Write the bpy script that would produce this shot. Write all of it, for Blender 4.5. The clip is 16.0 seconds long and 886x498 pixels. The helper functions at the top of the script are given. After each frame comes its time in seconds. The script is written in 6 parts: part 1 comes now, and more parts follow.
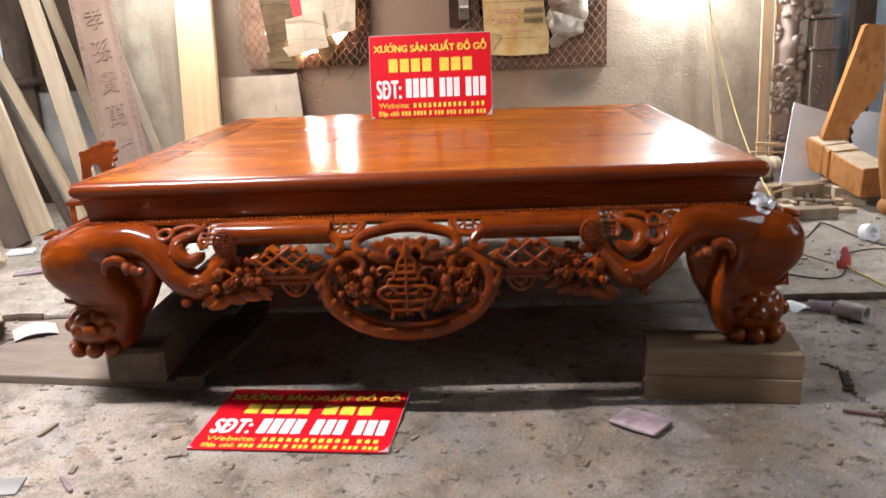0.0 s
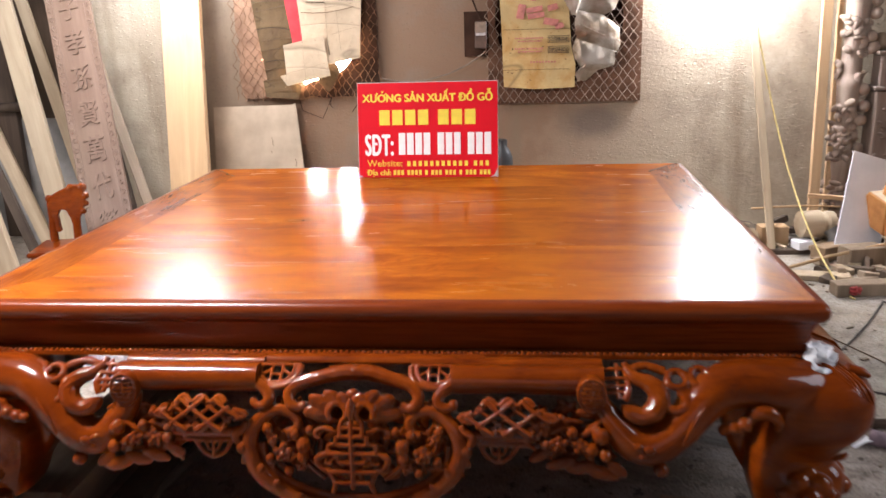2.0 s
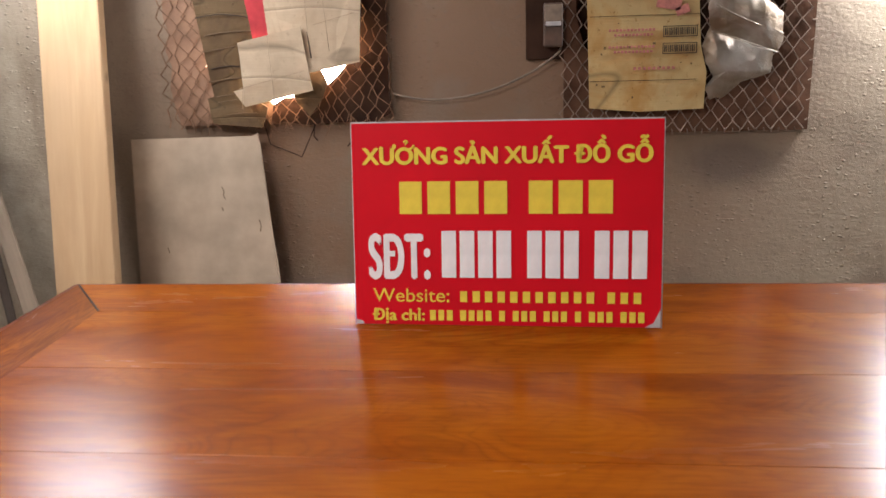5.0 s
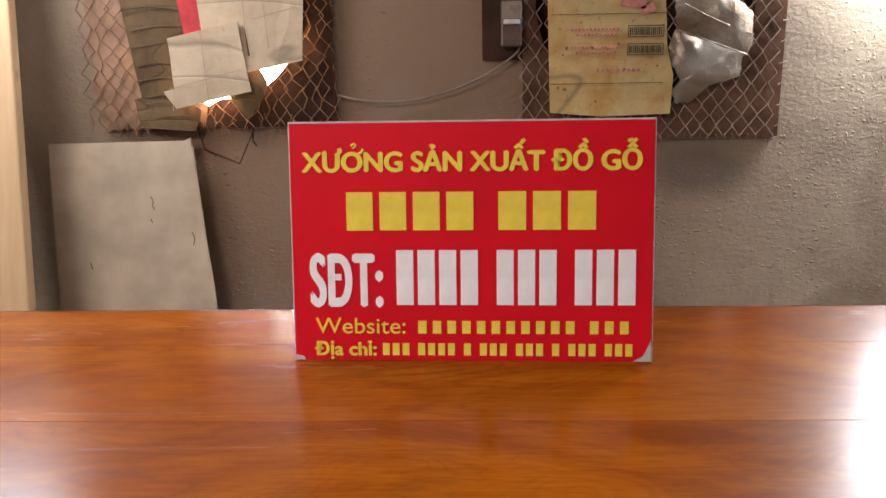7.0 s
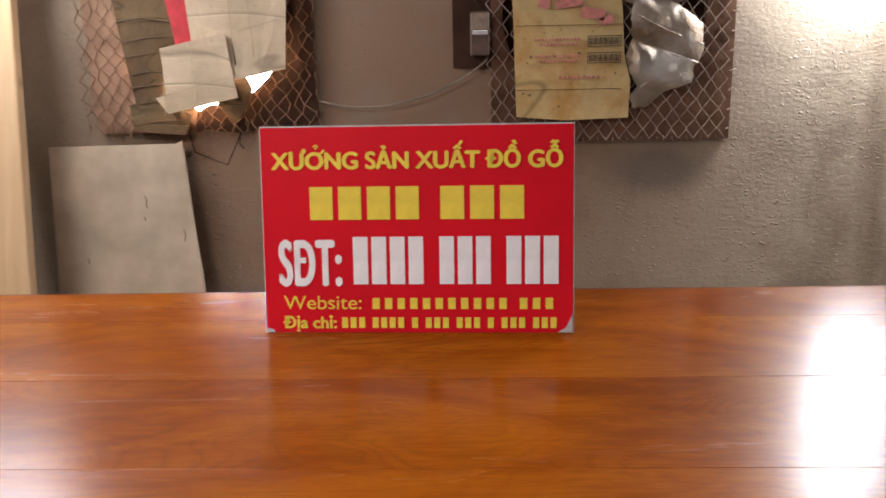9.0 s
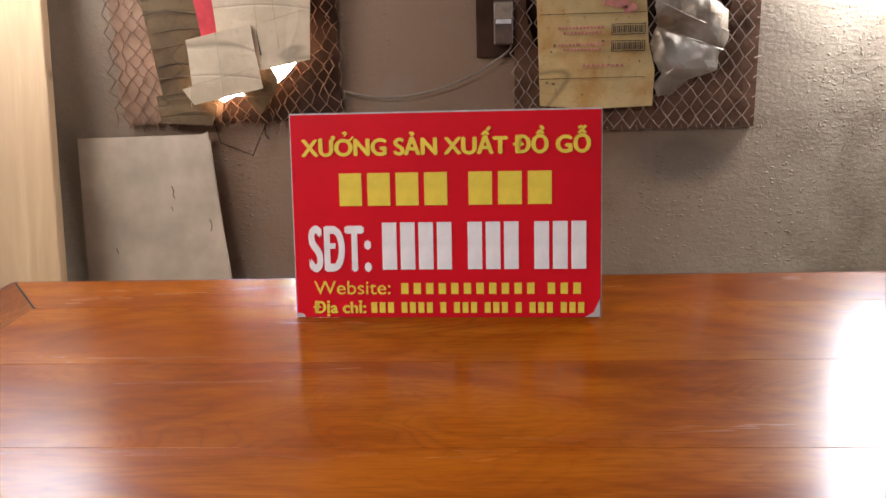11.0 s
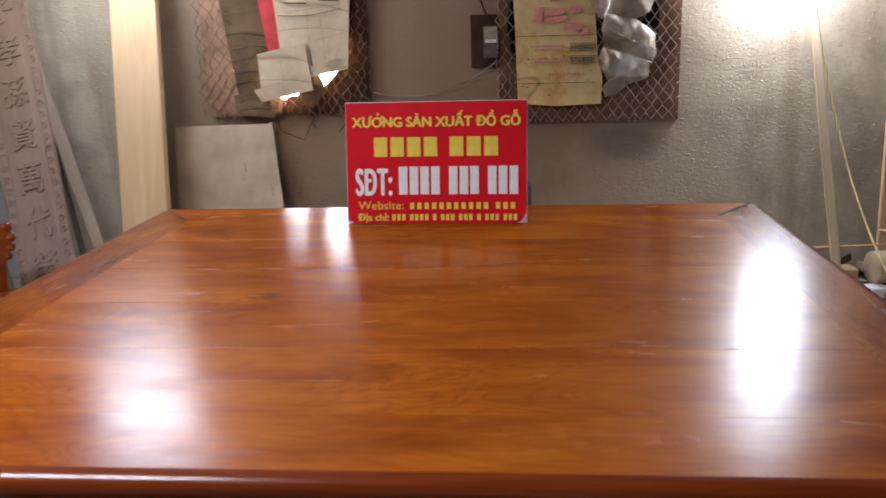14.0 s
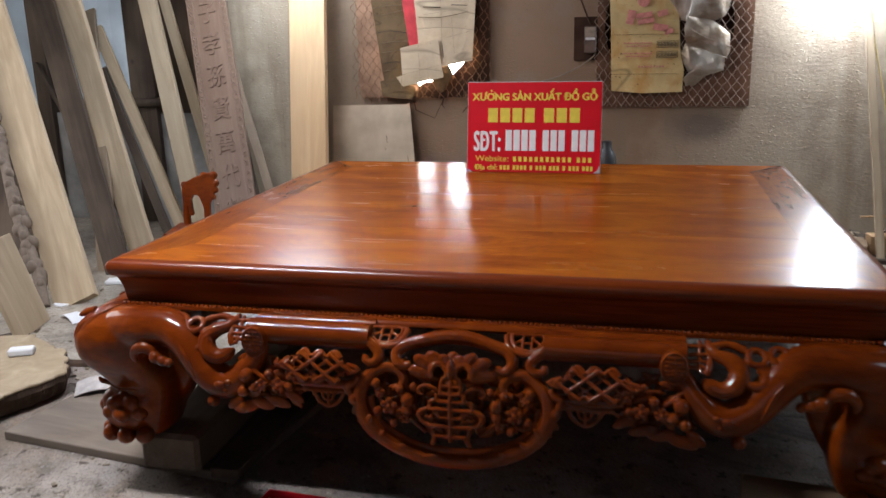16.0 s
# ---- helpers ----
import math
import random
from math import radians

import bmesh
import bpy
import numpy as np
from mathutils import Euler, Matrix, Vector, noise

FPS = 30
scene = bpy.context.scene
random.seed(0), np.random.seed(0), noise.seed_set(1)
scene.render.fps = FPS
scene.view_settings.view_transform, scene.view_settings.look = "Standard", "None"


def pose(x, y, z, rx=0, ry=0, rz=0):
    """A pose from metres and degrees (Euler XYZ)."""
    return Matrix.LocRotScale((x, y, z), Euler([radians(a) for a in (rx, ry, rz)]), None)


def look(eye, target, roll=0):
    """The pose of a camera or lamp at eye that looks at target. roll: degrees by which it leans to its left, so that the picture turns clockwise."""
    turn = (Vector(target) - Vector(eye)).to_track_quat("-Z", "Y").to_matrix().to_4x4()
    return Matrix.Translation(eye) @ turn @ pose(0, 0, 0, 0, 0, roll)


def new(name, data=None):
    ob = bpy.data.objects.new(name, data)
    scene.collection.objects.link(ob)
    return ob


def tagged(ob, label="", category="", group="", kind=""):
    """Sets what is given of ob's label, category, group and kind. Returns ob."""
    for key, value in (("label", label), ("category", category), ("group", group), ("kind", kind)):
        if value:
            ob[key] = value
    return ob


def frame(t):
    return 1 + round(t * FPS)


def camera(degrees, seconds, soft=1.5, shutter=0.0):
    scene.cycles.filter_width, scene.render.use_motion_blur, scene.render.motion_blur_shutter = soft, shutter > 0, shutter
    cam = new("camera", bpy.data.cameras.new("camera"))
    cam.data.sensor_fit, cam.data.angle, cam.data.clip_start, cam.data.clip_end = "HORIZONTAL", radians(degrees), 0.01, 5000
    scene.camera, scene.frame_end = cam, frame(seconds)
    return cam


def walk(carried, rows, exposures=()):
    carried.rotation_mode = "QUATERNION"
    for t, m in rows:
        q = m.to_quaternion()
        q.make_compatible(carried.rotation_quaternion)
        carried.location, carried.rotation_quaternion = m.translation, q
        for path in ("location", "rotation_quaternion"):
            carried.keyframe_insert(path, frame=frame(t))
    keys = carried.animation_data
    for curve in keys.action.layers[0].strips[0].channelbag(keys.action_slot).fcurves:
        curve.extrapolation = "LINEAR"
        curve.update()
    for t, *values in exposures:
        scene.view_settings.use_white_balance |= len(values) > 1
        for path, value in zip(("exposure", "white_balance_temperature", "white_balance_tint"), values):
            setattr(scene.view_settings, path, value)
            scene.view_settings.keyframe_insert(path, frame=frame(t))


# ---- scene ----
cam = camera(55.5, 16.0, 1.5, 0.5)
PATH = [
    (0, (0.24, -2.56, 1.171), (0.133, -0.63, 0.661), -2.5),
    (0.5, (0.361, -2.553, 1.299), (0.218, -0.624, 0.792), -2.1),
    (1, (0.484, -2.464, 1.378), (0.29, -0.539, 0.869), -2.3),
    (1.5, (0.476, -2.239, 1.391), (0.281, -0.316, 0.876), -1.7),
    (2, (0.404, -1.894, 1.397), (0.204, 0.025, 0.868), -1.8),
    (2.5, (0.334, -1.446, 1.362), (0.119, 0.469, 0.826), -1.4),
    (3, (0.255, -1.047, 1.338), (0.009, 0.866, 0.808), -1.3),
    (3.5, (0.136, -0.674, 1.342), (-0.117, 1.237, 0.806), -1.5),
    (4, (0.094, -0.354, 1.322), (-0.153, 1.56, 0.795), -1.6),
    (4.5, (0.077, -0.089, 1.323), (-0.159, 1.826, 0.796), -1.8),
    (4.7, (0.047, -0.013, 1.335), (-0.178, 1.902, 0.804), -1.9),
    (6.8, (-0.003, 0.325, 1.293), (-0.092, 2.255, 0.775), -1.2),
    (7, (-0.008, 0.322, 1.292), (-0.089, 2.252, 0.776), -1.2),
    (7.5, (-0.011, 0.316, 1.291), (-0.079, 2.248, 0.777), -1.3),
    (8, (-0.015, 0.305, 1.287), (-0.07, 2.237, 0.771), -1.1),
    (8.5, (0.019, 0.245, 1.295), (-0.025, 2.177, 0.78), -1.3),
    (9, (0.092, 0.101, 1.317), (0.017, 2.034, 0.808), -1.3),
    (9.2, (0.094, 0.087, 1.317), (-0.016, 2.019, 0.813), -1.4),
    (11.3, (0.075, 0.081, 1.307), (-0.047, 2.007, 0.781), -1.8),
    (11.5, (0.096, 0.011, 1.32), (-0.013, 1.939, 0.796), -1.9),
    (12, (0.151, -0.205, 1.346), (0.049, 1.725, 0.831), -1.5),
    (12.5, (0.161, -0.433, 1.37), (0.065, 1.495, 0.85), -1.3),
    (13, (0.149, -0.677, 1.373), (0.059, 1.253, 0.856), -1.4),
    (13.5, (0.165, -0.845, 1.39), (0.079, 1.086, 0.875), -1.5),
    (14, (0.238, -1.081, 1.374), (0.069, 0.846, 0.864), -1.7),
    (14.5, (0.266, -1.352, 1.388), (-0.026, 0.562, 0.888), -1.6),
    (15, (0.252, -1.631, 1.365), (-0.172, 0.259, 0.867), -0.8),
    (15.5, (0.32, -1.874, 1.387), (-0.127, 0.01, 0.887), -0.9),
    (16, (0.445, -2.102, 1.373), (0.0, -0.219, 0.869), -1.4),
]
walk(cam, [(t, look(eye, target, roll)) for t, eye, target, roll in PATH],
     [(0, 0.90, 6280, 12), (1.5, 0.94, 6350, 14), (2.5, 0.60, 6400, 18), (3.5, 0.22, 6420, 20), (4.5, -0.01, 6520, 16), (7, 0.02, 6500, 15), (9, -0.05, 6420, 15),
      (12.5, -0.03, 6200, 15), (13.5, -0.08, 5980, 13), (14.5, -0.43, 5900, 12), (15.3, -0.42, 5900, 11), (16, -0.18, 5900, 10)])

# ---- world and light ----
world = bpy.data.worlds.new("world")
scene.world = world
world.use_nodes = True
wn = world.node_tree
sky = wn.nodes.new("ShaderNodeTexSky")
sky.sky_type, sky.sun_disc, sky.sun_elevation, sky.sun_rotation = "NISHITA", False, radians(40), radians(150)
wn.links.new(sky.outputs[0], wn.nodes["Background"].inputs[0])
wn.nodes["Background"].inputs[1].default_value = 0.010


def lamp(name, kind, m, energy, colour, size=0.1, size_y=0.0):
    """A lamp of the place: kind POINT or AREA."""
    d = bpy.data.lights.new(name, kind)
    d.energy, d.color = energy, colour
    if kind == "AREA":
        d.size = size
        if size_y:
            d.shape, d.size_y = "RECTANGLE", size_y
    else:
        d.shadow_soft_size = size
    ob = new(name, d)
    ob.matrix_world = m
    return ob


COOL, WHITE_BULB, DAY = (0.98, 0.96, 0.95), (0.90, 0.95, 1.0), (0.86, 0.93, 1.0)
for z in (1.53, 1.76, 1.98, 2.20):
    lamp("wall_bulb_light", "POINT", pose(1.60, 3.32, z), 30, WHITE_BULB, 0.15)
for z, e in ((1.84, 25), (2.07, 37), (2.30, 36)):
    lamp("left_bulb_light", "POINT", pose(-1.66, 2.80, z), e, (0.86, 0.93, 1.0), 0.24)
lamp("tube_light", "AREA", look((-1.6, -0.33, 2.84), (-1.6, -0.33, 0)), 115, COOL, 1.2, 0.06)
lamp("side_daylight", "AREA", look((3.45, -0.5, 1.85), (1.4, -0.1, 0.1)), 18, DAY, 1.5, 1.1)
lamp("west_daylight", "AREA", look((-4.42, 1.2, 1.6), (-1.8, 2.6, 0.8)), 50, (1.0, 0.93, 0.84), 1.7, 1.7)
# unseen soft fill from behind the camera, added to brighten the carved front
lamp("door_daylight", "AREA", look((0.4, -4.9, 1.5), (0.2, 0, 0.6)), 3.2, DAY, 2.4, 2.0)

# ---- materials ----


def material(name):
    m = bpy.data.materials.new(name)
    m.use_nodes = True
    return m, m.node_tree, m.node_tree.nodes["Principled BSDF"]


def coords(t, scale, kind="Object", turn=(0, 0, 0)):
    tc, mp = t.nodes.new("ShaderNodeTexCoord"), t.nodes.new("ShaderNodeMapping")
    mp.inputs["Scale"].default_value = scale
    mp.inputs["Rotation"].default_value = turn
    t.links.new(tc.outputs[kind], mp.inputs["Vector"])
    return mp.outputs[0]


def noisy(t, vec, scale, detail=4, rough=0.55, warp=0.0):
    n = t.nodes.new("ShaderNodeTexNoise")
    n.inputs["Scale"].default_value, n.inputs["Detail"].default_value = scale, detail
    n.inputs["Roughness"].default_value, n.inputs["Distortion"].default_value = rough, warp
    t.links.new(vec, n.inputs["Vector"])
    return n.outputs["Fac"]


def ramp(t, fac, stops):
    r = t.nodes.new("ShaderNodeValToRGB")
    e = r.color_ramp.elements
    while len(e) < len(stops):
        e.new(0.5)
    for el, (p, c) in zip(e, stops):
        el.position, el.color = p, (*c, 1) if len(c) == 3 else c
    t.links.new(fac, r.inputs[0])
    return r.outputs[0]


def mix(t, fac, a, b, mode="MIX"):
    n = t.nodes.new("ShaderNodeMix")
    n.data_type, n.blend_type = "RGBA", mode
    for sock, val in ((n.inputs[0], fac), (n.inputs[6], a), (n.inputs[7], b)):
        if isinstance(val, bpy.types.NodeSocket):
            t.links.new(val, sock)
        elif isinstance(val, tuple):
            sock.default_value = (*val, 1)
        else:
            sock.default_value = val
    return n.outputs[2]


def relief(t, p, height, strength, distance=0.01):
    b = t.nodes.new("ShaderNodeBump")
    b.inputs["Strength"].default_value, b.inputs["Distance"].default_value = strength, distance
    t.links.new(height, b.inputs["Height"])
    t.links.new(b.outputs[0], p.inputs["Normal"])


def piece_tone(t, colour, low, high):
    """Each object a little lighter or darker."""
    oi, mr = t.nodes.new("ShaderNodeObjectInfo"), t.nodes.new("ShaderNodeMapRange")
    mr.inputs["To Min"].default_value, mr.inputs["To Max"].default_value = low, high
    t.links.new(oi.outputs["Random"], mr.inputs["Value"])
    cb = t.nodes.new("ShaderNodeCombineColor")
    for i in range(3):
        t.links.new(mr.outputs[0], cb.inputs[i])
    return mix(t, 1.0, colour, cb.outputs[0], "MULTIPLY")


def varnished(name, dark, mid, light, rough=0.22, coat=0.6, grain=(1.1, 13, 13), tone=(0.88, 1.12), coat_rough=0.08, warp=0.8, fine_mix=0.35, spec=0.22, facet=0.0):
    m, t, p = material(name)
    v = coords(t, grain)
    g = noisy(t, v, 1.0, 6, 0.6, warp)
    fine = noisy(t, coords(t, (grain[0] * 4, grain[1] * 9, grain[2] * 9)), 1.0, 3, 0.6)
    col = ramp(t, g, [(0.25, dark), (0.5, mid), (0.75, light)])
    where = ramp(t, noisy(t, coords(t, (1.1, 3.0, 3.0)), 1.4, 3), [(0.36, (0, 0, 0)), (0.62, (2 * fine_mix, 2 * fine_mix, 2 * fine_mix))])
    col = mix(t, where, col, ramp(t, fine, [(0.38, dark), (0.56, light)]))
    col = piece_tone(t, col, *tone)
    t.links.new(col, p.inputs["Base Color"])
    p.inputs["Roughness"].default_value = rough
    p.inputs["Specular IOR Level"].default_value = spec
    p.inputs["Coat Weight"].default_value, p.inputs["Coat Roughness"].default_value = coat, coat_rough
    if facet:
        relief(t, p, noisy(t, coords(t, (1, 1, 1)), 75, 3, 0.55, 0.4), facet, 0.004)
    else:
        relief(t, p, noisy(t, v, 1.5, 3), 0.04, 0.004)
    return m


def raw_wood(name, dark, light, grain=(14, 14, 1.0), rough=0.75, tone=(0.8, 1.15), dust=0.25):
    m, t, p = material(name)
    v = coords(t, grain)
    g = noisy(t, v, 1.6, 6, 0.6, 1.2)
    col = ramp(t, g, [(0.28, dark), (0.55, tuple((a + b) / 2 for a, b in zip(dark, light))), (0.75, light)])
    stain = noisy(t, coords(t, (2.2, 2.2, 1.4)), 1.0, 4)
    col = mix(t, ramp(t, stain, [(0.45, (0, 0, 0)), (0.7, (dust, dust, dust))]), col, (0.25, 0.185, 0.125))
    k = t.nodes.new("ShaderNodeTexVoronoi")
    k.inputs["Scale"].default_value = 3.8
    t.links.new(coords(t, (1, 1, 0.75)), k.inputs["Vector"])
    col = mix(t, ramp(t, k.outputs["Distance"], [(0.0, (0.75, 0.75, 0.75)), (0.035, (0.4, 0.4, 0.4)), (0.075, (0, 0, 0))]), col, tuple(0.55 * c for c in dark))
    col = piece_tone(t, col, *tone)
    t.links.new(col, p.inputs["Base Color"])
    p.inputs["Roughness"].default_value, p.inputs["Specular IOR Level"].default_value = rough, 0.25
    relief(t, p, noisy(t, coords(t, tuple(3 * a for a in grain)), 2.0, 3), 0.25, 0.004)
    return m


def plain(name, colour, rough=0.6, var=0.2, scale=9.0, metal=0.0, bump=0.1):
    """A painted, plastic or paper surface with faint dirt."""
    m, t, p = material(name)
    n = noisy(t, coords(t, (1, 1, 1)), scale, 5)
    lo = tuple(c * (1 - var) for c in colour)
    hi = tuple(min(1, c * (1 + var * 0.6)) for c in colour)
    t.links.new(ramp(t, n, [(0.3, lo), (0.7, hi)]), p.inputs["Base Color"])
    p.inputs["Roughness"].default_value, p.inputs["Metallic"].default_value = rough, metal
    if rough >= 0.7:
        p.inputs["Specular IOR Level"].default_value = 0.15
    if bump:
        relief(t, p, noisy(t, coords(t, (1, 1, 1)), scale * 6, 3), bump, 0.003)
    return m


def top_wood(name, turned, dark, mid, light):
    """Varnished boards with arched growth rings, dark streaks, fibre and a few knots; each board cut from another place."""
    m, t, p = material(name)
    tc, oi = t.nodes.new("ShaderNodeTexCoord"), t.nodes.new("ShaderNodeObjectInfo")
    far, shift = t.nodes.new("ShaderNodeVectorMath"), t.nodes.new("ShaderNodeVectorMath")
    far.operation, shift.operation = "SCALE", "ADD"
    far.inputs[0].default_value = (9.0, 5.0, 3.0)
    t.links.new(oi.outputs["Random"], far.inputs["Scale"])
    t.links.new(tc.outputs["Object"], shift.inputs[0])
    t.links.new(far.outputs[0], shift.inputs[1])

    def grain(u, v):
        mp = t.nodes.new("ShaderNodeMapping")
        mp.inputs["Scale"].default_value = (v, u, v) if turned else (u, v, v)
        t.links.new(shift.outputs[0], mp.inputs["Vector"])
        return mp.outputs[0]

    def grey(k):
        return (k, k, k)

    col = ramp(t, noisy(t, grain(1.5, 4.2), 1.0, 5, 0.55, 1.6), [(0.28, dark), (0.46, mid), (0.68, light)])
    # growth rings
    k, pp = t.nodes.new("ShaderNodeMath"), t.nodes.new("ShaderNodeMath")
    k.operation, pp.operation = "MULTIPLY", "PINGPONG"
    k.inputs[1].default_value, pp.inputs[1].default_value = 19.0, 0.5
    t.links.new(noisy(t, grain(1.25, 3.9), 1.0, 3, 0.42, 1.7), k.inputs[0])
    t.links.new(k.outputs[0], pp.inputs[0])
    where = ramp(t, noisy(t, grain(1.2, 2.2), 1.5, 2), [(0.38, grey(0.10)), (0.64, grey(0.56))])
    rings = mix(t, 1.0, ramp(t, pp.outputs[0], [(0.0, grey(0.80)), (0.09, grey(0.36)), (0.36, grey(0.0))]), where, "MULTIPLY")
    col = mix(t, rings, col, tuple(0.62 * c for c in dark))
    # dark streaks
    col = mix(t, ramp(t, noisy(t, grain(1.8, 13), 1.0, 5, 0.6, 2.2), [(0.56, grey(0)), (0.74, grey(0.34))]), col, tuple(0.75 * c for c in dark))
    # pale streaks
    col = mix(t, ramp(t, noisy(t, grain(2.6, 20), 1.0, 4, 0.6, 1.6), [(0.56, grey(0)), (0.78, grey(0.32))]), col, tuple(min(1, 1.2 * c) for c in light))
    # fibre and pores
    col = mix(t, ramp(t, noisy(t, grain(11, 160), 1.0, 3, 0.7), [(0.38, grey(0.34)), (0.56, grey(0))]), col, dark)
    # knots
    v = t.nodes.new("ShaderNodeTexVoronoi")
    v.inputs["Scale"].default_value = 1.7
    t.links.new(grain(0.75, 1.3), v.inputs["Vector"])
    col = mix(t, ramp(t, v.outputs["Distance"], [(0.0, grey(0.95)), (0.022, grey(0.6)), (0.05, grey(0.2)), (0.10, grey(0))]), col, tuple(0.35 * c for c in dark))
    col = piece_tone(t, col, 0.90, 1.10)
    t.links.new(col, p.inputs["Base Color"])
    p.inputs["Roughness"].default_value, p.inputs["Specular IOR Level"].default_value = 0.5, 0.0
    p.inputs["Coat Weight"].default_value = 0.48
    # wiped varnish: streaks of finer and coarser gloss
    mr = t.nodes.new("ShaderNodeMapRange")
    mr.inputs["From Min"].default_value, mr.inputs["From Max"].default_value = 0.3, 0.7
    mr.inputs["To Min"].default_value, mr.inputs["To Max"].default_value = 0.17, 0.29
    t.links.new(noisy(t, grain(1.6, 9), 1.5, 4, 0.6, 0.6), mr.inputs["Value"])
    t.links.new(mr.outputs[0], p.inputs["Coat Roughness"])
    relief(t, p, noisy(t, grain(1.2, 6), 1.5, 3), 0.05, 0.004)
    return m


TOP = top_wood("polished top wood", False, (0.170, 0.0300, 0.0012), (0.272, 0.0610, 0.002), (0.370, 0.098, 0.003))
TOPSIDE = top_wood("polished border wood", True, (0.084, 0.013, 0.0010), (0.188, 0.039, 0.002), (0.29, 0.072, 0.003))
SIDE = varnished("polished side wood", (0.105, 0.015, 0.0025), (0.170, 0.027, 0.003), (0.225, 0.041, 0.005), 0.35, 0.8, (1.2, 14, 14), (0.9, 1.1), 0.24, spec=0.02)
CARVE = varnished("carved varnished wood", (0.062, 0.0075, 0.001), (0.150, 0.0235, 0.0013), (0.265, 0.052, 0.0025), 0.30, 0.62, (4, 7, 7), (0.97, 1.03), 0.075, 0.8, 0.12, spec=0.04, facet=0.09)
PINE = raw_wood("pale pine", (0.41, 0.255, 0.128), (0.55, 0.37, 0.21), grain=(6, 6, 0.7), dust=0.25)
SAWN = raw_wood("dusty sawn wood", (0.33, 0.245, 0.155), (0.54, 0.43, 0.295), grain=(6, 6, 0.8), dust=0.3)
OLD = raw_wood("old brown timber", (0.042, 0.028, 0.020), (0.10, 0.071, 0.052), grain=(9, 9, 0.7))
MIDWOOD = raw_wood("weathered plank", (0.19, 0.135, 0.088), (0.33, 0.25, 0.175), grain=(9, 9, 0.6))
BLOCK = raw_wood("block timber", (0.20, 0.13, 0.075), (0.36, 0.25, 0.155), grain=(1.2, 9, 9), dust=0.35)
BEAM = raw_wood("dusty floor beam", (0.085, 0.063, 0.044), (0.17, 0.13, 0.096), grain=(12, 1.2, 12), dust=0.4)
BOARD = raw_wood("dusty floor board", (0.125, 0.098, 0.078), (0.235, 0.19, 0.155), grain=(1.2, 6, 10), dust=0.4)
ORANGE = varnished("orange varnished wood", (0.25, 0.095, 0.025), (0.38, 0.16, 0.045), (0.47, 0.215, 0.07), 0.45, 0.2, (5, 5, 1.5))
DUSTWOOD = raw_wood("unvarnished carving wood", (0.145, 0.086, 0.058), (0.23, 0.15, 0.108), tone=(0.95, 1.05), rough=0.42)
GREYCARVE = raw_wood("dusty tan carving wood", (0.23, 0.165, 0.125), (0.37, 0.28, 0.22), tone=(0.92, 1.05))
PEDESTAL = raw_wood("brown carving wood", (0.15, 0.108, 0.085), (0.25, 0.19, 0.155), tone=(0.92, 1.05))
POLE = raw_wood("dark carving wood", (0.12, 0.09, 0.07), (0.21, 0.165, 0.13))
ORANGEDUST = plain("orange dusty plaster", (0.33, 0.19, 0.118), 0.9, 0.35, 9, bump=0.5)
DARKRED = plain("dark reddish stick", (0.13, 0.05, 0.045), 0.6, 0.3, 20)
RED = plain("red sign paint", (0.60, 0.005, 0.014), 0.42, 0.12, 5, bump=0.02)
RED.node_tree.nodes["Principled BSDF"].inputs["Specular IOR Level"].default_value = 0.22
YELLOW = plain("yellow sign paint", (0.75, 0.58, 0.06), 0.4, 0.12, 30, bump=0)
WHITE = plain("white sign paint", (0.78, 0.76, 0.74), 0.4, 0.1, 30, bump=0)
EDGE = plain("bare sheet edge", (0.45, 0.42, 0.40), 0.5, 0.3, 40)


def card(name, colour, stain, soil, folds=5.0):
    """Old corrugated cardboard: flattened folds, faint flute lines, soiled patches."""
    m, t, p = material(name)
    v = coords(t, (1, 1, 1))
    col = ramp(t, noisy(t, v, 5, 5, 0.6), [(0.3, tuple(0.80 * c for c in colour)), (0.7, tuple(min(1, 1.12 * c) for c in colour))])
    col = mix(t, ramp(t, noisy(t, v, 3.4, 5, 0.65, 0.6), [(0.48, (0, 0, 0)), (0.66, (soil, soil, soil))]), col, stain)
    col = mix(t, ramp(t, noisy(t, v, 36, 4, 0.7), [(0.60, (0, 0, 0)), (0.72, (soil, soil, soil))]), col, tuple(0.5 * c for c in stain))
    k, pp = t.nodes.new("ShaderNodeMath"), t.nodes.new("ShaderNodeMath")
    k.operation, pp.operation = "MULTIPLY", "PINGPONG"
    k.inputs[1].default_value, pp.inputs[1].default_value = folds, 0.5
    t.links.new(noisy(t, coords(t, (0.9, 0.9, 3.4)), 1.0, 2, 0.4, 0.4), k.inputs[0])
    t.links.new(k.outputs[0], pp.inputs[0])
    crease = ramp(t, pp.outputs[0], [(0.0, (0, 0, 0)), (0.10, (1, 1, 1))])
    col = mix(t, ramp(t, pp.outputs[0], [(0.0, (0.7, 0.7, 0.7)), (0.035, (0, 0, 0))]), col, tuple(0.42 * c for c in colour))
    t.links.new(col, p.inputs["Base Color"])
    p.inputs["Roughness"].default_value, p.inputs["Specular IOR Level"].default_value = 0.85, 0.15
    flute = noisy(t, coords(t, (3, 3, 130)), 1.0, 2)
    relief(t, p, mix(t, 0.25, mix(t, 0.3, crease, noisy(t, v, 7, 3)), flute), 0.6, 0.006)
    return m


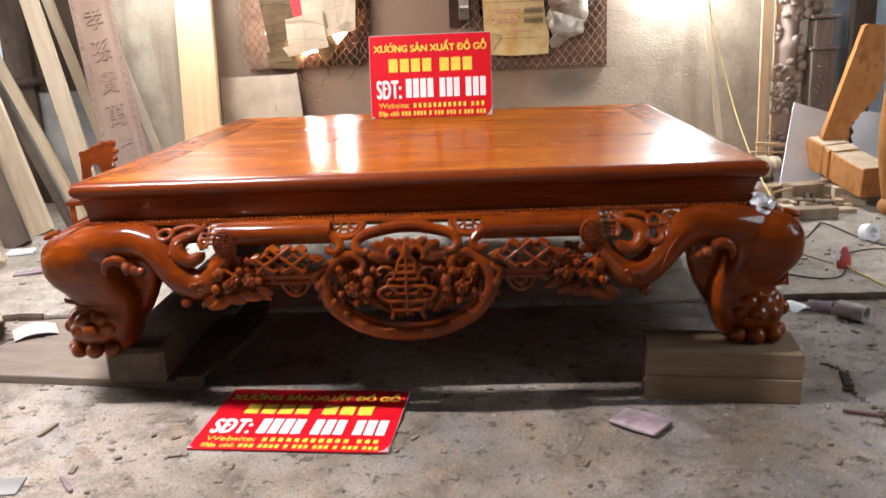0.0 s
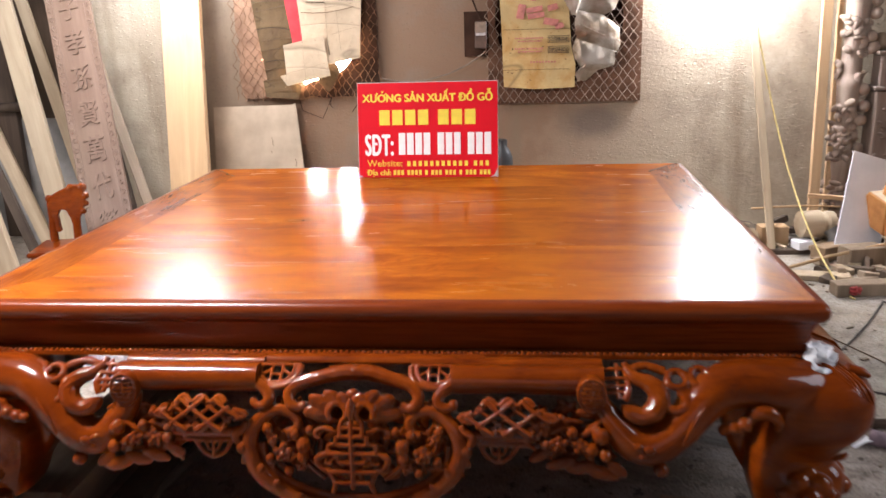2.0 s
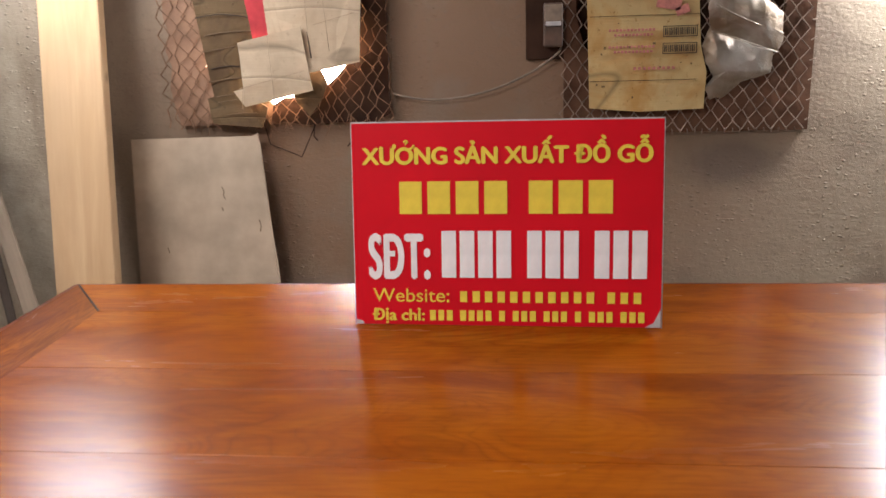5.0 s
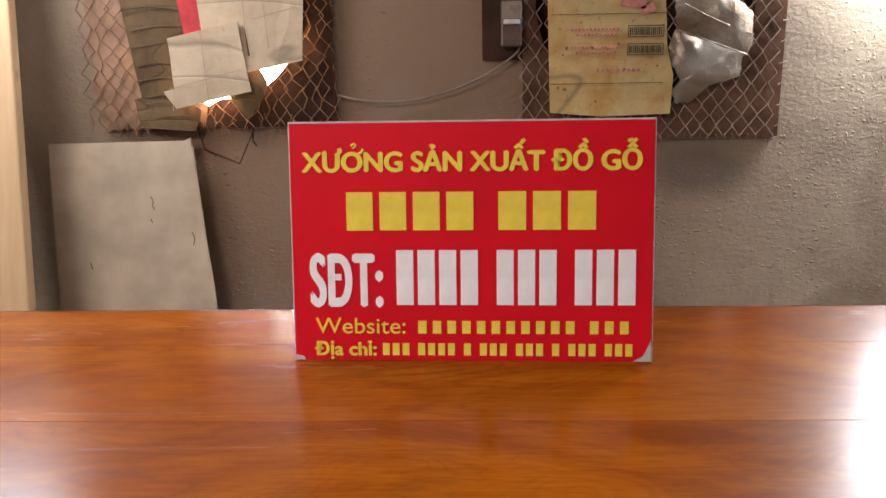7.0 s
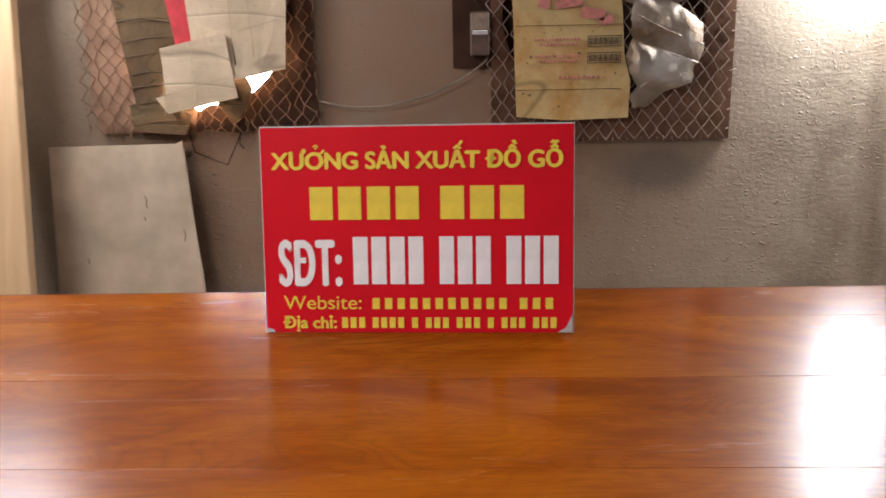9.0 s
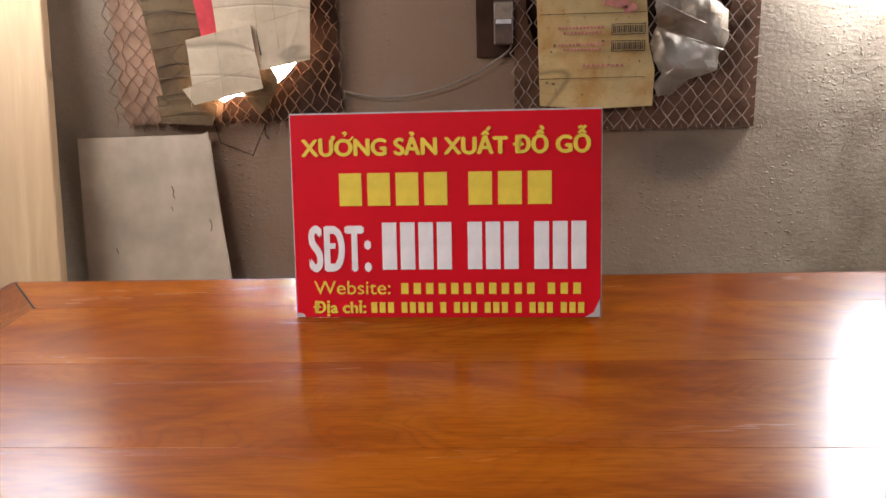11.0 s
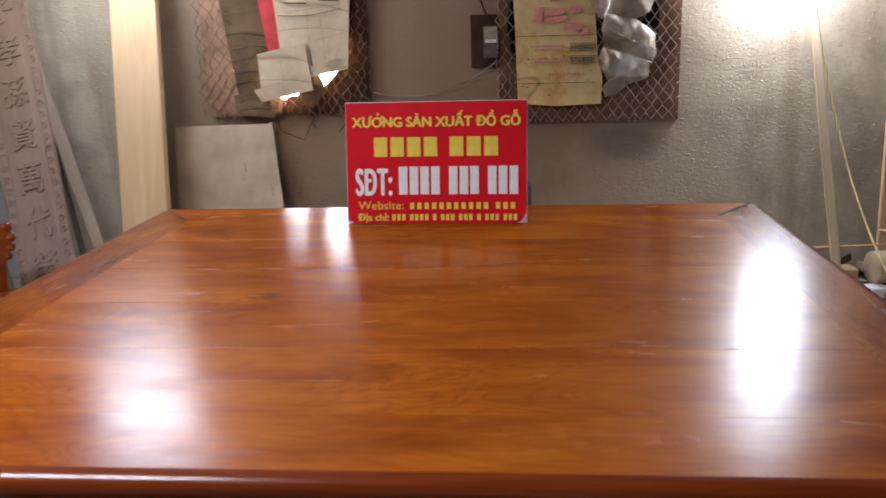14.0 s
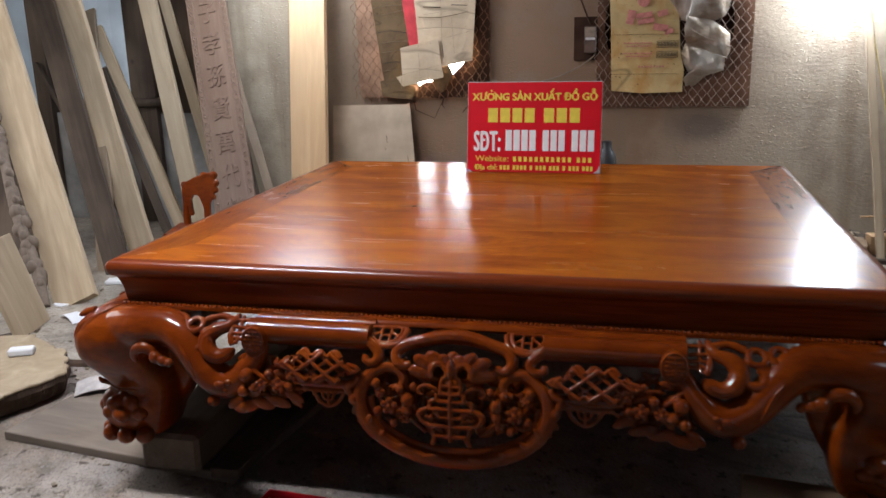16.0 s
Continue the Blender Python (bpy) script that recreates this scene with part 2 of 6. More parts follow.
CARD_A = card("brown cardboard", (0.125, 0.078, 0.038), (0.06, 0.034, 0.018), 0.6, 9.0)
CARD_B = card("pale cardboard", (0.50, 0.38, 0.255), (0.36, 0.25, 0.15), 0.35, 4.0)
CARD_C = card("yellowed cardboard", (0.54, 0.385, 0.175), (0.42, 0.21, 0.05), 0.75, 3.0)
CARDRED = plain("red printed card", (0.45, 0.045, 0.05), 0.7, 0.3, 12)
PINK = plain("faded pink print", (0.52, 0.20, 0.16), 0.8, 0.35, 40, bump=0)
STAIN = plain("brown stain", (0.20, 0.135, 0.065), 0.9, 0.3, 40, bump=0)
INK = plain("dark print", (0.08, 0.06, 0.04), 0.8, 0.3, 40, bump=0)
BROWNFOLD = plain("shaded card crease", (0.13, 0.085, 0.05), 0.9, 0.2)
PALEFOLD = plain("pale card crease", (0.31, 0.23, 0.15), 0.9, 0.2)
BREAKER = plain("grimy brown plastic", (0.085, 0.048, 0.03), 0.5, 0.3, 30)
DARKFOLD = plain("dark slit", (0.05, 0.035, 0.025), 0.9, 0.2)
# dusty brown, darkened to hold the shade on the torn guard's board
DUSTSHADE = plain("brown dusty board with shade", (0.045, 0.021, 0.012), 0.9, 0.5, 7, bump=0.4)
BROWNBOARD = plain("reddish dusty board", (0.135, 0.068, 0.040), 0.9, 0.45, 9, bump=0.4)
WIRE = plain("dusty wire", (0.27, 0.195, 0.145), 0.7, 0.5, 30, 0.2)
RUSTWIRE = plain("rusty dusty wire", (0.23, 0.125, 0.07), 0.7, 0.5, 30, 0.2)


def crinkled_foil():
    m, t, p = material("dull foil")
    v = coords(t, (1, 1, 1))
    col = ramp(t, noisy(t, v, 5, 4, 0.6, 0.5), [(0.36, (0.20, 0.14, 0.085)), (0.62, (0.42, 0.37, 0.31))])
    t.links.new(col, p.inputs["Base Color"])
    p.inputs["Roughness"].default_value, p.inputs["Metallic"].default_value = 0.36, 0.65
    vor = t.nodes.new("ShaderNodeTexVoronoi")
    vor.inputs["Scale"].default_value = 17
    t.links.new(coords(t, (1.4, 1, 0.8)), vor.inputs["Vector"])
    relief(t, p, mix(t, 0.5, vor.outputs["Distance"], noisy(t, v, 26, 5, 0.7, 0.8)), 0.7, 0.012)
    return m


SILVER = crinkled_foil()
STEEL = plain("blue grey steel sheet", (0.58, 0.68, 0.78), 0.55, 0.2, 3, 0.1)
BLACK = plain("black rubber", (0.028, 0.027, 0.026), 0.5, 0.3)
GREYCABLE = plain("dusty grey cable", (0.09, 0.08, 0.072), 0.7, 0.3)
DIRT = plain("dark packed dirt", (0.075, 0.05, 0.036), 0.95, 0.45, 14, bump=0.8)
PAPER = plain("white paper", (0.74, 0.74, 0.76), 0.7, 0.1, 6)
GREYROLL = plain("dusty pale card tube", (0.46, 0.42, 0.40), 0.85, 0.25, 25)
PURPLE = plain("faded purple abrasive", (0.26, 0.19, 0.21), 0.9, 0.3, 40)
PACKET = plain("purplish printed film", (0.36, 0.26, 0.28), 0.35, 0.6, 22, bump=0.15)
REDPLASTIC = plain("red plastic", (0.42, 0.05, 0.045), 0.4, 0.3)
CORD = plain("pale yellow cord", (0.62, 0.48, 0.20), 0.7, 0.2, 40)
GREYBOARD = plain("beige cement board", (0.47, 0.36, 0.255), 0.85, 0.24, 5.0, bump=0.25)
CHIP = raw_wood("mixed chips", (0.10, 0.075, 0.055), (0.40, 0.32, 0.24), (30, 30, 30))
IVORY = plain("dusty switch plastic", (0.20, 0.145, 0.10), 0.5, 0.35, 30)


def wall_plaster():
    m, t, p = material("stained cement plaster")
    v = coords(t, (1, 1, 1))
    mid, fine = noisy(t, v, 5, 6, 0.65), noisy(t, v, 60, 3)
    col = ramp(t, mid, [(0.25, (0.30, 0.235, 0.162)), (0.6, (0.405, 0.33, 0.24)), (0.8, (0.48, 0.405, 0.305))])
    # brown lacquer mist round the two fan openings
    g = t.nodes.new("ShaderNodeTexGradient")
    g.gradient_type = "SPHERICAL"
    mp = t.nodes.new("ShaderNodeMapping")
    tc = t.nodes.new("ShaderNodeTexCoord")
    mp.inputs["Location"].default_value = (0.17, 0, -0.52)
    mp.inputs["Scale"].default_value = (0.50, 0.2, 0.52)
    t.links.new(tc.outputs["Object"], mp.inputs[0])
    t.links.new(mp.outputs[0], g.inputs[0])
    mist = mix(t, 0.32, g.outputs["Fac"], mid)
    col = mix(t, ramp(t, mist, [(0.24, (0, 0, 0)), (0.56, (0.95, 0.95, 0.95))]), col, (0.205, 0.120, 0.070))
    col = mix(t, ramp(t, noisy(t, v, 2.3, 6, 0.65, 0.4), [(0.50, (0, 0, 0)), (0.66, (0.55, 0.55, 0.55))]), col, (0.21, 0.155, 0.112))
    col = mix(t, ramp(t, noisy(t, v, 38, 4, 0.7), [(0.56, (0, 0, 0)), (0.70, (0.45, 0.45, 0.45))]), col, (0.17, 0.125, 0.09))
    # dark soft-edged smudge below the second fan opening
    dark_spot, ms = t.nodes.new("ShaderNodeTexGradient"), t.nodes.new("ShaderNodeMapping")
    dark_spot.gradient_type = "SPHERICAL"
    ms.inputs["Location"].default_value = (-2.97, 0, -4.85)
    ms.inputs["Scale"].default_value = (3.6, 1.0, 6.5)
    t.links.new(tc.outputs["Object"], ms.inputs[0])
    t.links.new(ms.outputs[0], dark_spot.inputs[0])
    col = mix(t, ramp(t, mix(t, 0.35, dark_spot.outputs["Fac"], mid), [(0.2, (0, 0, 0)), (0.6, (0.6, 0.6, 0.6))]), col, (0.085, 0.065, 0.055))
    streak = noisy(t, coords(t, (5, 5, 0.5)), 1.0, 4)
    col = mix(t, ramp(t, streak, [(0.54, (0, 0, 0)), (0.70, (0.62, 0.62, 0.62))]), col, (0.19, 0.135, 0.085))
    t.links.new(col, p.inputs["Base Color"])
    p.inputs["Roughness"].default_value, p.inputs["Specular IOR Level"].default_value = 0.62, 0.3
    vor = t.nodes.new("ShaderNodeTexVoronoi")
    vor.inputs["Scale"].default_value = 30
    t.links.new(coords(t, (1, 1, 1.6)), vor.inputs["Vector"])
    drops = ramp(t, vor.outputs["Distance"], [(0.0, (1, 1, 1)), (0.26, (0, 0, 0))])
    sparse = ramp(t, noisy(t, coords(t, (1, 1, 0.4)), 2.6, 4), [(0.5, (0, 0, 0)), (0.62, (1, 1, 1))])
    drops = mix(t, 1.0, drops, sparse, "MULTIPLY")
    # trowel ripples and small lumps
    ripple = noisy(t, coords(t, (26, 26, 58)), 1.0, 4, 0.6, 0.7)
    rough = mix(t, 0.36, mix(t, 0.35, mid, fine), ripple)
    relief(t, p, mix(t, 0.38, rough, drops), 1.0, 0.016)
    return m


def floor_cement(name, light, dirt):
    m, t, p = material(name)
    v = coords(t, (1, 1, 1))
    big, mid, fine = noisy(t, v, 1.3, 4), noisy(t, v, 7, 7, 0.7), noisy(t, v, 70, 4, 0.7)
    a = tuple(0.5 * c for c in light)
    col = ramp(t, mid, [(0.28, a), (0.5, light), (0.72, tuple(min(1, 1.25 * c) for c in light))])
    col = mix(t, ramp(t, big, [(0.42, (0, 0, 0)), (0.62, (dirt, dirt, dirt))]), col, (0.16, 0.12, 0.085))
    patch = noisy(t, v, 3.1, 6, 0.7, 0.6)
    col = mix(t, ramp(t, patch, [(0.52, (0, 0, 0)), (0.62, (dirt, dirt, dirt))]), col, (0.12, 0.09, 0.07))
    col = mix(t, ramp(t, noisy(t, v, 2.1, 5, 0.65, 0.8), [(0.50, (0, 0, 0)), (0.64, (0.55 * dirt, 0.55 * dirt, 0.55 * dirt))]), col, (0.27, 0.265, 0.27))
    col = mix(t, ramp(t, noisy(t, coords(t, (1, 1, 1), turn=(0.4, 0.9, 2.0)), 4.3, 5, 0.7, 0.5), [(0.54, (0, 0, 0)), (0.68, (0.5 * dirt, 0.5 * dirt, 0.5 * dirt))]), col, (0.36, 0.225, 0.115))
    spots = noisy(t, v, 16, 6, 0.75)
    col = mix(t, ramp(t, spots, [(0.56, (0, 0, 0)), (0.63, (dirt * 1.3, dirt * 1.3, dirt * 1.3))]), col, (0.085, 0.066, 0.052))
    col = mix(t, ramp(t, noisy(t, v, 23, 5, 0.7), [(0.62, (0, 0, 0)), (0.70, (0.6, 0.6, 0.6))]), col, (0.58, 0.55, 0.50))
    grit = noisy(t, v, 105, 4, 0.75)
    col = mix(t, ramp(t, grit, [(0.33, (0.9, 0.9, 0.9)), (0.48, (0, 0, 0))]), col, (0.10, 0.075, 0.058))
    col = mix(t, ramp(t, grit, [(0.60, (0, 0, 0)), (0.72, (0.6, 0.6, 0.6))]), col, (0.60, 0.53, 0.47))
    t.links.new(col, p.inputs["Base Color"])
    p.inputs["Roughness"].default_value, p.inputs["Specular IOR Level"].default_value = 0.85, 0.2
    relief(t, p, mix(t, 0.5, mid, fine), 1.0, 0.02)
    return m


PLASTER = wall_plaster()
FLOOR = floor_cement("worn cement floor", (0.37, 0.31, 0.265), 0.8)
SLAB = floor_cement("smooth cement slab", (0.44, 0.385, 0.32), 0.32)
CONCRETE = plain("grey concrete", (0.27, 0.26, 0.25), 0.9, 0.35, 5, bump=0.4)
ROOF = plain("dark roof sheet", (0.16, 0.15, 0.15), 0.7, 0.2, 3)


def glow(name, colour, strength):
    m, t, p = material(name)
    p.inputs["Base Color"].default_value = (*colour, 1)
    p.inputs["Emission Color"].default_value = (*colour, 1)
    p.inputs["Emission Strength"].default_value = strength
    return m


def clear_film():
    m, t, p = material("clear plastic film")
    p.inputs["Base Color"].default_value = (0.9, 0.9, 0.92, 1)
    p.inputs["Roughness"].default_value = 0.16
    p.inputs["Transmission Weight"].default_value = 0.30
    relief(t, p, noisy(t, coords(t, (1, 1, 1)), 60, 4), 0.5, 0.004)
    return m


FILM = clear_film()
GLOW = glow("lit lamp glass", (1, 0.95, 0.88), 40)
SKYGLOW = glow("bright outdoors", (1, 0.97, 0.92), 240)
LAMPWHITE = plain("white lamp body", (0.75, 0.75, 0.73), 0.5, 0.1)

# ---- geometry helpers ----


class Geo:
    """A mesh being built from simple swept, turned and boxed forms."""

    def __init__(self):
        self.v, self.f = [], []

    def add(self, verts, faces, m=None):
        n = len(self.v)
        self.v += [tuple(m @ Vector(p)) if m else tuple(p) for p in verts]
        self.f += [tuple(i + n for i in q) for q in faces]
        return self

    def box(self, size, m=None, chamfer=0.003):
        hx, hy, hz = (s / 2 for s in size)
        c = min(chamfer, hx * 0.49, hy * 0.49, hz * 0.49)
        vs, ix = [], {}
        for sx in (-1, 1):
            for sy in (-1, 1):
                for sz in (-1, 1):
                    ix[sx, sy, sz] = len(vs)
                    vs += [(sx * hx, sy * (hy - c), sz * (hz - c)), (sx * (hx - c), sy * hy, sz * (hz - c)), (sx * (hx - c), sy * (hy - c), sz * hz)]
        fs = []
        for s in (-1, 1):
            fs.append([ix[s, a, b] for a, b in ((-1, -1), (1, -1), (1, 1), (-1, 1))])
            fs.append([ix[a, s, b] + 1 for a, b in ((-1, -1), (1, -1), (1, 1), (-1, 1))])
            fs.append([ix[a, b, s] + 2 for a, b in ((-1, -1), (1, -1), (1, 1), (-1, 1))])
        for a in (-1, 1):
            for b in (-1, 1):
                fs.append([ix[a, b, -1], ix[a, b, 1], ix[a, b, 1] + 1, ix[a, b, -1] + 1])
                fs.append([ix[a, -1, b], ix[a, 1, b], ix[a, 1, b] + 2, ix[a, -1, b] + 2])
                fs.append([ix[-1, a, b] + 1, ix[1, a, b] + 1, ix[1, a, b] + 2, ix[-1, a, b] + 2])
        for k in ix.values():
            fs.append([k, k + 1, k + 2])
        return self.add(vs, fs, m)

    def ball(self, c, r, seg=12, rings=7, m=None):
        rx, ry, rz = r if isinstance(r, (tuple, list)) else (r, r, r)
        vs, fs = [(0, 0, rz)], []
        for i in range(1, rings):
            a = math.pi * i / rings
            for j in range(seg):
                b = 2 * math.pi * j / seg
                vs.append((rx * math.sin(a) * math.cos(b), ry * math.sin(a) * math.sin(b), rz * math.cos(a)))
        vs.append((0, 0, -rz))
        for j in range(seg):
            k = (j + 1) % seg
            fs.append((0, 1 + j, 1 + k))
            for i in range(rings - 2):
                fs.append((1 + i * seg + j, 1 + (i + 1) * seg + j, 1 + (i + 1) * seg + k, 1 + i * seg + k))
            fs.append((len(vs) - 1, 1 + (rings - 2) * seg + k, 1 + (rings - 2) * seg + j))
        mm = Matrix.Translation(c) @ (m or Matrix())
        return self.add(vs, fs, mm)

    def tube(self, pts, radii, seg=10, steps=5, closed=False, flat=1.0, m=None):
        """A round bar through the points, smooth between them. flat: its depth in y, against its width."""
        P = [Vector(p) for p in pts]
        R = list(radii) if isinstance(radii, (tuple, list)) else [radii] * len(P)
        n = len(P)
        line = []
        spans = n if closed else n - 1
        for i in range(spans):
            p0, p1, p2, p3 = (P[k % n] if closed else P[min(max(k, 0), n - 1)] for k in (i - 1, i, i + 1, i + 2))
            for s in range(steps):
                u = s / steps
                q = 0.5 * (2 * p1 + (p2 - p0) * u + (2 * p0 - 5 * p1 + 4 * p2 - p3) * u * u + (3 * p1 - p0 - 3 * p2 + p3) * u ** 3)
                line.append((q, R[i] * (1 - u) + R[(i + 1) % n] * u))
        if not closed:
            line.append((P[-1], R[-1]))
        vs, fs = [], []
        L = len(line)
        for i, (q, r) in enumerate(line):
            a = line[(i - 1) % L][0] if closed or i else q
            b = line[(i + 1) % L][0] if closed or i < L - 1 else q
            d = (b - a).normalized() if (b - a).length > 1e-9 else Vector((0, 0, 1))
            u = Vector((0, 1, 0)) - d * d.y
            u = u.normalized() if u.length > 0.05 else (Vector((1, 0, 0)) - d * d.x).normalized()
            w = d.cross(u)
            for j in range(seg):
                t = 2 * math.pi * j / seg
                vs.append(q + u * (r * flat * math.cos(t)) + w * (r * math.sin(t)))
        for i in range(L if closed else L - 1):
            for j in range(seg):
                k, l = (j + 1) % seg, (i + 1) % L
                fs.append((i * seg + j, i * seg + k, l * seg + k, l * seg + j))
        if not closed:
            fs.append(tuple(range(seg)))
            fs.append(tuple((L - 1) * seg + j for j in reversed(range(seg))))
        return self.add(vs, fs, m)

    def loft(self, rings, m=None, caps=True):
        """Rings of equal length, joined in order."""
        s = len(rings[0])
        vs = [p for r in rings for p in r]
        fs = [(i * s + j, i * s + (j + 1) % s, (i + 1) * s + (j + 1) % s, (i + 1) * s + j) for i in range(len(rings) - 1) for j in range(s)]
        if caps:
            fs += [tuple(range(s)), tuple((len(rings) - 1) * s + j for j in reversed(range(s)))]
        return self.add(vs, fs, m)

    def turned(self, profile, seg=20, m=None):
        """Radius and height rows, turned about z."""
        return self.loft([[(r * math.cos(2 * math.pi * j / seg), r * math.sin(2 * math.pi * j / seg), z) for j in range(seg)] for r, z in profile], m)

    def plate(self, outline, depth, m=None):
        """An outline in x and z, given thickness in y."""
        n = len(outline)
        vs = [(x, 0, z) for x, z in outline] + [(x, depth, z) for x, z in outline]
        fs = [tuple(range(n)), tuple(range(2 * n - 1, n - 1, -1))] + [(i, (i + 1) % n, n + (i + 1) % n, n + i) for i in range(n)]
        return self.add(vs, fs, m)


def mesh_of(name, geo, mat_, smooth=False):
    me = bpy.data.meshes.new(name)
    me.from_pydata(geo.v, [], geo.f)
    bm = bmesh.new()
    bm.from_mesh(me)
    bmesh.ops.recalc_face_normals(bm, faces=bm.faces)
    if smooth:
        for f in bm.faces:
            f.smooth = True
        for e in bm.edges:
            e.smooth = len(e.link_faces) != 2 or e.calc_face_angle(0) < 0.9
    bm.to_mesh(me)
    bm.free()
    me.materials.append(mat_)
    return me


def part(name, geo, mat_, parent, label="", smooth=False):
    ob = new(name, mesh_of(name, geo, mat_, smooth))
    ob.parent = parent
    return tagged(ob, label)


def thing(name, label, category, m=None, geo=None, mat_=None, smooth=False, group="", kind=""):
    """A top-level thing: a mesh where geo is given, else an empty for its parts."""
    ob = new(name, mesh_of(name, geo, mat_, smooth) if geo else None)
    if m:
        ob.matrix_world = m
    return tagged(ob, label, category, group, kind)


def words(text, height, mat_, parent, name, m, width=0.0, depth=0.001, label="", bold=0.0, space=1.0):
    """Lettering as a mesh, centred in x, standing on its base line, made to the given width if there is one."""
    c = bpy.data.curves.new(name, "FONT")
    c.body, c.align_x, c.size, c.extrude, c.space_character = text, "CENTER", height / 0.72, depth, space
    tmp = new("lettering", c)
    dg = bpy.context.evaluated_depsgraph_get()
    me = bpy.data.meshes.new_from_object(tmp.evaluated_get(dg))
    bpy.data.objects.remove(tmp)
    me.name = name
    if width:
        xs = [v.co.x for v in me.vertices]
        k = width / (max(xs) - min(xs))
        mid = (max(xs) + min(xs)) / 2
        for v in me.vertices:
            v.co.x = (v.co.x - mid) * k
    if bold:
        # heavier strokes: the letters laid over themselves, a little shifted
        co = [tuple(v.co) for v in me.vertices]
        fs = [tuple(q.vertices) for q in me.polygons]
        g, k = Geo(), bold * height
        for dx, dy, dz in ((0, 0, 0), (-k, 0, 0.0001), (k, 0, 0.0002), (0, k * 0.7, 0.0003), (0, -k * 0.7, 0.0004)):
            g.add([(x + dx, y + dy, z + dz) for x, y, z in co], fs)
        me = bpy.data.meshes.new(name)
        me.from_pydata(g.v, [], g.f)
    me.materials.clear()
    me.materials.append(mat_)
    ob = new(name, me)
    ob.parent = parent
    ob.matrix_basis = m
    return tagged(ob, label)


rnd = random.Random(7)

# ---- the place ----
X0, X1, Y0, Y1, HIGH = -4.4, 3.5, -5.2, 3.5, 3.1
STEP = 0.86  # where the smooth slab begins
FANS = ((-0.945, 1.335, 0.375), (0.60, 1.37, 0.40))  # the two round openings: x, z, radius

thing("floor", "worn stained grey cement workshop floor", "floor", None, Geo().add([(X0, Y0, 0), (X1, Y0, 0), (X1, Y1, 0), (X0, Y1, 0)], [(0, 1, 2, 3)]), FLOOR, kind="structure")
thing("floor_slab", "raised smooth dusty cement floor slab", "floor", pose((X0 + X1) / 2, (STEP + Y1) / 2, 0.0125, 0, 0, 0), Geo().box((X1 - X0 + 0.2, Y1 - STEP, 0.025), None, 0.006), SLAB, kind="structure")


def back_wall():
    g = Geo()
    xs = [-2.47]
    for x, z, r in FANS:
        xs += [x - r - 0.06, x + r + 0.06]
    xs.append(2.62)
    th = 0.18

    def slab(x0, x1, z0, z1):
        if x1 > x0 and z1 > z0:
            g.add([(x, y, z) for y in (0, th) for x, z in ((x0, z0), (x1, z0), (x1, z1), (x0, z1))], [(0, 1, 2, 3), (7, 6, 5, 4), (0, 4, 5, 1), (1, 5, 6, 2), (2, 6, 7, 3), (3, 7, 4, 0)])
    for i in range(0, 6, 2):
        slab(xs[i], xs[i + 1], 0, HIGH)
    for x, z, r in FANS:
        h = r + 0.06
        slab(x - h, x + h, 0, z - h)
        slab(x - h, x + h, z + h, HIGH)
        n = 48
        rim, sq = [], []
        for j in range(n):
            a = 2 * math.pi * j / n
            c, s = math.cos(a), math.sin(a)
            k = h / max(abs(c), abs(s))
            rim.append((x + r * c, z + r * s))
            sq.append((x + k * c, z + k * s))
        vs = [(p[0], y, p[1]) for y in (0, th) for row in (sq, rim) for p in row]
        fs = []
        for j in range(n):
            k = (j + 1) % n
            fs += [(j, k, n + k, n + j), (2 * n + j, 2 * n + k, 3 * n + k, 3 * n + j), (n + j, n + k, 3 * n + k, 3 * n + j)]
        g.add(vs, fs)
    return g


thing("wall_north", "stained rough cement plaster wall with brown lacquer mist", "wall", pose(0, Y1, 0), back_wall(), PLASTER, kind="structure")
r12 = random.Random(31)
g = Geo()
for k in range(1700):
    x, z = r12.gauss(1.62, 0.42), r12.uniform(0.25, 1.62)
    if noise.noise(Vector((x * 2.1, z * 1.6, 4))) + r12.uniform(-0.25, 0.25) < -0.05 or not 1.13 < x < 2.5:
        continue
    w = r12.uniform(0.0014, 0.0042)
    g.ball((x, -0.001, z), (w, w * r12.uniform(0.3, 0.65), w * r12.uniform(0.8, 2.4)), 7, 5, pose(0, 0, 0, 0, r12.uniform(-35, 35), 0))
for k in range(45):
    x, z = r12.uniform(-2.4, 1.1), r12.uniform(0.3, 0.95)
    w = r12.uniform(0.002, 0.005)
    g.ball((x, -0.001, z), (w, w * 0.7, w * r12.uniform(0.8, 2.0)), 7, 5)
tagged(part("plaster_drip", g, PLASTER, bpy.data.objects["wall_north"], "hardened plaster drips", True), kind="stuff")
thing("wall_east", "grey plastered side wall with an open doorway", "wall", None, Geo().box((0.2, 3.9, HIGH), pose(X1 + 0.1, -3.3, HIGH / 2)).box((0.2, 3.5, HIGH), pose(X1 + 0.1, 2.1, HIGH / 2)).box((0.2, 1.7, 0.65), pose(X1 + 0.1, -0.5, HIGH - 0.325)), CONCRETE, kind="structure")
thing("wall_west", "grey plastered side wall with an open doorway", "wall", None, Geo().box((0.2, 5.6, HIGH), pose(X0 - 0.1, -2.5, HIGH / 2)).box((0.2, 1.6, HIGH), pose(X0 - 0.1, 2.9, HIGH / 2)).box((0.2, 1.8, 0.6), pose(X0 - 0.1, 1.2, HIGH - 0.3)), CONCRETE, kind="structure")
g = Geo()
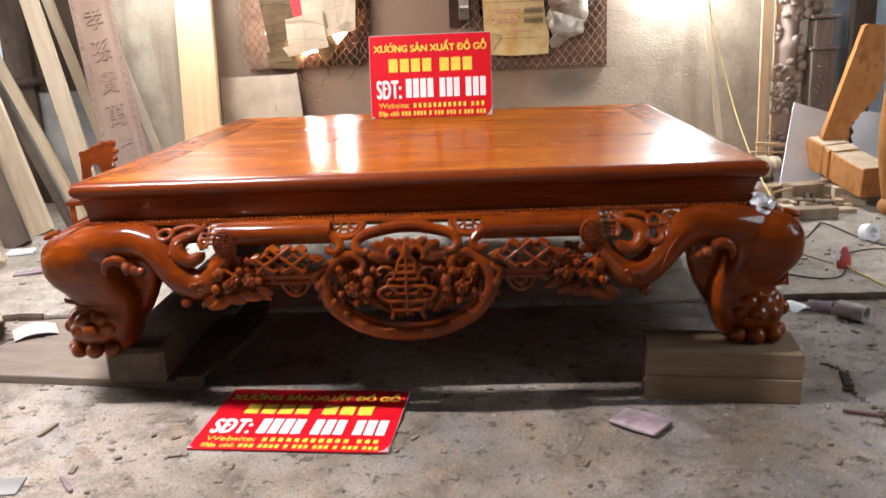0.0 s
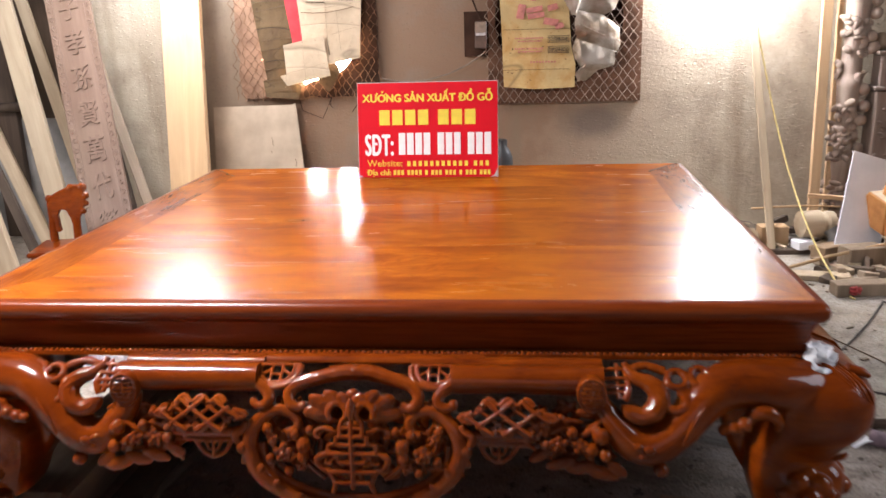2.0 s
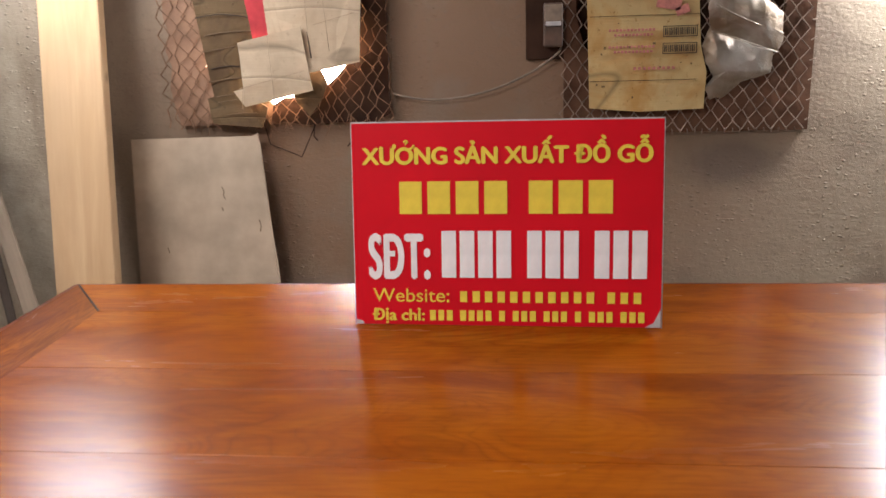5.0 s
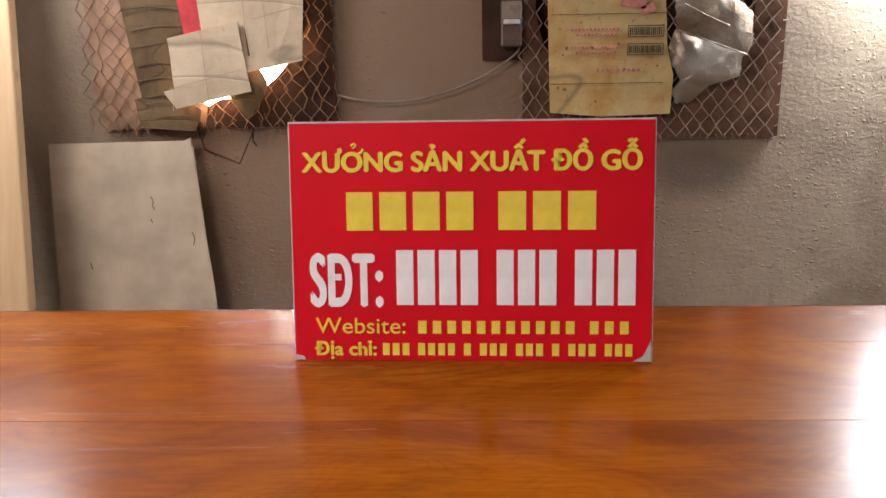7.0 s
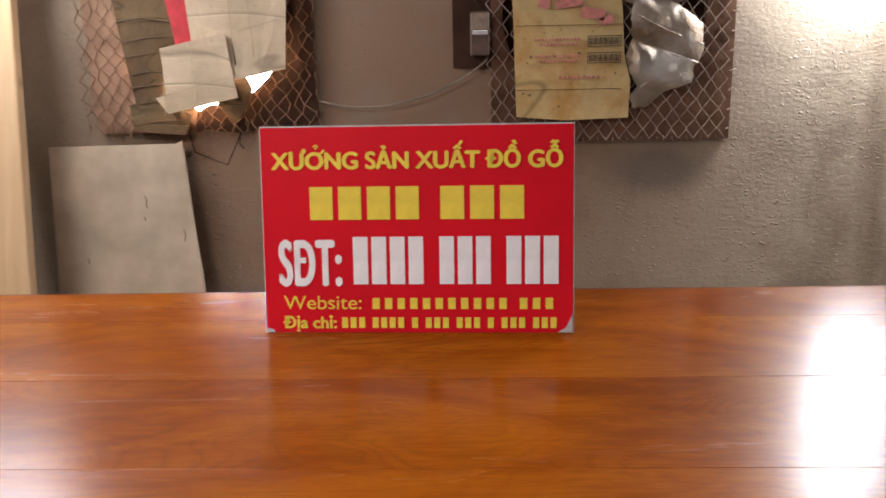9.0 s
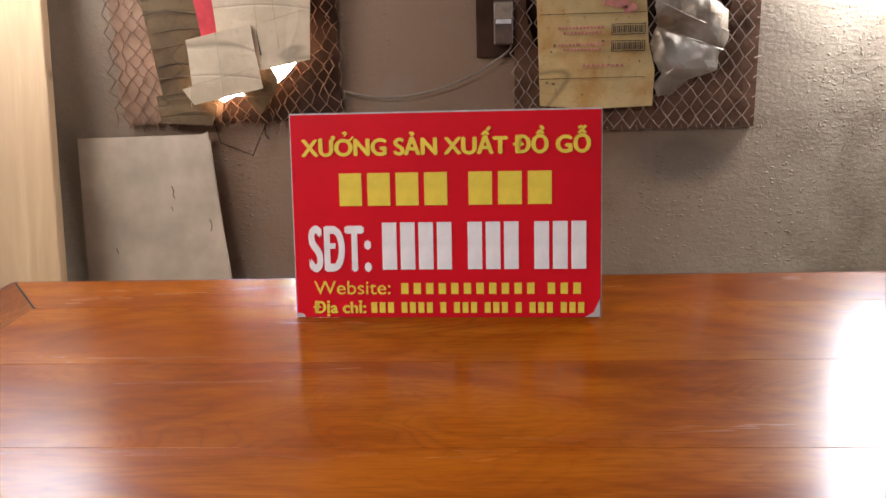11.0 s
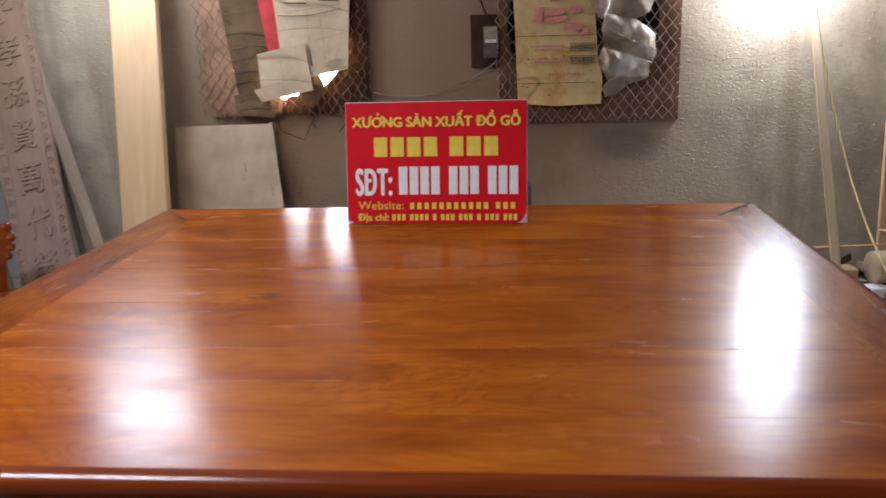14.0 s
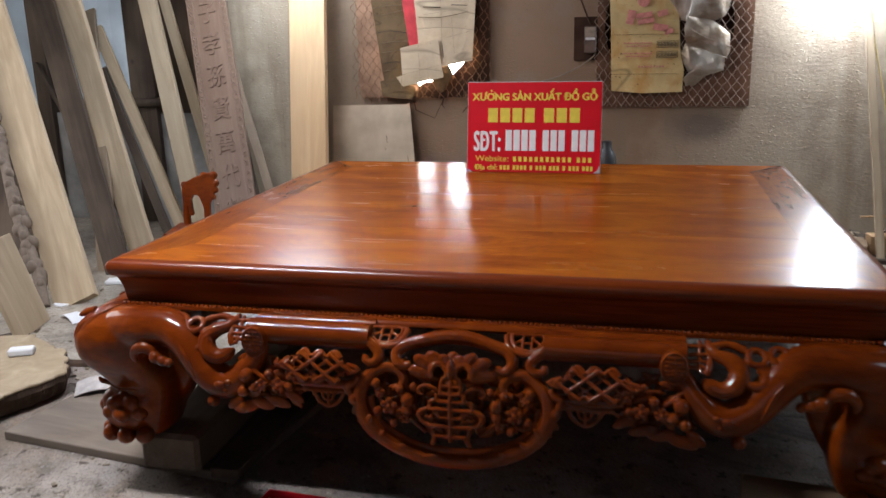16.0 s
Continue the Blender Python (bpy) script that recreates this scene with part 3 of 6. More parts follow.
g.box((3.0, 0.2, HIGH), pose(X0 + 1.5, Y0 - 0.1, HIGH / 2)).box((2.0, 0.2, HIGH), pose(X1 - 1.0, Y0 - 0.1, HIGH / 2)).box((2.9, 0.2, 0.4), pose(0.05, Y0 - 0.1, HIGH - 0.2))
thing("wall_south", "plain wall with a wide open doorway", "wall", None, g, CONCRETE, kind="structure")
thing("ceiling", "dark metal sheet roof of the workshop", "ceiling", pose((X0 + X1) / 2, (Y0 + Y1) / 2, HIGH + 0.06), Geo().box((X1 - X0 + 0.6, Y1 - Y0 + 0.8, 0.1)), ROOF, kind="structure")
thing("backdrop", "bright daylight behind the fan openings", "backdrop", pose(-0.93, Y1 + 0.9, 1.5), Geo().add([(-0.9, 0, -0.9), (0.9, 0, -0.9), (0.9, 0, 0.9), (-0.9, 0, 0.9)], [(0, 1, 2, 3)]), SKYGLOW, kind="structure")


def ribbed(w, h, pitch=0.12, deep=0.018):
    """A folded steel sheet, w wide and h high."""
    g, n = Geo(), int(w / pitch * 4)
    ys = (0, 0, deep, deep)
    pts = [(w * i / n, ys[i % 4] if i % 4 in (0, 1) else deep) for i in range(n + 1)]
    vs = [(x, y + o, z) for o in (0, 0.002) for z in (0, h) for x, y in pts]
    k = n + 1
    fs = []
    for o in (0, 2 * k):
        fs += [(o + i, o + i + 1, o + k + i + 1, o + k + i) for i in range(n)]
    return g.add(vs, fs)


# the left end of the back wall: low concrete wall, steel sheets over it, dark posts
thing("low_wall", "low rough concrete wall below the steel sheets", "wall", pose(-3.44, 3.56, 0.42), Geo().box((1.9, 0.12, 0.83), None, 0.01), CONCRETE, kind="structure")
thing("wall_sheet", "blue-grey ribbed steel sheet wall", "wall", pose(-4.4, 3.6, 0.83), ribbed(1.94, HIGH - 0.83, 0.36, 0.012), STEEL, kind="structure")
for i, (x, w) in enumerate(((-3.915, 0.12), (-3.08, 0.20))):
    thing("post", "dark old timber post by the steel sheets", "post", pose(x, 3.50, HIGH / 2), Geo().box((w, 0.09, HIGH - 0.02), None, 0.006), OLD, group="posts at the wall")
thing("wall_board", "dark old board wall between the steel sheet and plaster", "wall", pose(-2.725, 3.52, HIGH / 2), Geo().box((0.50, 0.03, HIGH - 0.02), None, 0.004), OLD, kind="structure")
thing("rail_beam", "dark round timber rail across the steel sheets", "beam", pose(-3.17, 3.40, 0.915), Geo().tube([(-0.30, 0, 0.006), (0, 0, 0), (0.30, 0, 0.004)], 0.032), OLD, smooth=True)
thing("wall_panel", "blue-grey painted steel sheet beside the plaster", "wall", pose(2.62, 3.6, 0.0), ribbed(0.9, HIGH, 0.3), STEEL, kind="structure")
thing("corner_post", "dark timber post in the corner", "post", pose(2.83, 3.50, HIGH / 2), Geo().box((0.14, 0.10, HIGH - 0.02), None, 0.006), OLD, group="posts at the wall")

# lamps of the workshop
tl = thing("tube_lamp", "white fluorescent tube lamp under the roof", "lamp", pose(-1.6, -0.33, 2.93))
part("body", Geo().box((1.25, 0.07, 0.06), pose(0, 0, 0.035)).box((0.1, 0.03, 0.10), pose(0, 0, 0.11)), LAMPWHITE, tl)
part("tube", Geo().tube([(-0.6, 0, -0.02), (0.6, 0, -0.02)], 0.014), GLOW, tl, "glowing glass tube", True)
for x, y, z in ((1.62, 3.25, 2.03), (-1.60, 2.80, 2.25)):
    b = thing("bulb_lamp", "bare upright glowing lamp on a black holder and cable", "lamp", pose(x, y, z), group="bare bulbs")
    part("holder", Geo().turned([(0.012, 0.16), (0.02, 0.155), (0.022, 0.09), (0.016, 0.085)], 14), BLACK, b, "", True)
    part("cable", Geo().tube([(0, 0, 0.15), (0.01, 0.02, 0.5), (0, 0, HIGH - z)], 0.004, 6), BLACK, b)

thing("fan_shutter", "dusty brown shutter closing the fan opening", "shutter", pose(FANS[1][0], Y1 + 0.06, FANS[1][1]), Geo().turned([(0.41, 0), (0.41, 0.02)], 40, pose(0, 0, 0, 90)), DUSTSHADE)

from mathutils.bvhtree import BVHTree

# ---- the carved table ----
W, D, ZT = 1.07, 1.95, 0.74  # half width, depth, height of the top
table = thing("carved_table", "glossy red-brown carved hardwood platform table with claw feet", "table", pose(0.008, 0, 0) @ Matrix.Diagonal((1.0206, 1, 1, 1)))


def top_parts():
    bx, by, e, th = 0.174, 0.218, 0.03, 0.022  # widths of the side and end borders, edge, thickness
    a, b = W - e, W - bx
    n = 5
    w = (D - 2 * by) / n
    for i in range(n):
        part("board", Geo().box((2 * b, w - 0.0011, th), pose(0, by + w * (i + 0.5), ZT - th / 2), 0.0002), TOP, table)

    def border(pts):
        return Geo().loft([[(x, y, ZT - th) for x, y in pts], [(x, y, ZT) for x, y in pts]])
    part("border_board", border([(-a, D - e), (a, D - e), (b, D - by), (-b, D - by)]), TOP, table)
    part("border_board", border([(-a, e), (-b, by), (b, by), (a, e)]), TOP, table)
    length, turn = math.hypot(a - b, by - e), math.degrees(math.atan2(by - e, a - b))
    for s in (-1, 1):
        part("mitre_gap", Geo().box((length, 0.009 if s > 0 else 0.004, 0.0016), pose(s * (a + b) / 2, D - (e + by) / 2, ZT + 0.0004, 0, 0, s * turn), 0.0003), DARKFOLD, table, "open black mitre joint")
        part("border_board", border([(s * a, e), (s * a, D - e), (s * b, D - by), (s * b, by)]), TOPSIDE, table)


top_parts()


def edge_moulding():
    """The rounded edge and the hollow under it, swept round the top."""
    prof = [(0.030, 0.0), (0.016, -0.002), (0.006, -0.008), (0.001, -0.018), (0.0, -0.028), (0.003, -0.040), (0.010, -0.049), (0.020, -0.054),
            (0.0225, -0.059), (0.0265, -0.071), (0.031, -0.086), (0.0335, -0.102), (0.035, -0.118), (0.037, -0.1305), (0.10, -0.1305)]
    rings = []
    for d, z in prof:
        r = 0.012
        ring = []
        for cx, cy, a0 in ((W - d - r, d + r, -90), (W - d - r, D - d - r, 0), (-W + d + r, D - d - r, 90), (-W + d + r, d + r, 180)):
            for k in range(4):
                a = radians(a0 + 30 * k)
                ring.append((cx + r * math.cos(a), cy + r * math.sin(a), ZT + z))
        rings.append(ring)
    return Geo().loft(rings, caps=False)


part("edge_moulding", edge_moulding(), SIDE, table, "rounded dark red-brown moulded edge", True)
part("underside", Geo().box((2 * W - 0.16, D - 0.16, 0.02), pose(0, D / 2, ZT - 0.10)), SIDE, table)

g = Geo()
n = 150
for i in range(n):
    g.ball((-1.02 + 2.04 * i / (n - 1), 0.012, ZT - 0.1315), 0.0056, 8, 5)
tagged(part("bead_string", g, CARVE, table, "row of tiny carved beads", True), kind="stuff")


def yb(z):
    """How far the apron swells towards the front at a height."""
    rows = ((0.20, -0.10), (0.27, -0.135), (0.36, -0.14), (0.46, -0.13), (0.53, -0.112), (0.58, -0.075), (0.605, -0.03), (0.625, 0.03))
    for (a, p), (b, q) in zip(rows, rows[1:]):
        if z <= b:
            return p + (q - p) * max(0, z - a) / (b - a)
    return 0.03


def on(x, z, out=0.0):
    z -= 0.011 * min(1.0, max(0.0, (z - 0.46) / 0.12))
    return (x, yb(z) - out, z)


def rod(g, pts, r, out=0.0, seg=8, steps=4, **k):
    return g.tube([on(x, z, out) for x, z in pts], r, seg, steps, **k)


def rosette(g, x, z, r, out=0.01):
    for k in range(5):
        a = 2 * math.pi * k / 5 + 0.3
        g.ball(on(x + r * 0.62 * math.cos(a), z + r * 0.62 * math.sin(a), out), (r * 0.42, r * 0.3, r * 0.42), 8, 5)
    g.ball(on(x, z, out + r * 0.2), r * 0.3, 8, 5)


def leaf(g, x, z, length, width, angle, out=0.0):
    m = pose(0, 0, 0, 0, angle, 0)
    g.ball(on(x, z, out), (length / 2, width * 0.3, width / 2), 10, 6, m)


def carved(name, geo, parent, label="", voxel=0.0025, rounds=2, cut=None, tool=1.0):
    """Overlapping forms run together into one carved skin. tool: how uneven the cutting left it."""
    tmp = new("carving", mesh_of(name, geo, CARVE))
    mod = tmp.modifiers.new("skin", "REMESH")
    mod.mode, mod.voxel_size = "VOXEL", voxel
    if cut:
        hole = new("hole", mesh_of("hole", cut, CARVE))
        mod = tmp.modifiers.new("hollow", "BOOLEAN")
        mod.operation, mod.solver, mod.object = "DIFFERENCE", "FAST", hole
    mod = tmp.modifiers.new("soften", "SMOOTH")
    mod.factor, mod.iterations = 0.5, rounds
    me = bpy.data.meshes.new_from_object(tmp.evaluated_get(bpy.context.evaluated_depsgraph_get()))
    bpy.data.objects.remove(tmp)
    if cut:
        bpy.data.objects.remove(hole)
    me.name = name
    n = len(me.vertices)
    co, no = np.empty(3 * n, np.float32), np.empty(3 * n, np.float32)
    me.vertices.foreach_get("co", co)
    me.vertices.foreach_get("normal", no)
    co, no = co.reshape(-1, 3), no.reshape(-1, 3)
    q = co * 38
    bump = tool * np.array([0.0013 * noise.noise(p) + 0.0006 * noise.noise(p * 2.7) for p in map(Vector, q.tolist())], np.float32)
    me.vertices.foreach_set("co", (co + no * bump[:, None]).ravel())
    me.polygons.foreach_set("use_smooth", [True] * len(me.polygons))
    ob = new(name, me)
    ob.parent = parent
    return tagged(ob, label)


# strip under the beads that carries the carving
g = Geo()
z0, z1 = 0.598, 0.6085
g.add([(x, y, z) for x in (-1.0, 1.0) for y, z in ((0.004, z0), (0.005, z1), (0.06, z1), (0.06, z0))], [(0, 1, 5, 4), (1, 2, 6, 5), (2, 3, 7, 6), (3, 0, 4, 7)])
g.tube([(-0.30, 0.0, 0.595), (0, 0.0, 0.595), (0.30, 0.0, 0.595)], 0.013, 10, 2, flat=1.6)
apron = part("front_apron", g, CARVE, table, "pierced and carved front apron", True)
apron.location.x = -0.014

# centre medallion: a bowl-shaped band whose ends curl inwards
g = Geo()
half = [(0.158, 0.460), (0.138, 0.464), (0.128, 0.488), (0.147, 0.512), (0.180, 0.520), (0.214, 0.499), (0.238, 0.467), (0.247, 0.432), (0.243, 0.398), (0.222, 0.357), (0.186, 0.321), (0.138, 0.294), (0.080, 0.273)]
thick = [0.011, 0.011, 0.012, 0.014, 0.015, 0.017, 0.019, 0.021, 0.0215, 0.022, 0.0225, 0.0225, 0.022]
rod(g, [(-x, z) for x, z in half] + [(0, 0.264)] + half[::-1], thick + [0.022] + thick[::-1], 0.0, 12, 4, flat=0.8)
rim = [(0.218, 0.432), (0.213, 0.400), (0.196, 0.365), (0.164, 0.335), (0.122, 0.312), (0.07, 0.297)]
rod(g, [(-x, z) for x, z in rim] + [(0, 0.291)] + rim[::-1], 0.009, -0.012, 8, 3)
for s in (-1, 1):
    # notched leaves on the band
    for x, z, a in ((0.222, 0.372, 58), (0.190, 0.333, 42), (0.140, 0.302, 26), (0.062, 0.282, 12)):
        leaf(g, s * x, z, 0.046, 0.016, s * a, 0.013)
    # bead and thorns at the side
    g.ball(on(s * 0.262, 0.425, 0.004), (0.016, 0.016, 0.018), 10, 6)
    leaf(g, s * 0.258, 0.398, 0.045, 0.020, s * 60, 0.0)
    leaf(g, s * 0.244, 0.372, 0.040, 0.016, s * 50, 0.0)
carved("medallion_ring", g, apron)

# longevity character in open bars
g = Geo()
for z, h in ((0.487, 0.024), (0.466, 0.028), (0.445, 0.035), (0.424, 0.056), (0.402, 0.031), (0.379, 0.056), (0.352, 0.041)):
    rod(g, [(-h, z), (h, z)], 0.0067, 0.024, 6, 1)
rod(g, [(0, 0.512), (0, 0.43), (0, 0.336)], 0.0067, 0.026, 6, 2)
for s in (-1, 1):
    rod(g, [(0, 0.517), (s * 0.015, 0.512), (s * 0.024, 0.496), (s * 0.026, 0.466)], 0.0067, 0.024, 6, 3)
    rod(g, [(s * 0.035, 0.466), (s * 0.036, 0.445)], 0.0067, 0.024, 6, 1)
    rod(g, [(s * 0.036, 0.445), (s * 0.054, 0.440), (s * 0.056, 0.424), (s * 0.078, 0.412), (s * 0.082, 0.400), (s * 0.070, 0.384), (s * 0.056, 0.379), (s * 0.046, 0.360), (s * 0.042, 0.340), (s * 0.050, 0.322)], [0.006, 0.007, 0.007, 0.009, 0.009, 0.008, 0.008, 0.008, 0.008, 0.007], 0.018, 7, 3)
    rod(g, [(s * 0.031, 0.402), (s * 0.034, 0.414), (s * 0.046, 0.412)], 0.0060, 0.024, 6, 2)
    rod(g, [(s * 0.064, 0.403), (s * 0.054, 0.397), (s * 0.046, 0.404)], 0.0060, 0.022, 6, 2)
    # small scroll beside the upper bars
    rod(g, [(s * 0.040, 0.470), (s * 0.060, 0.480), (s * 0.080, 0.476), (s * 0.086, 0.462), (s * 0.074, 0.456)], 0.0065, 0.012, 7, 3)
carved("longevity_emblem", g, apron, "", 0.002, 1)

# scalloped bat over it, with two hollows
g = Geo()
for s in (-1, 1):
    for a, l, w, o in ((6, 0.108, 0.046, 0.006), (30, 0.104, 0.046, 0.010), (54, 0.086, 0.044, 0.014), (80, 0.066, 0.042, 0.016)):
        c, q = math.cos(radians(a)), math.sin(radians(a))
        leaf(g, s * (0.012 + l / 2 * c), 0.508 + l / 2 * q, l, w, -s * a, o)
    rod(g, [(s * (0.031 + 0.021 * math.cos(radians(a))), 0.524 + 0.023 * math.sin(radians(a))) for a in range(-40, 221, 26)], 0.0085, 0.026, 8, 2)
    leaf(g, s * 0.045, 0.525, 0.10, 0.05, -s * 28, -0.006)
g.ball(on(0, 0.532, 0.028), (0.009, 0.014, 0.034), 10, 6)
g.ball(on(0, 0.560, 0.010), (0.016, 0.014, 0.014), 10, 6)
cut = Geo()
for s in (-1, 1):
    cut.ball(on(s * 0.031, 0.521, 0.02), (0.0145, 0.05, 0.0165), 14, 9)
carved("bat_ornament", g, apron, "", 0.002, 1, cut)

# arch over the bat
g = Geo()
half = [(0.110, 0.536), (0.124, 0.527), (0.144, 0.533), (0.152, 0.555), (0.134, 0.577), (0.088, 0.589), (0.046, 0.597)]
thick = [0.011, 0.012, 0.015, 0.016, 0.018, 0.018, 0.020]
rod(g, [(-x, z) for x, z in half] + [(0, 0.599)] + half[::-1], thick + [0.021] + thick[::-1], 0.002, 10, 4)
carved("arch_scroll", g, apron)

r2 = random.Random(3)
for s in (-1, 1):
    # berries, blossom and leaves inside the medallion
    g = Geo()
    rosette(g, s * 0.163, 0.418, 0.024, 0.016)
    rosette(g, s * 0.188, 0.452, 0.016, 0.012)
    rosette(g, s * 0.125, 0.382, 0.016, 0.006)
    for x, z, r in ((0.115, 0.436, 0.018), (0.118, 0.408, 0.015), (0.135, 0.462, 0.012), (0.10, 0.472, 0.011), (0.20, 0.475, 0.013), (0.195, 0.40, 0.012), (0.152, 0.372, 0.012)):
        g.ball(on(s * x, z, 0.010), (r, r, r * 1.15), 10, 6)
    for k in range(110):
        x = r2.uniform(0.0, 0.21)
        leaf(g, s * x, r2.uniform(0.315 + 1.9 * x * x, 0.505), r2.uniform(0.035, 0.065), r2.uniform(0.016, 0.028), r2.uniform(-85, 85), r2.uniform(-0.068, -0.038))
    for k in range(9):
        leaf(g, s * r2.uniform(0.095, 0.200), r2.uniform(0.365, 0.485), r2.uniform(0.03, 0.055), r2.uniform(0.012, 0.02), r2.uniform(-80, 80), r2.uniform(-0.018, 0.002))
    rod(g, [(s * 0.07, 0.345), (s * 0.10, 0.372), (s * 0.13, 0.40), (s * 0.16, 0.39), (s * 0.19, 0.425), (s * 0.205, 0.46)], 0.007, -0.004, 6, 3)
    rod(g, [(s * 0.13, 0.40), (s * 0.11, 0.43), (s * 0.13, 0.47), (s * 0.17, 0.46)], 0.006, -0.006, 6, 3)
    carved("blossom_branch", g, apron, "", 0.002, 1)

    # half coin under the beads
    g = Geo()
    for R, r in ((0.056, 0.0085), (0.041, 0.0055)):
        rod(g, [(s * 0.186 + R * math.cos(radians(a)), 0.609 + 0.62 * R * math.sin(radians(a))) for a in range(180, 361, 18)], r, 0.012, 8, 2)
    rod(g, [(s * 0.186 - 0.056, 0.611), (s * 0.186, 0.611), (s * 0.186 + 0.056, 0.611)], 0.0055, 0.010, 6, 1)
    rod(g, [(s * 0.186 - 0.012, 0.609), (s * 0.186 - 0.012, 0.588)], 0.0045, 0.014, 6, 1)
    rod(g, [(s * 0.186 + 0.012, 0.609), (s * 0.186 + 0.012, 0.588)], 0.0045, 0.014, 6, 1)
    rod(g, [(s * 0.186 - 0.014, 0.598), (s * 0.186 + 0.014, 0.598)], 0.0045, 0.014, 6, 1)
    for e in (-1, 1):
        rod(g, [(s * 0.186 + e * 0.014, 0.603), (s * 0.186 + e * 0.036, 0.594)], 0.0055, 0.008, 6, 1)
    carved("coin_ornament", g, apron, "", 0.002, 1)

    # bracket scrolls that end the rail
    g = Geo()
    rod(g, [(s * 0.250, 0.590), (s * 0.224, 0.580), (s * 0.203, 0.563), (s * 0.197, 0.545), (s * 0.212, 0.531), (s * 0.232, 0.537), (s * 0.232, 0.549)], [0.020, 0.018, 0.016, 0.014, 0.012, 0.010, 0.009], 0.006, 9, 4)
    rod(g, [(s * 0.250, 0.490), (s * 0.258, 0.472), (s * 0.276, 0.462), (s * 0.274, 0.444), (s * 0.262, 0.436)], [0.009, 0.012, 0.013, 0.012, 0.009], 0.004, 8, 4)
    carved("bracket_scroll", g, apron)

    # rounded rail
    g = Geo()
    rod(g, [(s * 0.228, 0.588), (s * 0.38, 0.588), (s * 0.572, 0.588)], 0.035, -0.006, 16, 3)
    g.tube([(s * 0.228, -0.016, 0.588), (s * 0.572, -0.016, 0.588)], 0.021, 10, 2)
    part("upper_rail", g, CARVE, apron, "", True)

    # endless knot
    g = Geo()
    cx, cz, hw = s * 0.356, 0.515, 0.104
    for k in range(-2, 3):
        for d in (-1, 1):
            pts = []
            for u in np.linspace(-1, 1, 25):
                x = k * 0.042 + d * u * 0.058
                z = u * 0.044
                if abs(x) / hw + abs(z) / 0.080 < 1.02 and abs(z) < 0.042:
                    pts.append((cx + x, cz + z))
            if len(pts) > 4:
                rod(g, [pts[0], pts[len(pts) // 2], pts[-1]], 0.0060, 0.022 + 0.005 * d * (1 if k % 2 else -1), 7, 2)
    for e in (-1, 1):
        rod(g, [(cx + e * 0.078, cz - 0.013), (cx + e * 0.110, cz), (cx + e * 0.078, cz + 0.013)], 0.0072, 0.020, 7, 3)
        for k in (-1, 0, 1):
            rod(g, [(cx + k * 0.042 - 0.019, cz + e * 0.027), (cx + k * 0.042, cz + e * 0.043), (cx + k * 0.042 + 0.019, cz + e * 0.027)], 0.0070, 0.020, 7, 3)
    carved("knot_lattice", g, apron, "", 0.0018, 1)

    # lower rail with a pendant
    g = Geo()
    rod(g, [(s * 0.266, 0.463), (s * 0.34, 0.461), (s * 0.43, 0.463)], 0.012, 0.0, 8, 2)
    rod(g, [(s * 0.280, 0.440), (s * 0.34, 0.438), (s * 0.41, 0.440)], 0.009, -0.008, 8, 2)
    rod(g, [(s * 0.293, 0.434), (s * 0.308, 0.410), (s * 0.335, 0.396), (s * 0.362, 0.410), (s * 0.377, 0.434)], 0.0065, -0.004, 6, 3)
    rod(g, [(s * 0.318, 0.434), (s * 0.324, 0.416), (s * 0.346, 0.416), (s * 0.352, 0.434)], 0.0050, -0.002, 6, 2)
    rod(g, [(s * 0.335, 0.434), (s * 0.335, 0.402)], 0.0045, -0.002, 6, 1)
    for e in (0.285, 0.40):
        rod(g, [(s * e, 0.463), (s * e, 0.440)], 0.007, -0.004, 6, 1)
    carved("lower_rail", g, apron)

    # round emblem on a stem, and its comb of bars
    g = Geo()
    ey = yb(0.55) - 0.018
    coin = [(0.034 * math.cos(a), 0.043 * math.sin(a) - (0.004 if math.sin(a) < -0.95 else 0.0)) for a in (2 * math.pi * k / 28 for k in range(28))]
    g.loft([[(s * 0.543 + x * k, ey + y, 0.563 + z * k) for x, z in coin] for k, y in ((0.90, 0.022), (1.0, 0.012), (1.0, -0.006), (0.94, -0.012), (0.86, -0.0115), (0.82, -0.0095))])
    for z, h in ((0.591, 0.013), (0.580, 0.020), (0.569, 0.024), (0.558, 0.023), (0.547, 0.019), (0.536, 0.010)):
        g.tube([(s * 0.543 - h, ey - 0.0112, z), (s * 0.543 + h, ey - 0.0112, z)], 0.0031, 6, 1)
    g.tube([(s * 0.543, ey - 0.0112, 0.596), (s * 0.543, ey - 0.0112, 0.531)], 0.0031, 6, 1)
    for e in (-1, 1):
        g.tube([(s * 0.543 + e * 0.015, ey - 0.0112, 0.580), (s * 0.543 + e * 0.015, ey - 0.0112, 0.569)], 0.0028, 6, 1)
        g.tube([(s * 0.543 + e * 0.013, ey - 0.0112, 0.558), (s * 0.543 + e * 0.013, ey - 0.0112, 0.547)], 0.0028, 6, 1)
    g.ball((s * 0.549, ey + 0.034, 0.552), (0.026, 0.03, 0.036), 12, 8)
    for z in (0.606, 0.593, 0.580, 0.567):
        rod(g, [(s * 0.575, z), (s * 0.625, z + 0.002)], 0.0055, 0.002, 6, 1)
    rod(g, [(s * 0.603, 0.616), (s * 0.603, 0.556)], 0.0055, 0.006, 6, 1)
    rod(g, [(s * 0.622, 0.616), (s * 0.626, 0.575), (s * 0.615, 0.55)], 0.009, 0.0, 7, 2)
    carved("round_emblem", g, apron, "", 0.0018, 0)

    # fruit, blossom and leaves beside the emblem
    g = Geo()
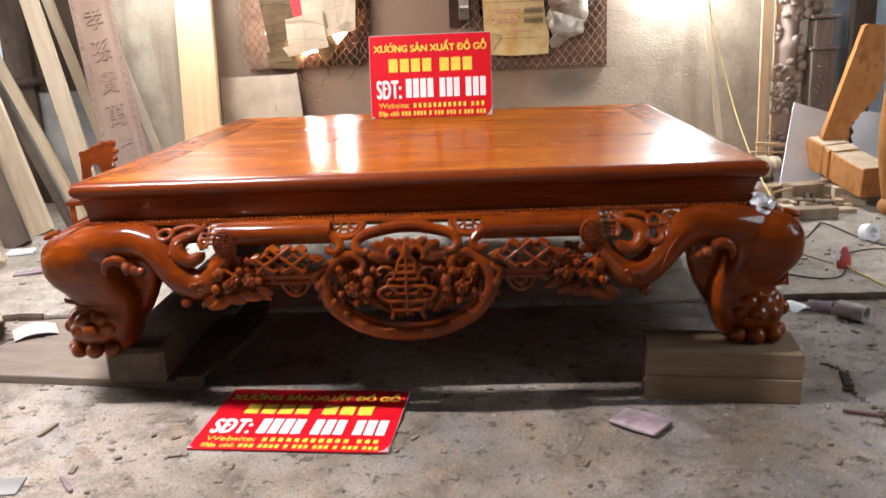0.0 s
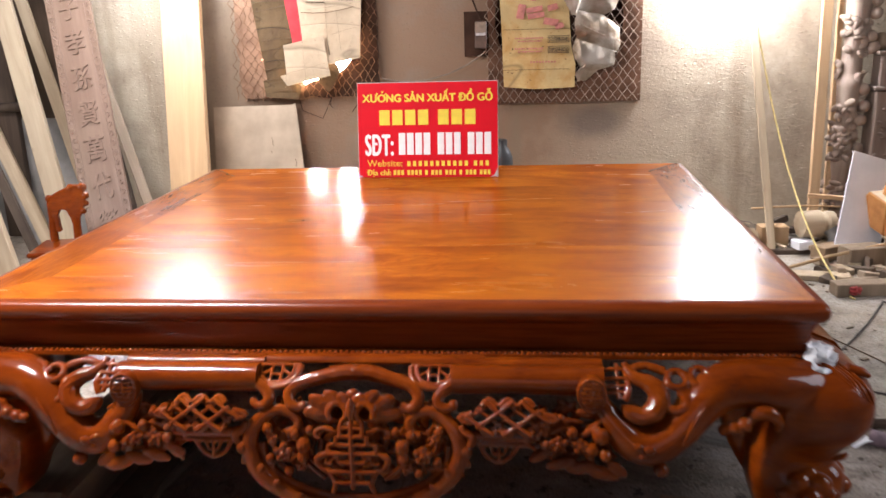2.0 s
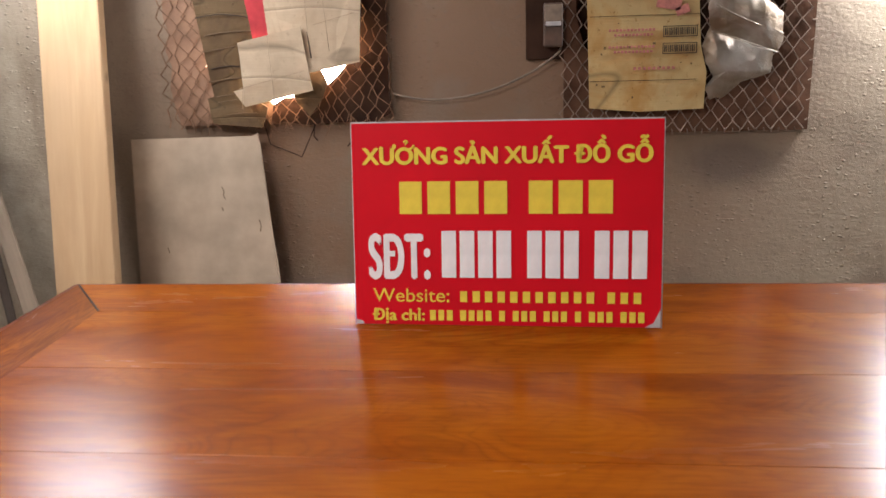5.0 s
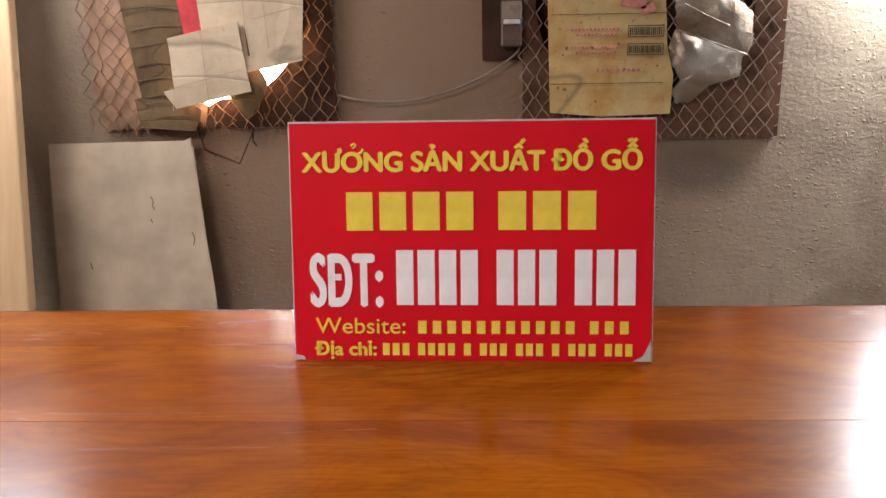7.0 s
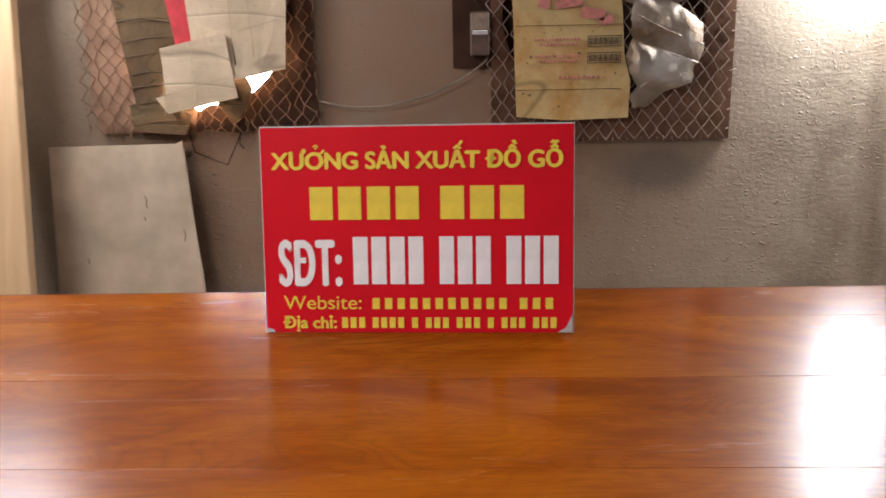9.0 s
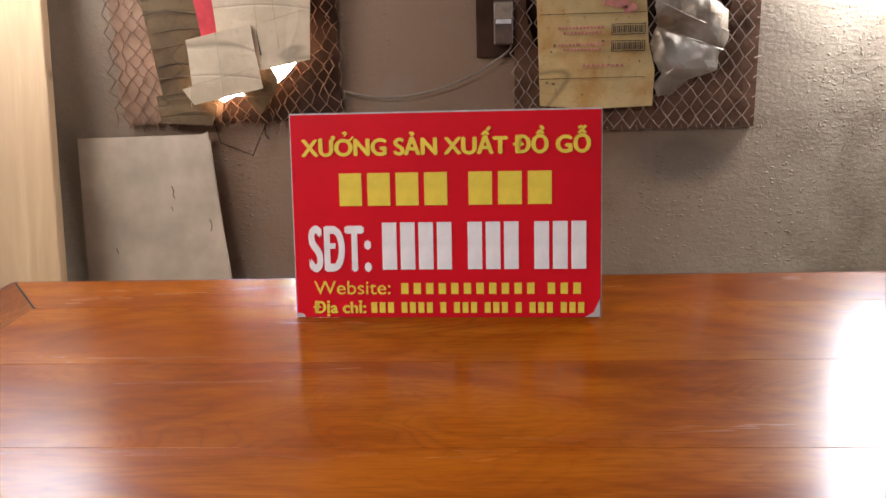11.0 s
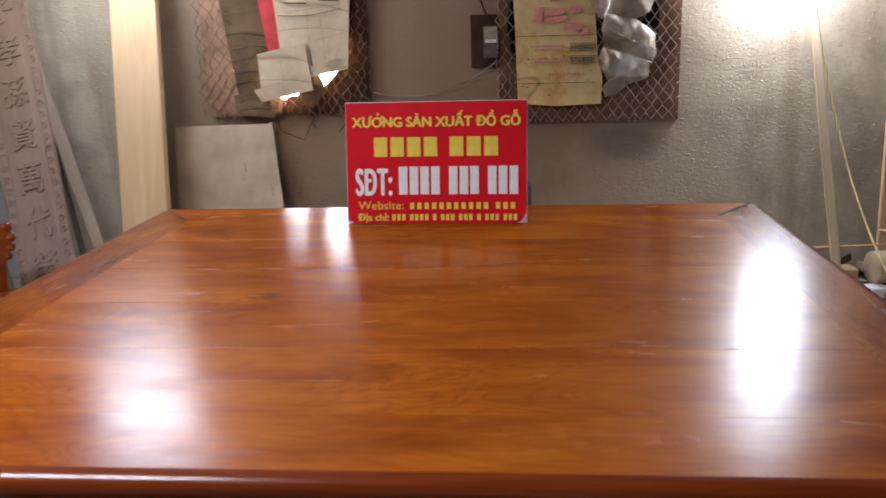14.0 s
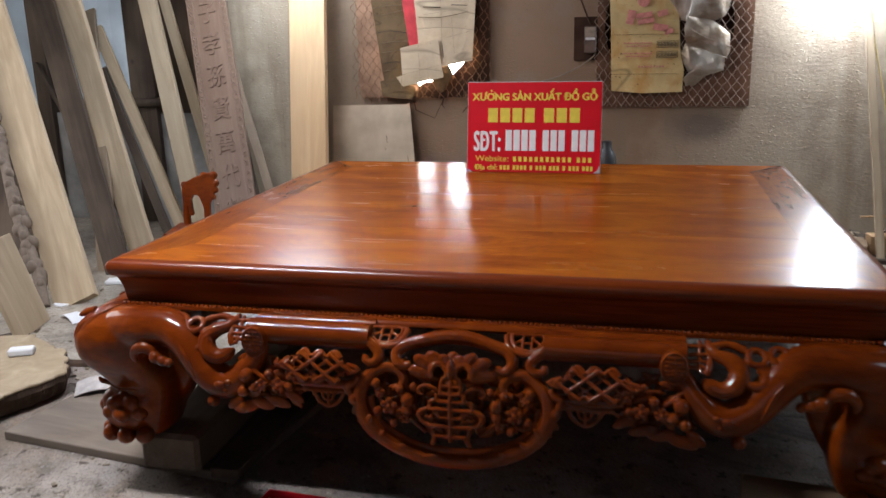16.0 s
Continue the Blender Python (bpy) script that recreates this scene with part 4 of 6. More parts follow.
    for x, z, r in ((0.462, 0.496, 0.021), (0.500, 0.462, 0.022), (0.548, 0.458, 0.019)):
        rosette(g, s * (x - 0.03), z - 0.010, r, 0.016)
    for x, z, r in ((0.592, 0.482, 0.020), (0.572, 0.450, 0.015), (0.602, 0.436, 0.016), (0.528, 0.490, 0.014), (0.470, 0.460, 0.013), (0.505, 0.525, 0.010)):
        g.ball(on(s * (x - 0.03), z - 0.010, 0.012), (r, r, r), 12, 7)
    for x, z, l, w, a in ((0.592, 0.392, 0.085, 0.036, 18), (0.545, 0.405, 0.075, 0.034, -10), (0.50, 0.414, 0.075, 0.032, -18), (0.455, 0.432, 0.065, 0.028, -32), (0.52, 0.47, 0.05, 0.024, 40), (0.56, 0.44, 0.055, 0.024, 60), (0.49, 0.49, 0.05, 0.024, -30), (0.445, 0.51, 0.04, 0.02, 20), (0.625, 0.402, 0.06, 0.03, 40)):
        leaf(g, s * (x - 0.025), z - 0.014, l, w, s * a, 0.002)
    for k in range(75):
        leaf(g, s * r2.uniform(0.415, 0.585), r2.uniform(0.395, 0.520), r2.uniform(0.035, 0.06), r2.uniform(0.014, 0.024), r2.uniform(-80, 80), r2.uniform(-0.045, -0.008))
    rod(g, [(s * 0.43, 0.44), (s * 0.48, 0.45), (s * 0.53, 0.47), (s * 0.56, 0.50), (s * 0.58, 0.53)], 0.008, 0.0, 6, 3)
    carved("fruit_carving", g, apron, "", 0.002, 1)

    # curl in the bend of the trunk, with small loops above it
    g = Geo()
    rod(g, [(s * x, z) for x, z in [(0.622, 0.608), (0.640, 0.594), (0.672, 0.585), (0.694, 0.560), (0.680, 0.526), (0.652, 0.515), (0.626, 0.526), (0.624, 0.542)]], [0.012, 0.016, 0.021, 0.025, 0.025, 0.022, 0.020, 0.016], -0.004, 10, 4)
    rod(g, [(s * 0.735, 0.572), (s * 0.752, 0.560), (s * 0.752, 0.540), (s * 0.728, 0.530), (s * 0.708, 0.540)], [0.012, 0.015, 0.015, 0.013, 0.010], 0.0, 8, 4)
    for x, z in ((0.733, 0.594), (0.785, 0.598), (0.83, 0.600)):
        rod(g, [(s * x + 0.021 * math.cos(radians(a)), z + 0.013 * math.sin(radians(a))) for a in range(0, 360, 45)], 0.0095, 0.008, 8, 2, closed=True)
    rod(g, [(s * 0.71, 0.604), (s * 0.67, 0.612), (s * 0.63, 0.606)], 0.011, 0.0, 8, 3)
    rod(g, [(s * 0.84, 0.602), (s * 0.872, 0.592)], [0.010, 0.012], 0.012, 8, 2)
    rod(g, [(s * 0.745, 0.58), (s * 0.765, 0.565), (s * 0.785, 0.548)], [0.010, 0.012, 0.010], 0.0, 8, 2)
    carved("curl_ornament", g, apron)

# plain curved aprons on the other sides
for name, turn in (("side_apron", 90), ("side_apron", -90), ("back_apron", 180)):
    half = 0.86 if turn == 180 else 0.80
    rings = []
    for i in range(25):
        u = -1 + 2 * i / 24
        low = 0.25 + 0.04 * math.cos(u * math.pi * 2)
        rings.append([(u * half, yb(z) + o, z) for z, o in ((0.62, 0), (0.58, 0), (0.52, 0), (low, 0), (low, 0.035), (0.52, 0.035), (0.60, 0.035), (0.62, 0.03))])
    m = {90: pose(W, D / 2, 0, 0, 0, 90), -90: pose(-W, D / 2, 0, 0, 0, -90), 180: pose(0, D, 0, 0, 0, 180)}[turn]
    part(name, Geo().loft(rings, m), CARVE, table, "", True)

# legs: height, swell to the side, swell to the front, width
LEG = ((0.610, 0.030, 0.000, 0.22), (0.597, 0.092, 0.052, 0.25), (0.578, 0.137, 0.088, 0.27), (0.555, 0.165, 0.112, 0.265), (0.52, 0.180, 0.124, 0.255), (0.485, 0.181, 0.124, 0.24),
       (0.45, 0.180, 0.114, 0.23), (0.415, 0.168, 0.096, 0.222), (0.38, 0.142, 0.074, 0.208), (0.345, 0.119, 0.058, 0.20), (0.31, 0.120, 0.058, 0.20), (0.27, 0.128, 0.062, 0.205),
       (0.23, 0.128, 0.062, 0.195), (0.195, 0.118, 0.055, 0.175), (0.176, 0.105, 0.045, 0.155))
# the wing behind the inner edge of a leg: height, inner edge
WING = ((0.60, 0.905), (0.52, 0.893), (0.47, 0.888), (0.42, 0.889), (0.37, 0.897), (0.32, 0.914), (0.27, 0.940), (0.22, 0.975), (0.18, 1.0))


def leg(mx, back):
    def at(x, y, z):
        x -= 0.024 * min(1.0, max(0.0, (x - 0.74) / 0.14))
        return (mx * x, D - y if back else y, z)
    g = Geo()
    rings = []
    for z, ox, oy, w in LEG:
        cx, cy = 1.025 + ox - w / 2, 0.045 - oy + w * 0.56
        ring = []
        for j in range(32):
            a = 2 * math.pi * j / 32
            c, s = math.cos(a), math.sin(a)
            k = 1 / (abs(c) ** 3.4 + abs(s) ** 3.4) ** (1 / 3.4)
            ring.append(at(cx + w / 2 * k * c, cy + w * 0.56 * k * s, z))
        rings.append(ring)
    g.loft(rings)
    g.loft([[at(x, y, z) for x, y in ((x0, 0.115), (x0 + 0.012, 0.100), (1.09, 0.100), (1.09, 0.19), (x0 + 0.012, 0.19), (x0, 0.175))] for z, x0 in WING])
    f, xo = 0.045 - 0.062, 1.025 + 0.128
    body = g
    # dome of the paw
    body.ball(at(1.072, f + 0.045, 0.258), (0.092, 0.075, 0.070), 20, 12).ball(at(1.09, f + 0.085, 0.262), (0.088, 0.09, 0.066), 20, 12).ball(at(1.02, f + 0.04, 0.285), (0.05, 0.05, 0.045), 14, 9).ball(at(1.118, f + 0.045, 0.285), (0.048, 0.05, 0.045), 14, 9)
    if not back:
        # the trunk that flows from the shoulder into the apron
        path = [(1.10, 0.52), (1.04, 0.538), (0.96, 0.552), (0.87, 0.560), (0.80, 0.541), (0.747, 0.497), (0.702, 0.452), (0.662, 0.431), (0.620, 0.441), (0.582, 0.482), (0.556, 0.520), (0.543, 0.55)]
        rad = [0.060, 0.066, 0.064, 0.058, 0.053, 0.048, 0.047, 0.049, 0.043, 0.035, 0.027, 0.018]
        sink = [0.11, 0.062, 0.026, 0.008] + [0.0] * 8
        body.tube([at(x, yb(z) + 0.62 * r + q, z) for (x, z), r, q in zip(path, rad, sink)], rad, 16, 6)
    lg = carved("leg", body, table, "cabriole leg with a lion-paw foot", 0.005, 17, Geo().ball(at(0.934, -0.065, 0.464), (0.022, 0.06, 0.030), 16, 10), 0.3)
    # the front of the leg, so that the carving sits on it
    tree = BVHTree.FromPolygons([v.co for v in lg.data.vertices], [tuple(p.vertices) for p in lg.data.polygons])

    def skin(x, z, out=0.0):
        x = abs(at(x, 0, 0)[0])
        p = tree.ray_cast(Vector((mx * x, D + 1 if back else -1, z)), Vector((0, -1 if back else 1, 0)))[0]
        y = p.y if p else at(0, f + 0.05, 0)[1]
        return (mx * x, y + (out if back else -out), z)

    def flank(y, z, out=0.0):
        yy = at(0, y, 0)[1]
        p = tree.ray_cast(Vector((mx * 2, yy, z)), Vector((-mx, 0, 0)))[0]
        return ((p.x if p else mx * (xo - 0.044)) + mx * out, yy, z)

    # curls above the paw
    g = Geo()
    for x, z, r, o in ((1.044, 0.296, 0.030, -0.012), (1.090, 0.294, 0.032, -0.010), (1.066, 0.268, 0.030, -0.006), (1.022, 0.266, 0.028, -0.014), (1.112, 0.264, 0.028, -0.014), (1.070, 0.314, 0.022, -0.010)):
        g.ball(skin(x, z, o), (r, r * 0.85, r * 0.85), 14, 9)
    carved("paw_curl", g, lg, "", 0.003, 4)
    for y, z, r in ((f + 0.05, 0.262, 0.026), (f + 0.11, 0.268, 0.026)):
        part("side_curl", Geo().ball(flank(y, z, -0.010), (r, r, r), 14, 9), CARVE, lg, "", True)
    # the lip at the ankle
    g = Geo()
    g.tube([skin(1.00, 0.330, -0.004), skin(1.04, 0.338, -0.003), skin(1.085, 0.336, -0.003), skin(1.118, 0.346, -0.002), at(xo - 0.010, f + 0.014, 0.356), at(xo + 0.002, f + 0.018, 0.364)], [0.003, 0.005, 0.006, 0.006, 0.008, 0.004], 8, 4)
    part("ankle_lip", g, CARVE, lg, "", True)
    # hooded scroll and three beads at the inner side
    g = Geo()
    hood = [(0.904, 0.462), (0.899, 0.484), (0.910, 0.506), (0.933, 0.514), (0.956, 0.505), (0.968, 0.484), (0.966, 0.462)]
    g.tube([at(x, -0.082 - 0.012 * math.sin(math.pi * k / 6), z) for k, (x, z) in enumerate(hood)], [0.009, 0.014, 0.017, 0.018, 0.016, 0.012, 0.006], 10, 4)
    for x, z, r in ((0.886, 0.492, 0.018), (0.860, 0.484, 0.016), (0.836, 0.480, 0.014)):
        g.ball(at(x, yb(z) + 0.010, z), r, 12, 8)
    carved("hood_scroll", g, lg, "", 0.003, 2)
    # mane lines and the small ear on the shoulder
    for k in range(5):
        q = 0.021 * k
        g = Geo()
        g.tube([skin(1.020 + 0.8 * q, 0.610 - 0.1 * q, 0.0015), skin(1.062 + 0.85 * q, 0.600 - 0.22 * q, 0.0015), skin(1.100 + 0.80 * q, 0.584 - 0.4 * q, 0.0015), skin(1.128 + 0.65 * q, 0.560 - 0.55 * q, 0.0015)], [0.0015, 0.0052, 0.0052, 0.0015], 8, 4)
        part("mane_ridge", g, CARVE, lg, "", True)
    g = Geo()
    g.tube([at(1.135, 0.0, 0.583), at(1.166, -0.005, 0.576), at(1.184, -0.012, 0.568)], [0.014, 0.012, 0.004], 8, 3)
    part("ear", g, CARVE, lg, "", True)
    if not back:
        g = Geo()
        g.tube([skin(0.782, 0.540, 0.0), skin(0.752, 0.505, 0.002), skin(0.728, 0.452, 0.0)], [0.003, 0.006, 0.004], 7, 4)
        part("trunk_ridge", g, CARVE, lg, "", True)
        g = Geo()
        for x, z, r in ((0.655, 0.440, 0.016), (0.630, 0.448, 0.012), (0.640, 0.424, 0.011)):
            g.ball(skin(x, z, -0.002), (r, 0.009, r * 0.7), 10, 6)
        carved("trunk_blossom", g, lg, "", 0.003, 2)
        part("knob", Geo().ball(at(0.684, yb(0.385) + 0.006, 0.384), 0.018, 12, 7), CARVE, lg, "", True)
    tx = [(1.014, f + 0.004), (1.070, f - 0.006), (1.124, f + 0.004), (xo - 0.004, f + 0.045), (xo - 0.004, f + 0.092)]
    for x, y in tx:
        part("toe", Geo().ball(at(x, y, 0.191), (0.028, 0.031, 0.0275), 14, 9), CARVE, lg, "", True)


for mx in (-1, 1):
    leg(mx, False)
    leg(mx, True)


# ---- the two red signs ----


def sign(m, label):
    """A red sheet-metal workshop sign, 0.60 x 0.40 m, its lower edge on the origin, facing -y."""
    sg = thing("sign", label, "sign", m, group="workshop signs")
    part("panel", Geo().box((0.60, 0.004, 0.40), pose(0, 0, 0.2), 0.001), RED, sg)
    g = Geo()
    g.box((0.604, 0.003, 0.004), pose(0, 0.001, 0.401)).box((0.004, 0.003, 0.404), pose(-0.3, 0.001, 0.2)).box((0.004, 0.003, 0.404), pose(0.3, 0.001, 0.2))
    g.plate([(-0.299, 0.001), (-0.283, 0.001), (-0.286, 0.007), (-0.299, 0.010)], 0.001, pose(0, -0.0032, 0))
    g.plate([(0.270, 0.001), (0.299, 0.001), (0.299, 0.038), (0.292, 0.022), (0.286, 0.010)], 0.001, pose(0, -0.0032, 0))
    part("worn_edge", g, EDGE, sg, "bare metal edge with worn corners")
    face = -0.0032

    def line(text, h, z, w, mt, x=0.0, bold=0.03, space=1.0):
        return words(text, h, mt, sg, "lettering", pose(x, face, z, 90), w, 0.0006, "", bold, space)

    def bars(name, n_list, x0, x1, z, h, mt, gap=0.16, label=""):
        """Plain bars in place of the characters of a line."""
        cells = sum(n_list) + 0.6 * (len(n_list) - 1)
        c = (x1 - x0) / cells
        me, x = mesh_of(name, Geo().box((c * (1 - gap), 0.0012, h), None, 0.0003), mt), x0
        for n in n_list:
            for k in range(n):
                ob = new(name, me)
                ob.parent, ob.matrix_basis = sg, pose(x + c / 2, face, z + h / 2)
                x += c
            x += 0.6 * c
    line("XƯONG SẢN XUẤT ĐỒ GỖ", 0.0325, 0.3205, 0.556, YELLOW, 0.0, 0.062)
    # horn and hook of the third letter
    hook = Geo()
    ox = -0.1905
    hook.tube([(ox + 0.006, face, 0.349), (ox + 0.012, face, 0.352), (ox + 0.0145, face, 0.357)], 0.0026, 6, 3)
    hook.tube([(ox - 0.006, face, 0.3625), (ox - 0.001, face, 0.3655), (ox + 0.002, face, 0.3625), (ox - 0.0015, face, 0.3595), (ox - 0.0015, face, 0.3575)], 0.0019, 6, 3)
    part("letter_hook", hook, YELLOW, sg)
    bars("name_bar", [4], -0.212, 0.011, 0.222, 0.064, YELLOW, 0.2)
    bars("name_bar", [3], 0.041, 0.212, 0.222, 0.064, YELLOW, 0.2)
    line("SDT:", 0.091, 0.095, 0.118, WHITE, -0.209, 0.036, 1.12)
    part("letter_bar", Geo().box((0.022, 0.0020, 0.011), pose(-0.2285, face, 0.1435), 0.0003), WHITE, sg)
    bars("number_bar", [4], -0.128, 0.016, 0.096, 0.093, WHITE, 0.2)
    bars("number_bar", [3], 0.040, 0.146, 0.096, 0.093, WHITE, 0.2)
    bars("number_bar", [3], 0.169, 0.2755, 0.096, 0.093, WHITE, 0.2)
    line("Website:", 0.028, 0.047, 0.153, YELLOW, -0.187, 0.0)
    bars("address_bar", [11, 3], -0.094, 0.267, 0.047, 0.022, YELLOW, 0.42)
    line("Địa chỉ:", 0.023, 0.0095, 0.104, YELLOW, -0.213, 0.05)
    bars("place_bar", [3, 4, 1, 3, 3, 1, 3, 3], -0.152, 0.271, 0.0095, 0.021, YELLOW, 0.3)
    return sg


sign(pose(-0.020, 1.650, ZT + 0.001, -8.0, 0, -1.7), "red metal workshop sign with yellow lettering standing on the table")
sign(pose(-0.362, -0.381, 0.006, -89.0, 0, -4.5), "red metal workshop sign with yellow lettering lying on the floor")

# ---- under the table ----
bl = thing("timber_block", "stack of sawn timber blocks under the claw foot", "timber block", pose(0.968, 0.0, 0, 0, 0, -8))
part("lower_beam", Geo().box((0.47, 0.20, 0.079), pose(0, 0, 0.0395), 0.003), BLOCK, bl)
part("upper_beam", Geo().box((0.47, 0.196, 0.083), pose(0.003, 0.001, 0.1215), 0.004), BLOCK, bl)
thing("timber_block", "old timber beam under the rear feet", "timber block", pose(1.05, 1.9, 0.095), Geo().box((0.35, 0.3, 0.14), None, 0.005), BLOCK)
thing("timber_beam", "dusty grey timber beam carrying the table feet", "timber block", pose(-0.985, 1.07, 0.098, 0, 0, 1), Geo().box((0.20, 2.05, 0.13), None, 0.014), BEAM)
thing("floor_board", "dusty flat board lying on the floor under the beam", "board", pose(-1.20, 0.42, 0.0155, 0, 0, -8), Geo().box((0.96, 0.58, 0.031), None, 0.003), BOARD)
thing("floor_plank", "dark plank lying on the floor below the table", "board", pose(-0.775, 0.47, 0.0365, 0, 0, -2), Geo().box((0.10, 0.82, 0.035), None, 0.003), OLD)

# ---- at the back wall ----


def fan_cover(x0, x1, z0, z1, fan, label, ragged=0.0, chips=()):
    """A dusty board with a round hole, chipped at some angles, with diamond wire netting on it."""
    th = thing("fan_guard", label, "fan guard", pose(0, Y1, 0), group="fan guards")
    g, n = Geo(), 48
    fx, fz, r = fan
    vs, fs = [], []
    rim, sq = [], []
    for j in range(n):
        a = 2 * math.pi * (j + 0.5) / n
        c, s = math.cos(a), math.sin(a)
        k = min((x1 - fx) / c if c > 0 else (x0 - fx) / c, (z1 - fz) / s if s > 0 else (z0 - fz) / s)
        q = r - 0.01 + sum(d for lo, hi, d in chips if lo <= math.degrees(a) <= hi)
        rim.append((fx + q * c, fz + q * s))
        k *= 1 - ragged * (0.5 + 0.5 * noise.noise(Vector((j * 0.9, 1, 7))))
        sq.append((fx + k * c, fz + k * s))
    if not ragged:
        # square corners
        for cx, cz in ((x0, z0), (x1, z0), (x1, z1), (x0, z1)):
            j = min(range(n), key=lambda q: math.hypot(sq[q][0] - cx, sq[q][1] - cz))
            sq[j] = (cx, cz)
    vs = [(p[0], y, p[1]) for y in (-0.03, -0.002) for row in (sq, rim) for p in row]
    for j in range(n):
        k = (j + 1) % n
        fs += [(j, k, n + k, n + j), (2 * n + j, 2 * n + k, 3 * n + k, 3 * n + j), (n + j, n + k, 3 * n + k, 3 * n + j), (j, k, 2 * n + k, 2 * n + j)]
    # a ragged board's right part gets the darker brown, its shade in the colour
    left = [q for q in fs if ragged and sum(vs[i][0] for i in q) / len(q) < fx - 0.05]
    part("board", g.add(vs, [q for q in fs if q not in left]), DUSTSHADE if ragged else BROWNBOARD, th)
    if left:
        part("dusted_board", Geo().add(vs, left), ORANGEDUST, th, "board dusted orange")
    g = Geo()
    r3 = random.Random(int(x0 * 100))
    pitch, rise = 0.058, 0.075
    cols, rows = int((x1 - x0) / pitch) + 1, int((z1 - z0) / rise) + 1
    for i in range(cols * 2):
        # one zigzag wire a column
        x = x0 + i * pitch / 2
        if x > x1 - 0.01:
            break
        pts = []
        for k in range(rows * 2 + 1):
            z = z0 + 0.006 + k * rise / 2
            if z > z1:
                break
            pts.append((x + (pitch / 4 if (k + i) % 2 else -pitch / 4) + r3.uniform(-1, 1) * (0.0055 + 0.07 * ragged), -0.038 + r3.uniform(-0.004, 0.003), z + r3.uniform(-1, 1) * 0.08 * ragged))
        if len(pts) > 1:
            g.tube(pts, 0.0024 if ragged else 0.003, 5, 1)
    if not ragged:
        # cut wire ends past the board's edges
        for k in range(2 * cols):
            x = x0 + (k + 0.5) * pitch / 2
            if x < x1:
                g.tube([(x, -0.037, z0 + 0.012), (x + r3.uniform(-0.008, 0.008), -0.034, z0 - r3.uniform(0.0, 0.010))], 0.0026, 5, 1)
        for k in range(rows):
            z = z0 + (k + 0.5) * rise
            g.tube([(x1 - 0.014, -0.037, z), (x1 + r3.uniform(0.004, 0.016), -0.035, z + r3.uniform(-0.012, 0.012))], 0.0028, 5, 1)
    tagged(part("wire_netting", g, RUSTWIRE if ragged else WIRE, th, "dusty diamond wire netting"), kind="stuff")
    return th


torn = fan_cover(-1.45, -0.51, 0.915, 1.85, (-0.945, 1.335, 0.309), "brown dusty fan guard with torn wire netting", 0.08, ((201, 208, 0.074), (256, 262, 0.032)))
# frayed netting and bent wires below the torn guard
r14 = random.Random(6)
g = Geo()
for k in range(34):
    x, z = r14.uniform(-1.36, -0.52), r14.uniform(0.93, 0.99)
    l, w = r14.uniform(0.02, 0.07), r14.uniform(-0.03, 0.03)
    g.tube([(x, -0.036, z), (x + 0.4 * w, -0.045, z - 0.5 * l), (x + w, -0.040, z - l)], 0.0015, 5, 2)
tagged(part("frayed_wire", g, RUSTWIRE, torn, "frayed rusty wire ends"), kind="stuff")
for pts in ([(-1.06, 0.96), (-1.036, 0.85), (-0.907, 0.795), (-0.828, 0.95)], [(-0.64, 0.95), (-0.665, 0.89), (-0.712, 0.835)], [(-0.84, 0.96), (-0.85, 0.88), (-0.835, 0.86)]):
    part("bent_wire", Geo().tube([(x, -0.030, z) for x, z in pts], 0.0028, 6, 1), DUSTSHADE, torn, "dark bent wire")
fan_cover(0.165, 1.10, 0.868, 1.85, FANS[1], "brown dusty fan guard with diamond wire netting")


def hole_plug(fan, low):
    """A card that fills a round opening down to a ragged lower edge."""
    x, z, r = fan
    ol = []
    for k in range(25):
        a = math.pi * k / 24 * 1.10 - 0.157
        ol.append((r * 1.01 * math.cos(a), r * 1.01 * math.sin(a)))
    ol = [q for q in ol if q[1] > low - z]
    ol += [(-0.2, low - z + 0.02), (-0.08, low - z - 0.015), (0.05, low - z + 0.012), (0.16, low - z - 0.01)]
    return thing("cardboard", "dark brown cardboard jammed in the fan opening", "cardboard", pose(x, Y1 + 0.045, z), Geo().plate(ol, 0.006), CARD_A)


hole_plug((-0.945, 1.335, 0.309), 1.20)


def sheet(name, outline, label, mt, y, tilt=0.0, bend=0.01, turn=0.0, category="cardboard"):
    """A stiff card, cut to an outline in x and z, gently bent."""
    xs, zs = [p[0] for p in outline], [p[1] for p in outline]
    cx, cz = sum(xs) / len(xs), sum(zs) / len(zs)
    me = mesh_of(name, Geo().plate([(x - cx, z - cz) for x, z in outline], 0.005), mt)
    bm = bmesh.new()
    bm.from_mesh(me)
    bmesh.ops.triangulate(bm, faces=bm.faces[:])
    bmesh.ops.subdivide_edges(bm, edges=bm.edges[:], cuts=4, use_grid_fill=True)
    for v in bm.verts:
        v.co.y += bend * noise.noise(Vector((v.co.x * 6 + cx * 9, 0, v.co.z * 6))) + 0.3 * bend * noise.noise(Vector((v.co.x * 19, 3, v.co.z * 19 + cx)))
    bm.to_mesh(me)
    bm.free()
    ob = new(name, me)
    ob.matrix_world = pose(cx, y, cz, tilt, 0, turn)
    return tagged(ob, label, category)


dark_card = sheet("cardboard", [(-1.345, 1.80), (-1.10, 1.80), (-1.02, 1.02), (-1.235, 0.985)], "dark brown flattened cardboard stuffed behind the netting", CARD_A, Y1 - 0.060, 0, 0.02)
